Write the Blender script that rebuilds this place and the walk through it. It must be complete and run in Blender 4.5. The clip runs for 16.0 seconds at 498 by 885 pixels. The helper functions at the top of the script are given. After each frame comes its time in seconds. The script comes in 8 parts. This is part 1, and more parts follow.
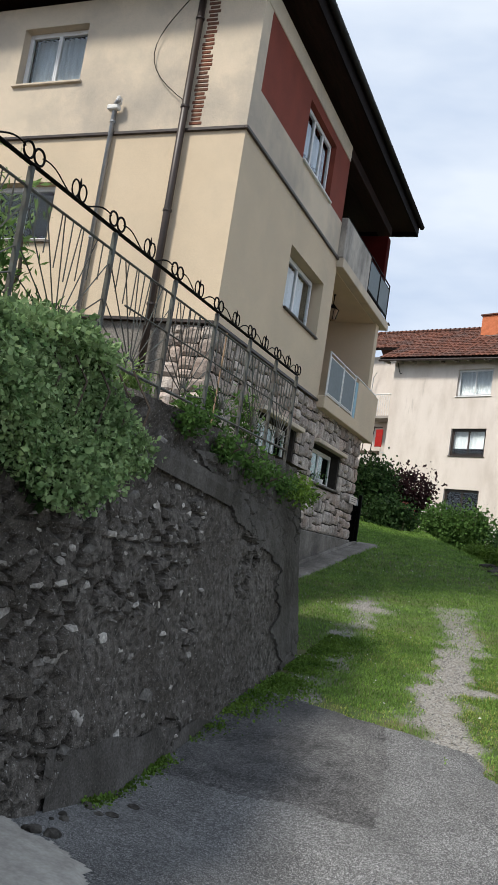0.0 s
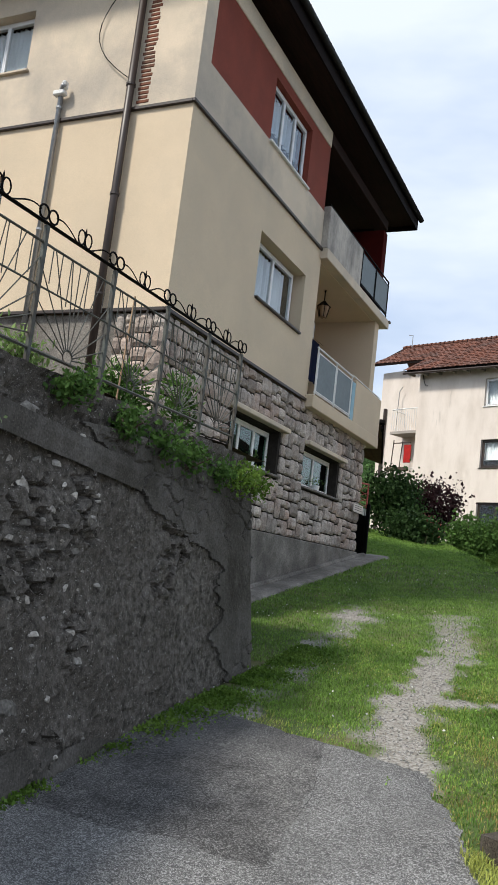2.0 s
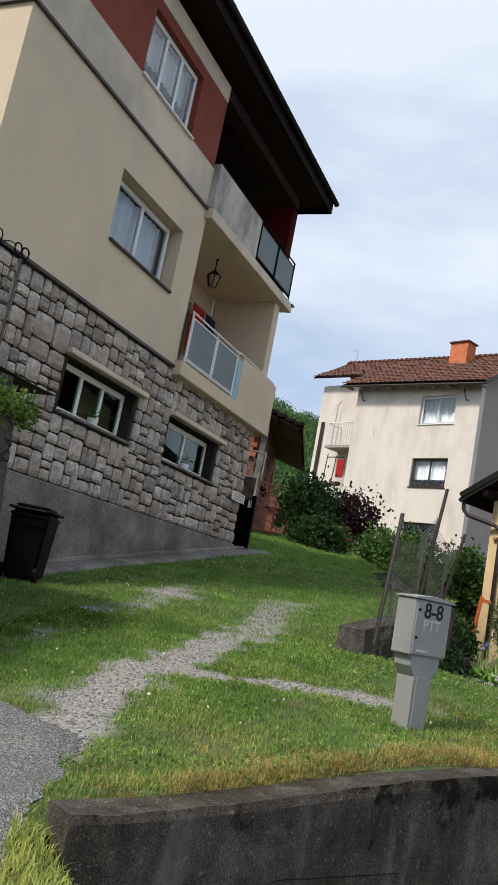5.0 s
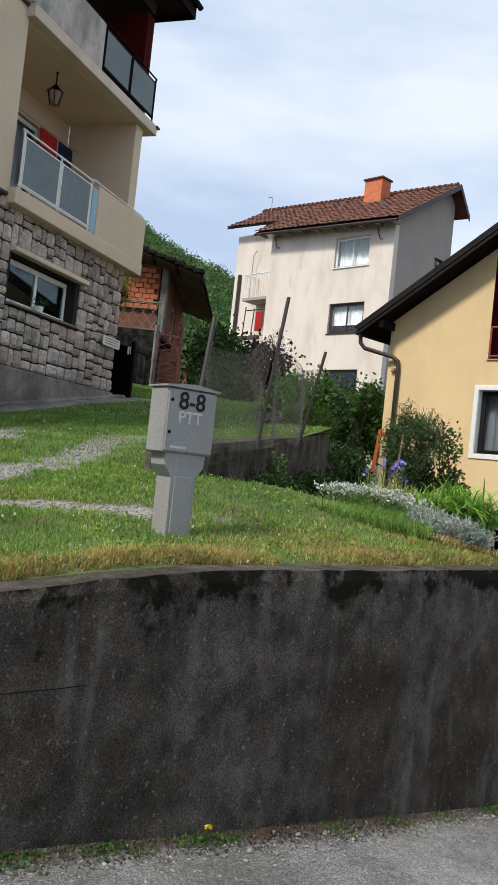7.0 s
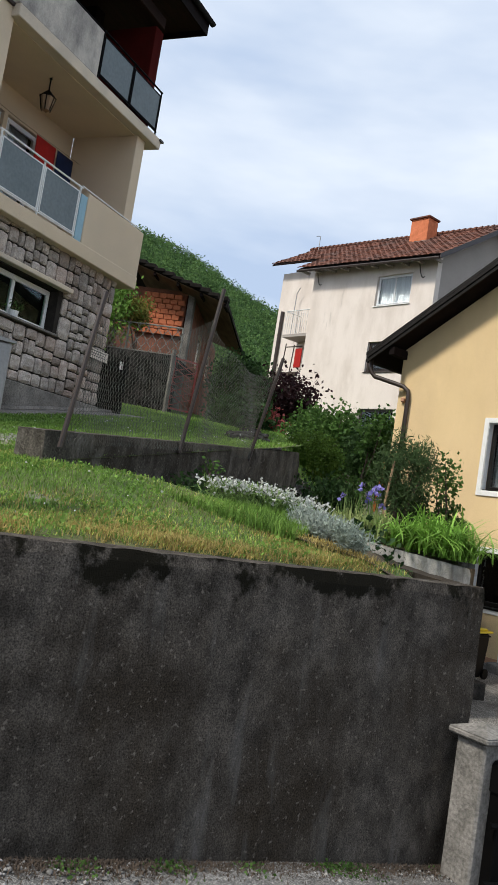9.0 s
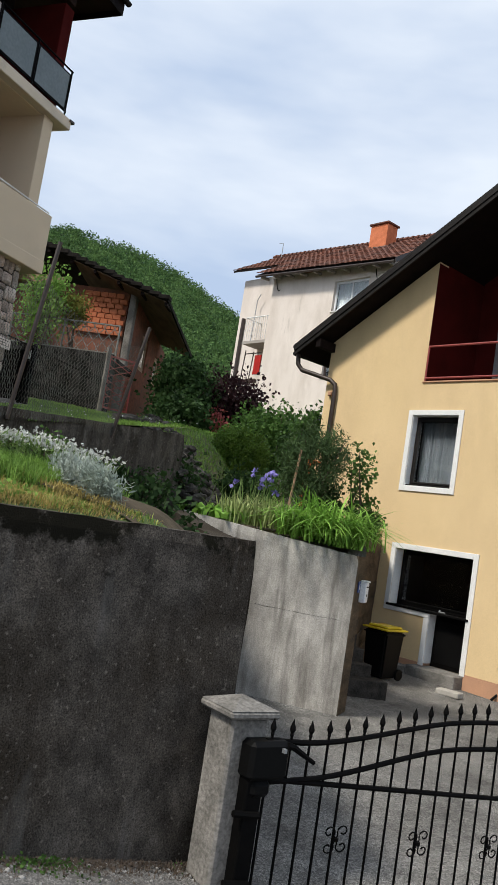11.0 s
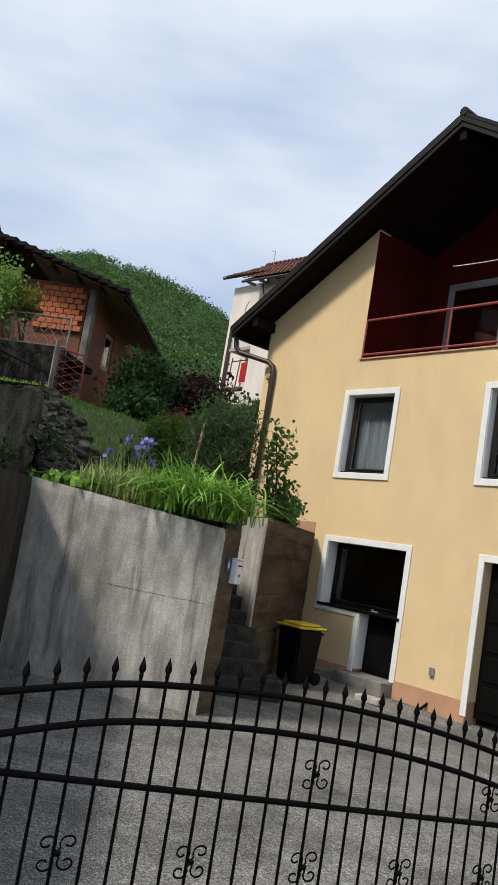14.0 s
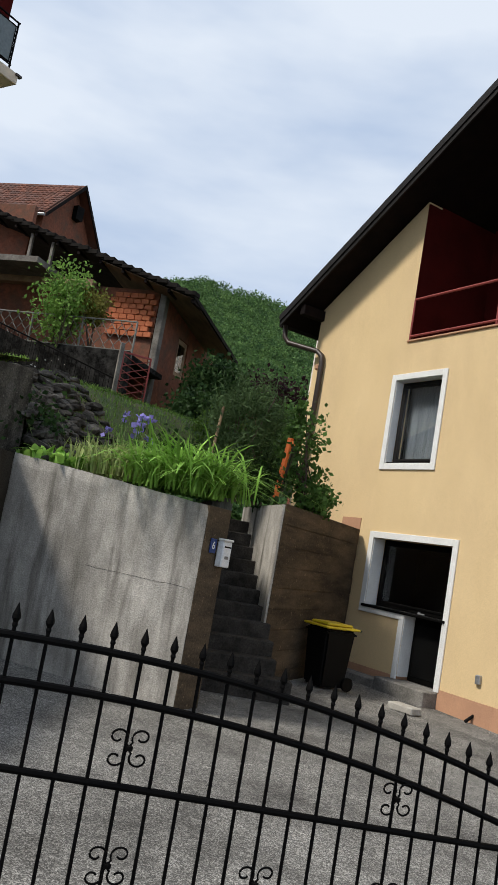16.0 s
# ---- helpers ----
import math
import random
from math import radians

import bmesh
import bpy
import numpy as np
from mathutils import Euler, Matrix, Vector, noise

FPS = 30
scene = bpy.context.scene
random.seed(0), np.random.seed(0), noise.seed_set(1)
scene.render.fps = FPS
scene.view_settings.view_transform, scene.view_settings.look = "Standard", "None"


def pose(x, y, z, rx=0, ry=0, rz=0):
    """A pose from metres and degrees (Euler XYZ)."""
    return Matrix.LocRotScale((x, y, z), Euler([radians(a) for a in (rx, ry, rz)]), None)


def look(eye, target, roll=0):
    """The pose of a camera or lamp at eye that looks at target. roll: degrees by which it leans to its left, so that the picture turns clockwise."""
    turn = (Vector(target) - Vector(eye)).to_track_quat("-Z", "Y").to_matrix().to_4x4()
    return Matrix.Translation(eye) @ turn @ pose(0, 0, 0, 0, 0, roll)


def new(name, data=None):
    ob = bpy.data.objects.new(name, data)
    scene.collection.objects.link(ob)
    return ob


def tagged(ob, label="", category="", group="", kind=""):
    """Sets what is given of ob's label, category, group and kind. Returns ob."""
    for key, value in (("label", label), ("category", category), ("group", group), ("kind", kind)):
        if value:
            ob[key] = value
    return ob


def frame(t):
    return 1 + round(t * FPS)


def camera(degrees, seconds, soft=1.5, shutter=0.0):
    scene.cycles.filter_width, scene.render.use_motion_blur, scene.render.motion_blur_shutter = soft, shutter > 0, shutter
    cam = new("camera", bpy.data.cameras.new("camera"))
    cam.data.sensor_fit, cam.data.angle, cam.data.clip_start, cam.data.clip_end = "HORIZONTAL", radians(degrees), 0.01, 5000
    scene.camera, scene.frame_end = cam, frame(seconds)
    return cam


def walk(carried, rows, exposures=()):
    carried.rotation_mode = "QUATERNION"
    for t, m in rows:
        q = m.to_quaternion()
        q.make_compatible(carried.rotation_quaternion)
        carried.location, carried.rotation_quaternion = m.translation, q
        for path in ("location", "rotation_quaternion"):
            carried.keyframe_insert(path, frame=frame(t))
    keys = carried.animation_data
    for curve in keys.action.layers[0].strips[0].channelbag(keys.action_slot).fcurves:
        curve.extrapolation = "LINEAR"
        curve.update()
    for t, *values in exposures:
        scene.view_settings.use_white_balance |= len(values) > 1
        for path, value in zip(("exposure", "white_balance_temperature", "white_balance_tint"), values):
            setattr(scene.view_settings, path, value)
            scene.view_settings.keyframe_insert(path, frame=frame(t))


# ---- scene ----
cam = camera(33.8, 16.0)
METRES, EYE, TILT, LEAN, TURN = 13.0, 1.5, 0.0, 0.0, 22.2
ROWS = [
    (0.0, 0.0, 0.0, 0.0, -1.05, 6.88, -8.71),
    (0.5, 0.0227, 0.0194, -0.0036, 0.9, 7.43, -7.59),
    (1.0, 0.045, 0.0389, -0.0068, 1.37, 8.03, -6.91),
    (1.5, 0.0668, 0.0555, -0.0108, 4.25, 7.74, -7.55),
    (2.0, 0.0864, 0.0822, -0.0155, 2.38, 8.59, -6.66),
    (2.5, 0.1078, 0.0997, -0.0187, 3.12, 8.69, -8.4),
    (3.0, 0.1276, 0.1216, -0.0256, 1.63, 8.57, -9.37),
    (3.5, 0.1499, 0.1363, -0.0277, 2.53, 9.24, -9.92),
    (4.0, 0.1743, 0.1541, -0.0328, 0.88, 10.82, -10.47),
    (6.5, 0.3069, 0.2388, -0.0572, -2.17, 5.12, -8.51),
    (7.0, 0.3341, 0.259, -0.0618, -4.03, 1.85, -6.04),
    (7.5, 0.3622, 0.2714, -0.0659, -0.53, 2.2, -6.31),
    (8.0, 0.3902, 0.2878, -0.0703, -0.08, 2.78, -6.84),
    (8.5, 0.4204, 0.2995, -0.0746, 0.48, 3.2, -7.07),
    (9.0, 0.4491, 0.316, -0.0789, 0.25, 4.52, -8.97),
    (9.5, 0.4787, 0.3309, -0.0815, -0.34, 4.97, -8.64),
    (10.0, 0.5072, 0.3434, -0.0858, -1.47, 5.65, -8.61),
    (12.5, 0.6352, 0.4258, -0.1051, 0.96, 6.35, -9.66),
    (13.0, 0.6603, 0.4462, -0.1083, 0.86, 7.0, -9.56),
    (13.5, 0.6869, 0.4608, -0.113, 2.9, 6.83, -8.48),
    (14.0, 0.7093, 0.4822, -0.1192, 1.12, 7.49, -9.37),
    (14.5, 0.7328, 0.5021, -0.1231, 2.61, 7.55, -8.73),
    (15.0, 0.7553, 0.5198, -0.1266, 6.75, 7.31, -9.33),
    (15.5, 0.7784, 0.5437, -0.1302, 8.03, 7.43, -9.8),
    (16.0, 0.8072, 0.5588, -0.1351, 9.32, 7.73, -9.87),
]
walk(cam, [(t, pose(0, 0, EYE, TILT, LEAN, TURN) @ pose(METRES * x, METRES * y, METRES * z, 90 + pitch, roll, yaw)) for t, x, y, z, yaw, pitch, roll in ROWS],
     exposures=[(0.0, 0.08), (1.5, 0.22), (2.5, 0.12), (4.0, 0.0), (6.5, 0.12), (9.0, 0.10), (12.5, 0.01), (16.0, -0.04)])

# ---- light ----
SUN_TO = Vector((-0.42, -0.70, 1.0)).normalized()
world = bpy.data.worlds.new("world")
scene.world = world
world.use_nodes = True
wn = world.node_tree.nodes
wl = world.node_tree.links
sky = wn.new("ShaderNodeTexSky")
sky.sky_type = "NISHITA"
sky.sun_disc = False
sky.sun_elevation = math.asin(SUN_TO.z)
sky.sun_rotation = math.atan2(SUN_TO.x, SUN_TO.y)
wtc = wn.new("ShaderNodeTexCoord")
wmap = wn.new("ShaderNodeMapping")
wmap.inputs["Scale"].default_value = (1.0, 1.0, 3.2)
wl.new(wtc.outputs["Generated"], wmap.inputs["Vector"])
cloud = wn.new("ShaderNodeTexNoise")
cloud.inputs["Scale"].default_value = 2.1
cloud.inputs["Detail"].default_value = 5.0
cloud.inputs["Roughness"].default_value = 0.5
wl.new(wmap.outputs["Vector"], cloud.inputs["Vector"])
cramp = wn.new("ShaderNodeValToRGB")
cramp.color_ramp.elements[0].position = 0.36
cramp.color_ramp.elements[0].color = (5.3, 6.6, 8.8, 1)
cramp.color_ramp.elements[1].position = 0.60
cramp.color_ramp.elements[1].color = (9.0, 9.8, 10.9, 1)
wl.new(cloud.outputs["Fac"], cramp.inputs["Fac"])
wmix = wn.new("ShaderNodeMix")
wmix.data_type = "RGBA"
wmix.inputs[0].default_value = 0.88
wl.new(sky.outputs["Color"], wmix.inputs[6])
wl.new(cramp.outputs["Color"], wmix.inputs[7])
wl.new(wmix.outputs[2], wn["Background"].inputs["Color"])
wn["Background"].inputs["Strength"].default_value = 0.098
sun = new("sun", bpy.data.lights.new("sun", "SUN"))
sun.data.energy = 3.7
sun.data.angle = radians(9)
sun.data.color = (1.0, 0.94, 0.84)
sun.matrix_world = look((0, 0, 30), Vector((0, 0, 30)) - SUN_TO)

# ---- materials ----
def mat(name, c1, c2=None, scale=6.0, rough=0.85, bump=0.15, fine=60.0, c3=None, big=0.7, metal=0.0, rand=0.0, spec=0.3, stretch=(1, 1, 1), island=0.0, grain=0.5, cells=0.0, cell_amp=0.5):
    """Colour mixed at two scales of noise, with stains, relief and a little change from piece to piece."""
    m = bpy.data.materials.new(name)
    m.use_nodes = True
    n, l = m.node_tree.nodes, m.node_tree.links
    b = n["Principled BSDF"]
    tc = n.new("ShaderNodeTexCoord")
    mp = n.new("ShaderNodeMapping")
    mp.inputs["Scale"].default_value = stretch
    geo = n.new("ShaderNodeNewGeometry")
    l.new(geo.outputs["Position"], mp.inputs["Vector"])
    c2 = c2 or tuple(v * 0.75 for v in c1)
    n1 = n.new("ShaderNodeTexNoise")
    n1.inputs["Scale"].default_value = scale
    n1.inputs["Detail"].default_value = 6
    n1.inputs["Roughness"].default_value = 0.6
    l.new(mp.outputs["Vector"], n1.inputs["Vector"])
    r1 = n.new("ShaderNodeValToRGB")
    r1.color_ramp.elements[0].position, r1.color_ramp.elements[1].position = 0.33, 0.67
    r1.color_ramp.elements[0].color = (*c2, 1)
    r1.color_ramp.elements[1].color = (*c1, 1)
    l.new(n1.outputs["Fac"], r1.inputs["Fac"])
    col = r1.outputs["Color"]
    if c3:
        n3 = n.new("ShaderNodeTexNoise")
        n3.inputs["Scale"].default_value = big
        n3.inputs["Detail"].default_value = 5
        n3.inputs["Roughness"].default_value = 0.65
        l.new(mp.outputs["Vector"], n3.inputs["Vector"])
        r3 = n.new("ShaderNodeValToRGB")
        r3.color_ramp.elements[0].position, r3.color_ramp.elements[1].position = 0.45, 0.68
        l.new(n3.outputs["Fac"], r3.inputs["Fac"])
        mx = n.new("ShaderNodeMix")
        mx.data_type = "RGBA"
        l.new(r3.outputs["Color"], mx.inputs[0])
        l.new(col, mx.inputs[6])
        mx.inputs[7].default_value = (*c3, 1)
        col = mx.outputs[2]
    n2 = n.new("ShaderNodeTexNoise")
    n2.inputs["Scale"].default_value = fine
    n2.inputs["Detail"].default_value = 3
    l.new(geo.outputs["Position"], n2.inputs["Vector"])
    hs = n.new("ShaderNodeHueSaturation")
    ma = n.new("ShaderNodeMath")
    ma.operation = "MULTIPLY_ADD"
    ma.inputs[1].default_value = grain
    ma.inputs[2].default_value = 1 - grain / 2
    l.new(n2.outputs["Fac"], ma.inputs[0])
    val = ma.outputs[0]
    if cells:
        vo = n.new("ShaderNodeTexVoronoi")
        vo.inputs["Scale"].default_value = cells
        l.new(geo.outputs["Position"], vo.inputs["Vector"])
        sx = n.new("ShaderNodeSeparateXYZ")
        l.new(vo.outputs["Color"], sx.inputs[0])
        pw = n.new("ShaderNodeMath")
        pw.operation = "POWER"
        pw.inputs[1].default_value = 2.2
        l.new(sx.outputs[0], pw.inputs[0])
        ca = n.new("ShaderNodeMath")
        ca.operation = "MULTIPLY_ADD"
        ca.inputs[1].default_value = cell_amp * 2.6
        ca.inputs[2].default_value = 1 - cell_amp
        l.new(pw.outputs[0], ca.inputs[0])
        cm = n.new("ShaderNodeMath")
        cm.operation = "MULTIPLY"
        l.new(val, cm.inputs[0])
        l.new(ca.outputs[0], cm.inputs[1])
        val = cm.outputs[0]
    if rand or island:
        src = n.new("ShaderNodeObjectInfo").outputs["Random"] if rand else geo.outputs["Random Per Island"]
        mr = n.new("ShaderNodeMath")
        mr.operation = "MULTIPLY_ADD"
        mr.inputs[1].default_value = 2 * (rand or island)
        mr.inputs[2].default_value = 1 - (rand or island)
        l.new(src, mr.inputs[0])
        mm = n.new("ShaderNodeMath")
        mm.operation = "MULTIPLY"
        l.new(val, mm.inputs[0])
        l.new(mr.outputs[0], mm.inputs[1])
        val = mm.outputs[0]
    l.new(val, hs.inputs["Value"])
    l.new(col, hs.inputs["Color"])
    l.new(hs.outputs["Color"], b.inputs["Base Color"])
    b.inputs["Roughness"].default_value = rough
    b.inputs["Metallic"].default_value = metal
    b.inputs["Specular IOR Level"].default_value = spec
    if bump:
        bp = n.new("ShaderNodeBump")
        bp.inputs["Strength"].default_value = bump
        bp.inputs["Distance"].default_value = 0.02
        ad = n.new("ShaderNodeMath")
        ad.operation = "MULTIPLY_ADD"
        ad.inputs[1].default_value = 0.5
        l.new(n2.outputs["Fac"], ad.inputs[0])
        l.new(n1.outputs["Fac"], ad.inputs[2])
        l.new(ad.outputs[0], bp.inputs["Height"])
        l.new(bp.outputs["Normal"], b.inputs["Normal"])
    return m


def glass(name, tint, rough=0.0):
    m = bpy.data.materials.new(name)
    m.use_nodes = True
    b = m.node_tree.nodes["Principled BSDF"]
    b.inputs["Base Color"].default_value = (*tint, 1)
    b.inputs["Roughness"].default_value = rough
    b.inputs["IOR"].default_value = 1.45
    b.inputs["Transmission Weight"].default_value = 1.0
    return m


def leafy(name, c1, c2, trans=0.35, patch=2.5):
    m = mat(name, c1, c2, scale=patch, rough=0.55, bump=0.0, fine=9.0, island=0.35, spec=0.10)
    n, l = m.node_tree.nodes, m.node_tree.links
    b = n["Principled BSDF"]
    t = n.new("ShaderNodeBsdfTranslucent")
    l.new(b.inputs["Base Color"].links[0].from_socket, t.inputs["Color"])
    x = n.new("ShaderNodeMixShader")
    x.inputs[0].default_value = trans
    l.new(b.outputs[0], x.inputs[1])
    l.new(t.outputs[0], x.inputs[2])
    l.new(x.outputs[0], n["Material Output"].inputs["Surface"])
    return m


M_PLASTER = mat("beige_plaster", (0.645, 0.526, 0.38), (0.60, 0.487, 0.349), 1.3, 0.9, 0.06, 90, c3=(0.55, 0.456, 0.336), big=0.5)
M_OLDPLASTER = mat("old_plaster", (0.68, 0.57, 0.44), (0.58, 0.50, 0.39), 1.6, 0.92, 0.12, 60, c3=(0.42, 0.37, 0.31), big=0.6)
M_BARE = mat("bare_render", (0.56, 0.515, 0.455), (0.42, 0.385, 0.34), 5.0, 0.95, 0.25, 40, c3=(0.21, 0.197, 0.185), big=1.5, stretch=(1, 1, 0.6))
# red taken almost to black: the loggias' lack of light is painted in
M_REDSHADE = mat("shaded_red_paint", (0.075, 0.008, 0.007), (0.05, 0.006, 0.005), 2.0, 0.9, 0.06, 60, spec=0.05)
M_RED = mat("red_render", (0.23, 0.055, 0.035), (0.18, 0.045, 0.03), 2.0, 0.9, 0.08, 60)
M_YELLOW = mat("yellow_plaster", (0.73, 0.55, 0.31), (0.67, 0.50, 0.275), 1.6, 0.9, 0.10, 70, c3=(0.61, 0.45, 0.255), big=0.55, stretch=(1, 1, 0.45))
M_SALMON = mat("salmon_plaster", (0.50, 0.28, 0.17), (0.43, 0.24, 0.15), 2.5, 0.9, 0.12, 60)
M_WHITE = mat("white_paint", (0.78, 0.78, 0.76), (0.70, 0.70, 0.68), 4, 0.6, 0.03, 60)
M_PVC = mat("white_plastic_frame", (0.74, 0.75, 0.76), (0.68, 0.69, 0.70), 4, 0.4, 0.0, 60)
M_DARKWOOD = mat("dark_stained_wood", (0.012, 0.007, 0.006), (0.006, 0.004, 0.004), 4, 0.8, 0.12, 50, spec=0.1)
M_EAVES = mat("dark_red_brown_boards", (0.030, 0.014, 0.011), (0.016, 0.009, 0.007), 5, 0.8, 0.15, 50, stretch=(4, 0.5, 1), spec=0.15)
M_TANWOOD = mat("weathered_wood", (0.40, 0.27, 0.16), (0.24, 0.155, 0.10), 5, 0.8, 0.15, 50, stretch=(1, 0.3, 1))
M_SOFFIT = mat("aged_soffit_boards", (0.20, 0.135, 0.085), (0.11, 0.075, 0.05), 5, 0.85, 0.2, 50, stretch=(1, 0.3, 1))
M_BROWNMETAL = mat("brown_metal", (0.040, 0.026, 0.021), (0.03, 0.02, 0.016), 5, 0.45, 0.04, 40, spec=0.5)
M_VERGE = mat("near_black_verge_boards", (0.016, 0.013, 0.012), (0.009, 0.008, 0.007), 5, 0.6, 0.08, 40, spec=0.2)
M_BLACKMETAL = mat("black_painted_iron", (0.0035, 0.0032, 0.003), (0.002, 0.002, 0.002), 9, 0.65, 0.08, 70, spec=0.06)
M_GREYIRON = mat("grey_green_painted_iron", (0.085, 0.095, 0.085), (0.06, 0.05, 0.04), 8, 0.6, 0.1, 60)
M_PALEIRON = mat("worn_pale_iron", (0.24, 0.25, 0.23), (0.13, 0.12, 0.10), 8, 0.6, 0.1, 60)
M_ZINC = mat("galvanised_steel", (0.38, 0.39, 0.40), (0.28, 0.29, 0.30), 4, 0.45, 0.03, 40, metal=0.6)
M_ROOFTILE = mat("clay_tile", (0.17, 0.066, 0.042), (0.11, 0.048, 0.034), 3, 0.9, 0.2, 30, c3=(0.10, 0.06, 0.05), big=0.8, island=0.25)
M_BRICK = mat("red_hollow_brick", (0.50, 0.16, 0.075), (0.38, 0.115, 0.05), 5, 0.9, 0.2, 40, island=0.3)
M_BRICKDARK = mat("brown_brick", (0.27, 0.10, 0.06), (0.15, 0.062, 0.042), 7, 0.9, 0.3, 40, c3=(0.12, 0.075, 0.055), big=1.0, grain=0.8, spec=0.1)
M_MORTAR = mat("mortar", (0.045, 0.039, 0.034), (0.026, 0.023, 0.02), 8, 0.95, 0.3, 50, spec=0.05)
M_STONE = mat("pale_rusticated_stone", (0.50, 0.445, 0.395), (0.29, 0.25, 0.22), 7, 0.92, 0.7, 45, c3=(0.33, 0.245, 0.20), big=1.2, rand=0.32, grain=1.3, spec=0.12)
M_RUBBLE = mat("grey_rubble_stone", (0.42, 0.395, 0.36), (0.14, 0.126, 0.108), 9, 0.92, 0.7, 45, spec=0.1, rand=0.6, grain=1.6)
M_GREYRENDER = mat("grey_render_side", (0.38, 0.34, 0.31), (0.33, 0.30, 0.27), 0.8, 0.95, 0.05, 30)
M_PLINTH = mat("smooth_cement_plinth", (0.26, 0.24, 0.215), (0.16, 0.147, 0.132), 3.5, 0.93, 0.4, 40, c3=(0.115, 0.105, 0.094), big=1.2, grain=1.6, spec=0.08)
M_SLATE = mat("dark_roof_sheet", (0.022, 0.019, 0.017), (0.008, 0.007, 0.006), 5, 0.85, 0.3, 30, spec=0.08)
# darkness of unlit rooms and openings is put into this near-black colour
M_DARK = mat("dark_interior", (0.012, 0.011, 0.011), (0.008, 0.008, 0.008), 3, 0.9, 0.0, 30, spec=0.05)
M_GLASS = glass("window_glass", (0.80, 0.86, 0.88))
M_GLASSGREEN = glass("green_window_glass", (0.35, 0.62, 0.5))
M_FROST = mat("frosted_glass", (0.17, 0.20, 0.21), (0.14, 0.17, 0.18), 1.5, 0.5, 0.0, 20, spec=0.2)
M_CURTAIN = mat("net_curtain", (0.80, 0.81, 0.82), (0.58, 0.60, 0.63), 1.0, 0.9, 0.0, 40, stretch=(9, 9, 0.4))
M_DIMCURTAIN = mat("dim_curtain", (0.16, 0.17, 0.19), (0.09, 0.10, 0.11), 1.0, 0.9, 0.0, 40, stretch=(9, 9, 0.4))
M_LIGHTBLUE = mat("pale_blue_paint", (0.30, 0.48, 0.58), (0.26, 0.42, 0.50), 4, 0.6, 0.02, 50)
M_CABINET = mat("grey_polyester_box", (0.29, 0.29, 0.285), (0.25, 0.25, 0.245), 3, 0.6, 0.04, 60, c3=(0.28, 0.275, 0.265), big=2.2)
# worn concrete, darkened further by painting in the shade between the walls
M_STEP = mat("worn_step_with_shade", (0.055, 0.050, 0.044), (0.022, 0.020, 0.018), 6, 0.93, 0.5, 50, grain=1.4, spec=0.08)
M_BLACKPLASTIC = mat("black_plastic", (0.004, 0.004, 0.004), None, 5, 0.55, 0.03, 60, spec=0.10)
M_YELLOWLID = mat("yellow_plastic_lid", (0.62, 0.47, 0.02), (0.52, 0.38, 0.02), 5, 0.45, 0.02, 60, spec=0.4)
M_BLACKPAINT = mat("black_paint", (0.012, 0.012, 0.012), None, 5, 0.7, 0.0)
M_REDCLOTH = mat("red_cloth", (0.42, 0.02, 0.015), (0.30, 0.015, 0.012), 5, 0.95, 0.1)
M_BLUECLOTH = mat("dark_blue_cloth", (0.012, 0.02, 0.06), None, 5, 0.95, 0.1)
M_ASPHALT = mat("worn_asphalt", (0.262, 0.258, 0.25), (0.165, 0.162, 0.157), 2.6, 0.93, 0.8, 30, c3=(0.125, 0.12, 0.114), big=0.8, grain=1.0, cells=210, cell_amp=0.55)
M_APRON = mat("dark_apron_asphalt", (0.205, 0.204, 0.202), (0.135, 0.134, 0.133), 1.6, 0.93, 0.8, 45, c3=(0.125, 0.124, 0.122), big=0.9, grain=1.2, cells=190, cell_amp=0.62, spec=0.2)
M_PATCH = mat("dark_patch_asphalt", (0.122, 0.119, 0.118), (0.066, 0.065, 0.065), 5.0, 0.93, 0.8, 60, c3=(0.17, 0.167, 0.162), big=0.8, grain=1.4, cells=170, cell_amp=0.62, spec=0.15)
M_YARD = mat("yard_concrete", (0.23, 0.222, 0.207), (0.14, 0.135, 0.126), 2.8, 0.93, 0.8, 30, c3=(0.082, 0.078, 0.072), big=1.1, grain=1.1, cells=150, cell_amp=0.62)
M_GRAVEL = mat("gravel", (0.34, 0.33, 0.315), (0.20, 0.195, 0.185), 40, 0.95, 0.5, 120, island=0.4)
M_NETTING = mat("black_shade_netting", (0.022, 0.021, 0.020), (0.004, 0.004, 0.004), 14, 0.95, 0.3, 60, c3=(0.05, 0.048, 0.046), big=3.0, grain=1.6, spec=0.03)
M_SOIL = mat("soil", (0.10, 0.08, 0.055), (0.06, 0.05, 0.035), 8, 0.95, 0.5, 60, spec=0.08)
M_LAWN = mat("lawn_ground", (0.085, 0.12, 0.038), (0.052, 0.08, 0.025), 9, 0.95, 0.5, 60, c3=(0.13, 0.115, 0.055), big=1.3)
wn_, wk_ = M_LAWN.node_tree.nodes, M_LAWN.node_tree.links
wb_ = wn_["Principled BSDF"]
worn_src = wb_.inputs["Base Color"].links[0].from_socket
worn_at = wn_.new("ShaderNodeAttribute")
worn_at.attribute_name = "worn"
worn_no = wn_.new("ShaderNodeTexNoise")
worn_no.inputs["Scale"].default_value = 38.0
worn_no.inputs["Detail"].default_value = 4.0
wk_.new(wn_.new("ShaderNodeNewGeometry").outputs["Position"], worn_no.inputs["Vector"])
worn_rp = wn_.new("ShaderNodeValToRGB")
worn_rp.color_ramp.elements[0].position, worn_rp.color_ramp.elements[1].position = 0.35, 0.7
worn_rp.color_ramp.elements[0].color = (0.16, 0.145, 0.12, 1)
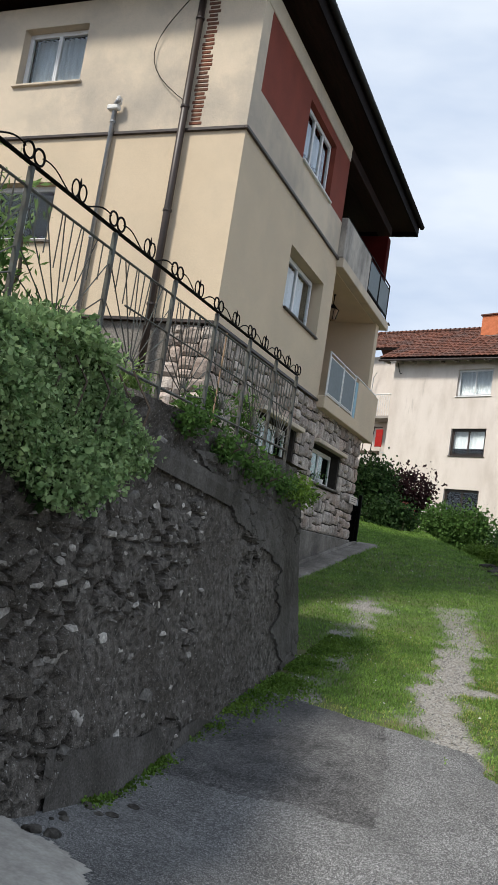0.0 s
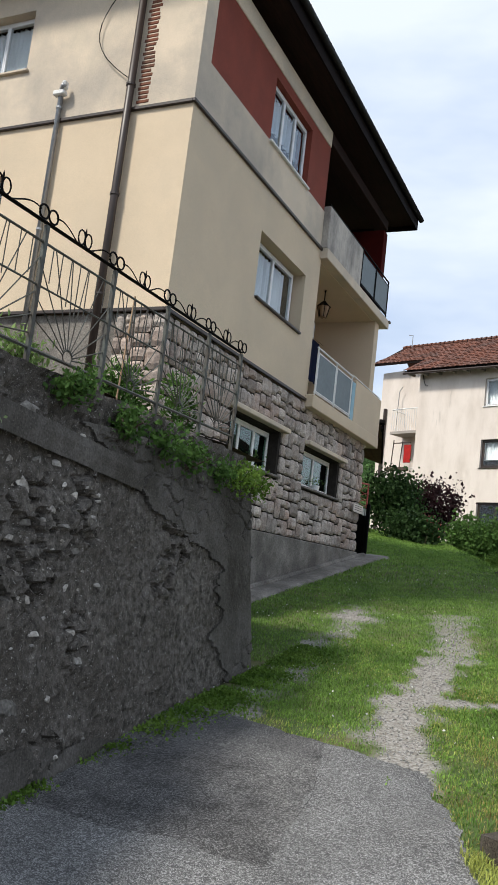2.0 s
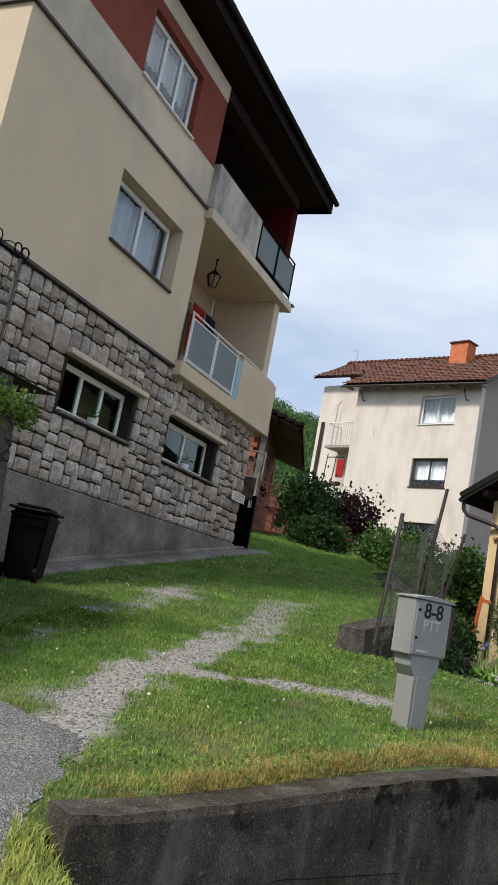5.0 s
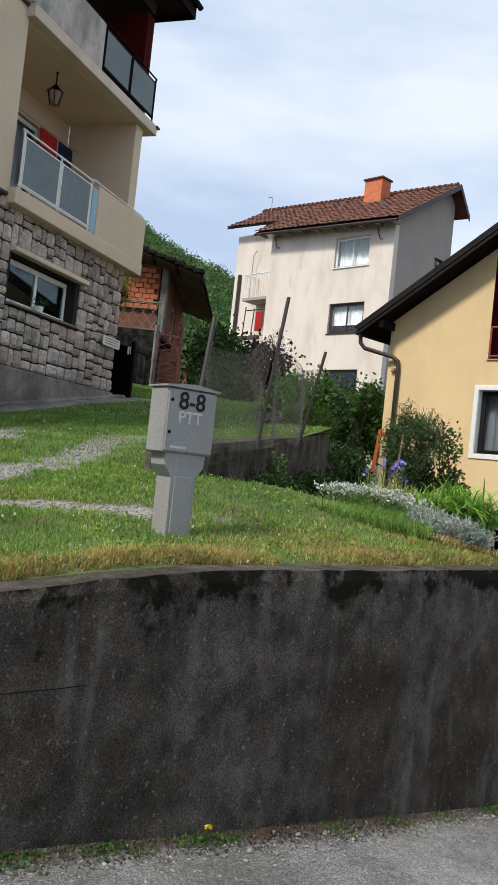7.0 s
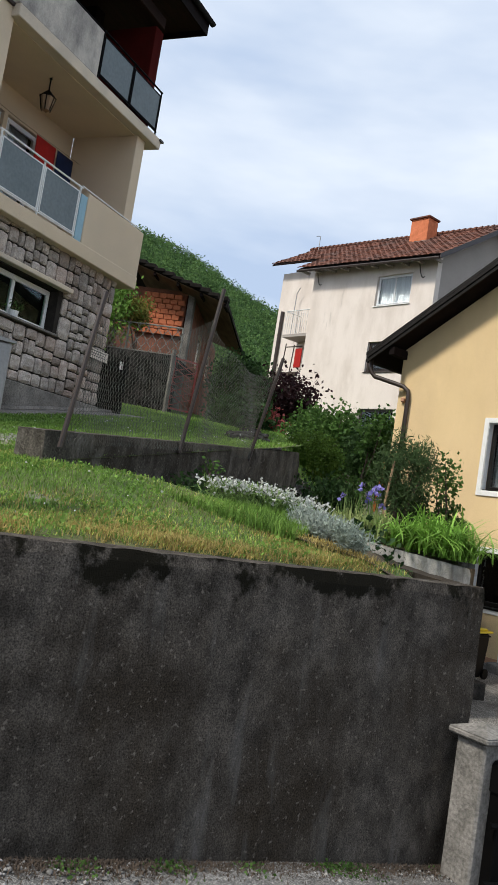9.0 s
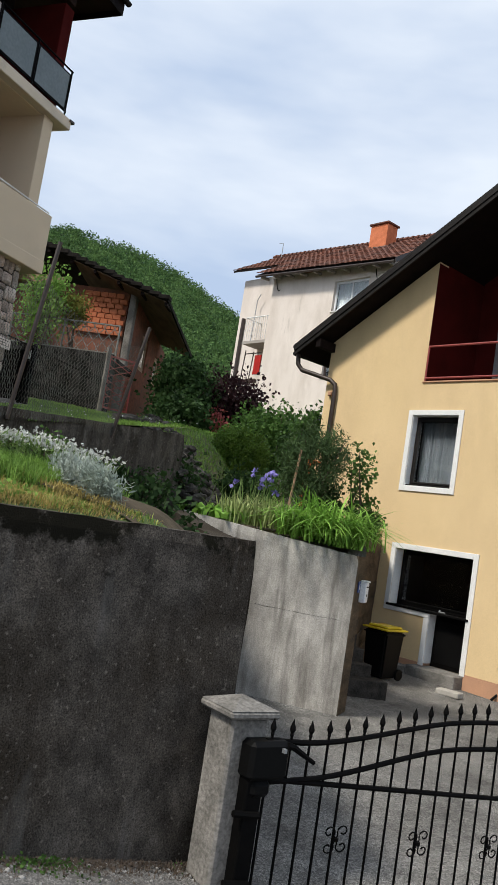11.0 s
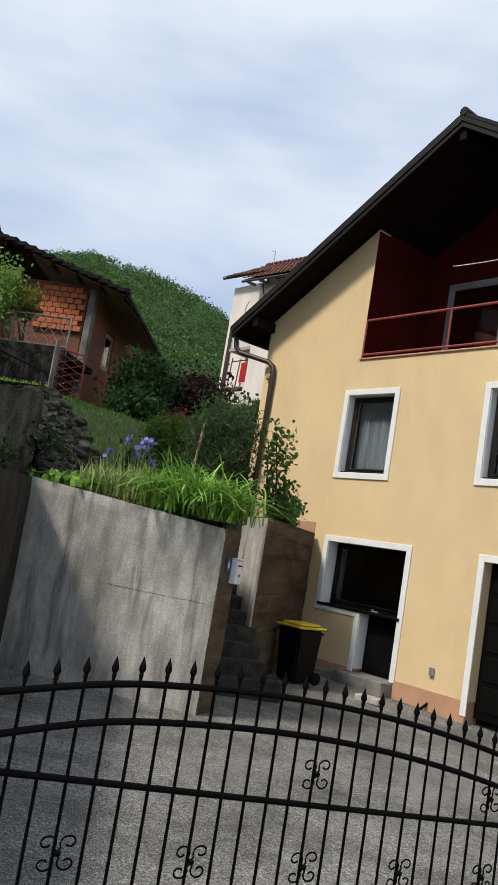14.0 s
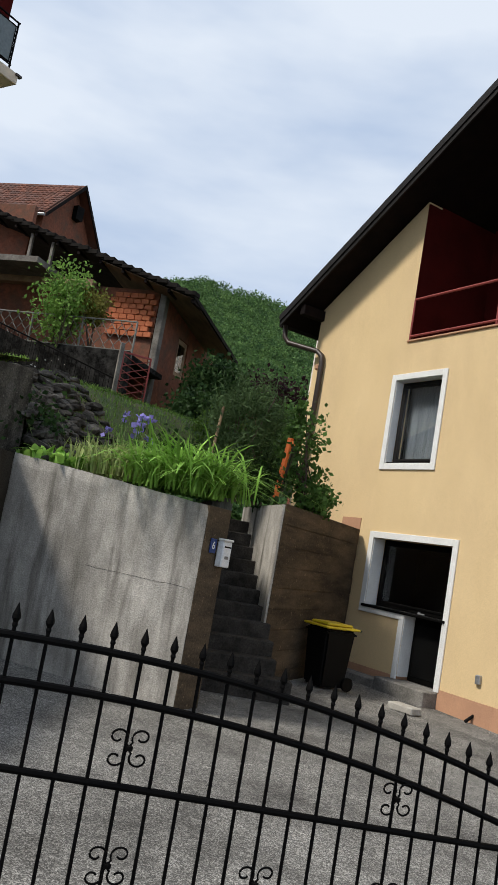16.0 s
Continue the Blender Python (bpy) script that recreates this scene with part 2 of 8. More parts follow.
worn_rp.color_ramp.elements[1].color = (0.36, 0.345, 0.325, 1)
wk_.new(worn_no.outputs["Fac"], worn_rp.inputs["Fac"])
worn_mx = wn_.new("ShaderNodeMix")
worn_mx.data_type = "RGBA"
wk_.new(worn_at.outputs["Fac"], worn_mx.inputs[0])
wk_.new(worn_src, worn_mx.inputs[6])
wk_.new(worn_rp.outputs["Color"], worn_mx.inputs[7])
wk_.new(worn_mx.outputs[2], wb_.inputs["Base Color"])
M_GRASS = leafy("grass_blades", (0.23, 0.375, 0.08), (0.11, 0.205, 0.042))
M_LIMEGRASS = leafy("yellowish_grass_blades", (0.52, 0.54, 0.15), (0.30, 0.36, 0.09))
M_BOXLEAF = leafy("box_leaves", (0.17, 0.27, 0.05), (0.08, 0.15, 0.025))
M_DRYGRASS = leafy("dry_grass", (0.46, 0.36, 0.13), (0.30, 0.24, 0.09))
M_LEAF = leafy("shrub_leaves", (0.10, 0.19, 0.045), (0.042, 0.09, 0.022))
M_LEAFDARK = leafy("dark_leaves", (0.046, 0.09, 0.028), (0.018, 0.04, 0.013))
M_LEAFLIGHT = leafy("pale_leaves", (0.22, 0.32, 0.11), (0.12, 0.20, 0.06))
M_IVY = leafy("ivy_leaves", (0.40, 0.52, 0.25), (0.10, 0.19, 0.065), patch=9.0)
M_LILY = leafy("strap_leaves", (0.27, 0.47, 0.09), (0.15, 0.30, 0.05))
M_PURPLELEAF = leafy("purple_leaves", (0.04, 0.018, 0.02), (0.02, 0.01, 0.012))
M_PINKFLOWER = leafy("pink_blossom", (0.5, 0.13, 0.13), (0.3, 0.08, 0.07))
M_WHITEFLOWER = leafy("white_flowers", (0.72, 0.72, 0.70), (0.45, 0.47, 0.42))
M_SILVER = leafy("silver_leaves", (0.40, 0.45, 0.40), (0.25, 0.30, 0.25))
M_IRIS = leafy("iris_petals", (0.30, 0.27, 0.62), (0.20, 0.17, 0.45))
M_SAPLEAF = leafy("bright_young_leaves", (0.24, 0.40, 0.09), (0.11, 0.22, 0.045))
M_BARK = mat("bark", (0.10, 0.075, 0.055), (0.06, 0.045, 0.035), 12, 0.95, 0.5, 50)
M_FOREST = leafy("forest_leaves", (0.135, 0.235, 0.072), (0.036, 0.08, 0.032), patch=0.3)
# grey stone darkened in colour for the shadow of plants hanging over the bank
M_BANKROCK = mat("shaded_bank_stone", (0.105, 0.097, 0.086), (0.026, 0.023, 0.02), 8, 0.93, 0.7, 40, rand=0.5, grain=1.5, spec=0.08)
M_PALESTONE = mat("pale_stone", (0.42, 0.40, 0.36), (0.3, 0.28, 0.25), 9, 0.9, 0.4, 40)
M_ORANGE = mat("orange_plastic", (0.55, 0.13, 0.03), None, 5, 0.6, 0.03)
M_CAP = mat("grey_cement_cap", (0.27, 0.255, 0.235), (0.16, 0.15, 0.135), 6, 0.93, 0.6, 50, c3=(0.11, 0.105, 0.095), big=2.4, grain=1.5)


def concrete(name, light, dark, streak, moss_top=None, stretch=(1.2, 1.2, 0.5), scale=4.5, grain=1.9, fleck=26.0, fine=60, drips=None, drip_stretch=(5.0, 5.0, 0.8), drip_at=(0.57, 0.72), drip_amount=0.6, cells=0, cell_amp=0.3):
    """Board-marked or cast concrete: blotches, streaks that run down, lichen, and moss near an edge that gives it water."""
    m = mat(name, light, dark, scale, 0.93, 0.6, fine, c3=streak, big=1.1, stretch=stretch, grain=grain, spec=0.08, cells=cells, cell_amp=cell_amp)
    n, l = m.node_tree.nodes, m.node_tree.links
    b = n["Principled BSDF"]
    src = b.inputs["Base Color"].links[0].from_socket
    geo = n.new("ShaderNodeNewGeometry")
    vor = n.new("ShaderNodeTexNoise")
    vor.inputs["Scale"].default_value = fleck
    vor.inputs["Detail"].default_value = 6
    l.new(geo.outputs["Position"], vor.inputs["Vector"])
    rp = n.new("ShaderNodeValToRGB")
    rp.color_ramp.elements[0].position, rp.color_ramp.elements[1].position = 0.62, 0.72
    l.new(vor.outputs["Fac"], rp.inputs["Fac"])
    mx = n.new("ShaderNodeMix")
    mx.data_type = "RGBA"
    l.new(rp.outputs["Color"], mx.inputs[0])
    l.new(src, mx.inputs[6])
    mx.inputs[7].default_value = (*(v * 1.45 for v in light), 1)
    out = mx.outputs[2]
    if drips is not None:
        mp = n.new("ShaderNodeMapping")
        mp.inputs["Scale"].default_value = drip_stretch
        l.new(geo.outputs["Position"], mp.inputs["Vector"])
        dn = n.new("ShaderNodeTexNoise")
        dn.inputs["Scale"].default_value = 1.0
        dn.inputs["Detail"].default_value = 5
        dn.inputs["Roughness"].default_value = 0.62
        l.new(mp.outputs[0], dn.inputs["Vector"])
        dr = n.new("ShaderNodeMapRange")
        dr.inputs[1].default_value, dr.inputs[2].default_value = drip_at
        dr.inputs[3].default_value, dr.inputs[4].default_value = 0.0, drip_amount
        l.new(dn.outputs["Fac"], dr.inputs[0])
        dm = n.new("ShaderNodeMix")
        dm.data_type = "RGBA"
        l.new(dr.outputs[0], dm.inputs[0])
        l.new(out, dm.inputs[6])
        dm.inputs[7].default_value = (*drips, 1)
        out = dm.outputs[2]
    if moss_top is not None:
        sp = n.new("ShaderNodeSeparateXYZ")
        l.new(geo.outputs["Position"], sp.inputs[0])
        mr = n.new("ShaderNodeMapRange")
        mr.inputs[1].default_value, mr.inputs[2].default_value = moss_top - 0.42, moss_top + 0.02
        mr.inputs[3].default_value, mr.inputs[4].default_value = -0.17, 0.14
        l.new(sp.outputs["Z"], mr.inputs[0])
        ns = n.new("ShaderNodeTexNoise")
        ns.inputs["Scale"].default_value = 3.4
        ns.inputs["Detail"].default_value = 9
        ns.inputs["Roughness"].default_value = 0.7
        l.new(geo.outputs["Position"], ns.inputs["Vector"])
        ad = n.new("ShaderNodeMath")
        l.new(ns.outputs["Fac"], ad.inputs[0])
        l.new(mr.outputs[0], ad.inputs[1])
        r2 = n.new("ShaderNodeValToRGB")
        r2.color_ramp.elements[0].position, r2.color_ramp.elements[1].position = 0.55, 0.63
        l.new(ad.outputs[0], r2.inputs["Fac"])
        m2 = n.new("ShaderNodeMix")
        m2.data_type = "RGBA"
        flat = n.new("ShaderNodeSeparateXYZ")
        l.new(geo.outputs["True Normal"], flat.inputs[0])
        side = n.new("ShaderNodeMapRange")
        side.inputs[1].default_value, side.inputs[2].default_value = 0.4, 0.8
        side.inputs[3].default_value, side.inputs[4].default_value = 1.0, 0.25
        l.new(flat.outputs["Z"], side.inputs[0])
        both = n.new("ShaderNodeMath")
        both.operation = "MULTIPLY"
        l.new(r2.outputs["Color"], both.inputs[0])
        l.new(side.outputs[0], both.inputs[1])
        l.new(both.outputs[0], m2.inputs[0])
        l.new(out, m2.inputs[6])
        m2.inputs[7].default_value = (0.010, 0.009, 0.006, 1)
        out = m2.outputs[2]
    l.new(out, b.inputs["Base Color"])
    return m


M_CWALL = concrete("stained_dark_concrete", (0.112, 0.098, 0.083), (0.038, 0.033, 0.028), (0.036, 0.028, 0.020), moss_top=0.2, grain=2.8, fleck=42, scale=7.0, fine=120, stretch=(1.0, 1.0, 0.8), drips=(0.17, 0.163, 0.152), drip_stretch=(4.2, 4.2, 0.7), drip_at=(0.58, 0.78), drip_amount=0.7)
M_DWALL = concrete("streaked_pale_concrete", (0.54, 0.51, 0.465), (0.30, 0.283, 0.255), (0.20, 0.187, 0.165), stretch=(1.3, 1.3, 0.6), scale=3.4, grain=0.9, fleck=0.001, fine=70, drips=(0.085, 0.078, 0.066), drip_stretch=(6.5, 6.5, 0.55), drip_at=(0.50, 0.72), drip_amount=0.85)
# darker and browner than the street wall's concrete
M_RETWALL = concrete("near_black_brown_concrete", (0.060, 0.051, 0.041), (0.024, 0.020, 0.016), (0.034, 0.027, 0.019), stretch=(1, 1, 0.5), scale=2.5, grain=1.4, fleck=0.001)
M_GWALL = concrete("old_garden_wall", (0.105, 0.094, 0.08), (0.028, 0.025, 0.02), (0.042, 0.035, 0.026), scale=5, grain=2.0, fleck=30, drips=(0.28, 0.26, 0.23), drip_stretch=(4, 4, 2), drip_amount=0.5)
M_RENDERDARK = concrete("weathered_cement_render", (0.168, 0.151, 0.133), (0.038, 0.034, 0.029), (0.062, 0.054, 0.045), stretch=(1.0, 1.0, 0.9), scale=20.0, grain=2.2, fleck=120, fine=130, drips=(0.40, 0.385, 0.36), drip_stretch=(55, 55, 55), drip_at=(0.62, 0.67), drip_amount=0.85)
M_RENDERSMOOTH = concrete("smooth_dark_render", (0.125, 0.115, 0.104), (0.07, 0.064, 0.056), (0.05, 0.045, 0.038), stretch=(1.0, 1.0, 0.7), scale=3.0, grain=1.5, fleck=85, drips=(0.13, 0.122, 0.11), drip_stretch=(5, 5, 3), drip_at=(0.58, 0.72), drip_amount=0.5)
M_WHITEHOUSE = concrete("pale_weathered_render", (0.74, 0.67, 0.61), (0.68, 0.61, 0.55), (0.61, 0.54, 0.48), stretch=(1, 1, 0.4), scale=0.8, grain=0.25, fleck=0.001, fine=30, drips=(0.28, 0.25, 0.22), drip_stretch=(1.6, 1.6, 0.28), drip_at=(0.63, 0.75), drip_amount=0.7)
M_BOARDWALL = concrete("board_marked_concrete", (0.13, 0.095, 0.062), (0.06, 0.046, 0.032), (0.038, 0.03, 0.022), stretch=(0.5, 0.5, 2.6), scale=2.4, grain=1.2)


# ---- builders ----
def obj(name, bm, material, parent=None, smooth=False):
    me = bpy.data.meshes.new(name)
    bm.normal_update()
    bm.to_mesh(me)
    bm.free()
    me.materials.append(material)
    if smooth:
        me.polygons.foreach_set("use_smooth", [True] * len(me.polygons))
    ob = new(name, me)
    if parent:
        ob.parent = parent
    return ob


def islands(bm):
    """The separate pieces of a bmesh, each as a bmesh of its own."""
    seen, out = set(), []
    for f in bm.faces:
        if f in seen:
            continue
        stack, piece = [f], []
        seen.add(f)
        while stack:
            g = stack.pop()
            piece.append(g)
            for v in g.verts:
                for h in v.link_faces:
                    if h not in seen:
                        seen.add(h)
                        stack.append(h)
        nb = bmesh.new()
        vm = {}
        for g in piece:
            for v in g.verts:
                if v not in vm:
                    vm[v] = nb.verts.new(v.co)
            nb.faces.new([vm[v] for v in g.verts])
        out.append(nb)
    return out


def part(name, bm, material, parent, label="", smooth=False):
    if name in ("wall", "loggia_wall", "reveal", "moulding", "surround"):
        pieces = islands(bm)
        if len(pieces) > 1:
            bm.free()
            for nb in pieces[1:]:
                ob = obj(name, nb, material, parent, smooth)
                if label:
                    tagged(ob, label)
            bm = pieces[0]
    ob = obj(name, bm, material, parent, smooth)
    return tagged(ob, label) if label else ob


def raw(name, verts, faces, material, parent=None, smooth=False):
    me = bpy.data.meshes.new(name)
    me.from_pydata(verts, [], faces)
    me.materials.append(material)
    if smooth:
        me.polygons.foreach_set("use_smooth", [True] * len(me.polygons))
    ob = new(name, me)
    if parent:
        ob.parent = parent
    return ob


def thing(name, label, category, group="", at=None):
    ob = new(name)
    ob.empty_display_size = 0.1
    if at is not None:
        ob.matrix_world = at
    return tagged(ob, label, category, group)


def struct(ob, label, category):
    return tagged(ob, label, category, kind="structure")


def box(bm, lo, hi, m=None, bevel=0.0):
    g = bmesh.ops.create_cube(bm, size=1.0)
    c = [(a + b) / 2 for a, b in zip(lo, hi)]
    s = [abs(b - a) for a, b in zip(lo, hi)]
    t = Matrix.Translation(c) @ Matrix.Diagonal((*s, 1))
    if m is not None:
        t = m @ t
    bmesh.ops.transform(bm, matrix=t, verts=g["verts"])
    if bevel:
        es = list({e for v in g["verts"] for e in v.link_edges})
        bmesh.ops.bevel(bm, geom=es, offset=bevel, segments=1, affect="EDGES")
    return bm


def boxes(*items, m=None, bevel=0.0):
    bm = bmesh.new()
    for lo, hi in items:
        box(bm, lo, hi, m, bevel)
    return bm


def tube(bm, pts, r, n=6, closed=False):
    """A round bar along pts."""
    pts = [Vector(p) for p in pts]
    rings = []
    for i, p in enumerate(pts):
        if closed:
            a = (pts[(i + 1) % len(pts)] - pts[i - 1]).normalized()
        else:
            a = (pts[min(i + 1, len(pts) - 1)] - pts[max(i - 1, 0)]).normalized()
        ref = Vector((0, 0, 1)) if abs(a.z) < 0.95 else Vector((1, 0, 0))
        u = a.cross(ref).normalized()
        w = a.cross(u)
        rr = r[i] if isinstance(r, (list, tuple)) else r
        rings.append([bm.verts.new(p + rr * (math.cos(k * 2 * math.pi / n) * u + math.sin(k * 2 * math.pi / n) * w)) for k in range(n)])
    m = len(rings)
    for i in range(m if closed else m - 1):
        for k in range(n):
            bm.faces.new((rings[i][k], rings[i][(k + 1) % n], rings[(i + 1) % m][(k + 1) % n], rings[(i + 1) % m][k]))
    if not closed:
        bm.faces.new(rings[0][::-1])
        bm.faces.new(rings[-1])
    return bm


def bar(pts, r, n=6, closed=False):
    return tube(bmesh.new(), pts, r, n, closed)


def prism(pts, depth):
    """A solid from an outline pts (3D, flat) pushed along the vector depth."""
    bm = bmesh.new()
    a = [bm.verts.new(p) for p in pts]
    b = [bm.verts.new(Vector(p) + Vector(depth)) for p in pts]
    bm.faces.new(a)
    bm.faces.new(b[::-1])
    for i in range(len(a)):
        j = (i + 1) % len(a)
        bm.faces.new((a[i], b[i], b[j], a[j]))
    bmesh.ops.recalc_face_normals(bm, faces=bm.faces)
    return bm


def holed(o, u, back, su, sz, holes):
    """A wall with thickness: origin o, along u (unit), its back pushed by back; from su[0] to su[1] along u, sz[0] to sz[1] up; holes (u0, u1, z0, z1)."""
    o, u, back = Vector(o), Vector(u), Vector(back)
    us = sorted({su[0], su[1], *[h[0] for h in holes], *[h[1] for h in holes]})
    zs = sorted({sz[0], sz[1], *[h[2] for h in holes], *[h[3] for h in holes]})
    us = [v for v in us if su[0] <= v <= su[1]]
    zs = [v for v in zs if sz[0] <= v <= sz[1]]

    def solid(i, k):
        if not (0 <= i < len(us) - 1 and 0 <= k < len(zs) - 1):
            return False
        a, b = (us[i] + us[i + 1]) / 2, (zs[k] + zs[k + 1]) / 2
        return not any(h[0] < a < h[1] and h[2] < b < h[3] for h in holes)

    bm = bmesh.new()

    def P(a, z, d):
        return bm.verts.new(o + u * a + Vector((0, 0, z)) + back * d)

    for i in range(len(us) - 1):
        for k in range(len(zs) - 1):
            if not solid(i, k):
                continue
            a, b, c, d = us[i], us[i + 1], zs[k], zs[k + 1]
            for f in (0, 1):
                bm.faces.new([P(a, c, f), P(b, c, f), P(b, d, f), P(a, d, f)])
            if not solid(i - 1, k):
                bm.faces.new([P(a, c, 0), P(a, c, 1), P(a, d, 1), P(a, d, 0)])
            if not solid(i + 1, k):
                bm.faces.new([P(b, c, 0), P(b, c, 1), P(b, d, 1), P(b, d, 0)])
            if not solid(i, k - 1):
                bm.faces.new([P(a, c, 0), P(b, c, 0), P(b, c, 1), P(a, c, 1)])
            if not solid(i, k + 1):
                bm.faces.new([P(a, d, 0), P(b, d, 0), P(b, d, 1), P(a, d, 1)])
    bmesh.ops.remove_doubles(bm, verts=bm.verts, dist=0.0005)
    bmesh.ops.recalc_face_normals(bm, faces=bm.faces)
    return bm


def smoothstep(a, b, x):
    t = min(1.0, max(0.0, (x - a) / (b - a)))
    return t * t * (3 - 2 * t)


# ---- heights of the ground ----
def road_z(x, y):
    return max(-3.2, min(1.2, -0.02 - 0.089 * x - 0.106 * y))


def c_line(y):
    """x of the road-side retaining wall's face."""
    return 1.468 + (y - 8.484) * 0.601


def c_top(y):
    return 0.2 - 0.2 * (1 - smoothstep(6.2, 8.6, y))


def drive_z(x, y):
    d = -0.09 + 0.150 * (y - 6.7)
    if y > 19:
        d -= 0.05 * (y - 19)
    e = max(d, road_z(x, y))
    dist = c_line(min(y, 11.5)) - x
    w = smoothstep(0.12, 1.0 + 1.5 * smoothstep(7.0, 10.0, y), dist)
    w = 1.0 + (w - 1.0) * smoothstep(6.0, 6.8, y)
    v = e * w + (c_top(y) - 0.03 + 0.06 * smoothstep(0.15, 0.35, dist)) * (1 - w)
    return v + 0.02 * noise.noise(Vector((x * 0.9, y * 0.9, 0)))


def terrace_z(x, y):
    edge = c_line(y) if y < 11.5 else c_line(11.52) - (y - 11.55) * 0.61
    return c_top(y) - 0.03 + 0.05 * smoothstep(0.15, 0.4, edge - x) + 0.13 * min(1.6, max(0.0, edge - x)) - 0.42 * smoothstep(11.95, 12.9, y) - 0.20 * smoothstep(2.35, 2.9, x) * smoothstep(11.0, 11.5, y)


# ---- ground, road, yard ----
def sheet(name, xs, ys, zf, material, keep=None):
    verts, faces, idx = [], [], {}
    for i, x in enumerate(xs):
        for k, y in enumerate(ys):
            idx[i, k] = len(verts)
            verts.append((x, y, zf(x, y)))
    for i in range(len(xs) - 1):
        for k in range(len(ys) - 1):
            if keep is None or keep((xs[i] + xs[i + 1]) / 2, (ys[k] + ys[k + 1]) / 2):
                faces.append((idx[i, k], idx[i + 1, k], idx[i + 1, k + 1], idx[i, k + 1]))
    return raw(name, verts, faces, material, smooth=True)


def lin(a, b, n):
    return [a + (b - a) * i / n for i in range(n + 1)]


far = [-900, -500, -300, -200, -120, -80, -50, -35, -25]
ground = sheet("ground", far + lin(-20, 30, 25) + [40, 60, 90, 140, 220, 400, 900], far + lin(-20, 45, 30) + [60, 90, 150, 250, 500, 900],
               lambda x, y: road_z(x, y) - 0.75 - 0.5 * smoothstep(10, 14, y), M_SOIL)
struct(ground, "bare earth under the street and gardens", "ground")


def road_rough(x, y):
    return road_z(x, y) + 0.012 * noise.noise(Vector((x * 0.6, y * 0.6, 3)))


road = sheet("road", lin(-3.3, 22, 100), lin(-14, 24, 150), road_rough, M_ASPHALT,
             lambda x, y: not (y > 6.2 and x < c_line(y) - 0.1 and y < 11.7) and not (y > 11.5 and x < 3.4 + (y - 11.0) * 0.68 - 0.05))
struct(road, "worn grey asphalt street sloping downhill", "road")

def apron_edge(x, y):
    """Positive inside the asphalt apron."""
    w = 0.05 * noise.noise(Vector((x * 5, y * 5, 7))) + 0.025 * noise.noise(Vector((x * 17, y * 17, 1)))
    right = (-0.08 - 0.46 * (y - 6.28)) - x if y > 6.28 else -0.08 + 0.6 * (6.28 - y) - x
    return min(right, 7.95 - 0.22 * (x + 2.95) - y) + w


def apron_z(x, y):
    k = smoothstep(3.7, 5.2, y)
    return max(road_rough(x, y) + 0.004, k * drive_z(x, y) + (1 - k) * road_rough(x, y)) + 0.014 * k * smoothstep(0.0, 0.05, apron_edge(x, y)) + 0.004 * k


asphalt_apron = sheet("pavement", lin(-2.95, 1.5, 150), lin(3.7, 8.5, 165), apron_z, M_APRON, lambda x, y: apron_edge(x, y) > 0)


def patch_in(x, y):
    """Positive inside the darker mended part of the apron, up the drive from a ragged joint."""
    w = 0.03 * noise.noise(Vector((x * 6, y * 6, 2))) + 0.02 * noise.noise(Vector((x * 19, y * 19, 5)))
    joint = -1.10 - 0.16 * (y - 6.30) - 0.05 * (y - 6.3) ** 2
    return min(joint - x, y - 5.65 + 0.30 * noise.noise(Vector((x * 2.2, y * 0.4, 9)))) + w


asphalt_patch = sheet("pavement", lin(-2.9, -0.9, 110), lin(5.2, 8.2, 150), lambda x, y: apron_z(x, y) + 0.004 * smoothstep(0.0, 0.12, patch_in(x, y)) + 0.0006, M_PATCH, lambda x, y: apron_edge(x, y) > 0.015 and patch_in(x, y) > 0)
struct(asphalt_patch, "darker mended patch of asphalt on the drive", "pavement")


def verge_z(x, y):
    """The grass bank at the street wall's low end, down to the road."""
    k = smoothstep(0.0, 0.85, x + 0.10 - 0.6 * (6.28 - y))
    return (drive_z(min(x, 0.05), y) + 0.012) * (1 - k) + (road_z(x, y) - 0.03) * k


verge = sheet("ground", lin(-0.2, 2.3, 70), lin(4.0, 6.262, 60), verge_z, M_LAWN, lambda x, y: -0.12 < x + 0.10 - 0.6 * (6.28 - y) < 0.9)
struct(verge, "rough grass bank at the low end of the street wall", "verge")
struct(asphalt_apron, "patched dark asphalt apron of a drive", "pavement")

lawn = sheet("ground", lin(-4.9, 3.4, 110), lin(5.9, 26, 200), drive_z, M_LAWN,
             lambda x, y: x < c_line(y) - 0.09 and (x < 0.0 or y < 11.2) and (y < 16.95 or x < -0.95 - 0.33 * (y - 17)) and apron_edge(x, y) < 0.12)
struct(lawn, "short mown grass with worn gravel wheel tracks", "lawn")

terrace = sheet("ground", lin(-0.05, 3.3, 40), lin(11.0, 16.9, 60), terrace_z, M_SOIL,
                lambda x, y: x < (c_line(y) - 0.09 if y < 11.5 else c_line(11.52) - (y - 11.55) * 0.61 - 0.09))
struct(terrace, "planted earth terrace behind the street wall", "garden bed")

bed = sheet("ground", lin(-0.3, 2.45, 24), lin(16.7, 24.5, 44), lambda x, y: 0.24 + 0.10 * max(0, y - 17.4) + 0.05 * noise.noise(Vector((x, y, 1))), M_SOIL,
            lambda x, y: x < 2.42 - 0.85 * max(0, y - 17.75) and y > 16.72 + 0.236 * (x - 0.3))
struct(bed, "planted earth bed above the yard wall", "garden bed")

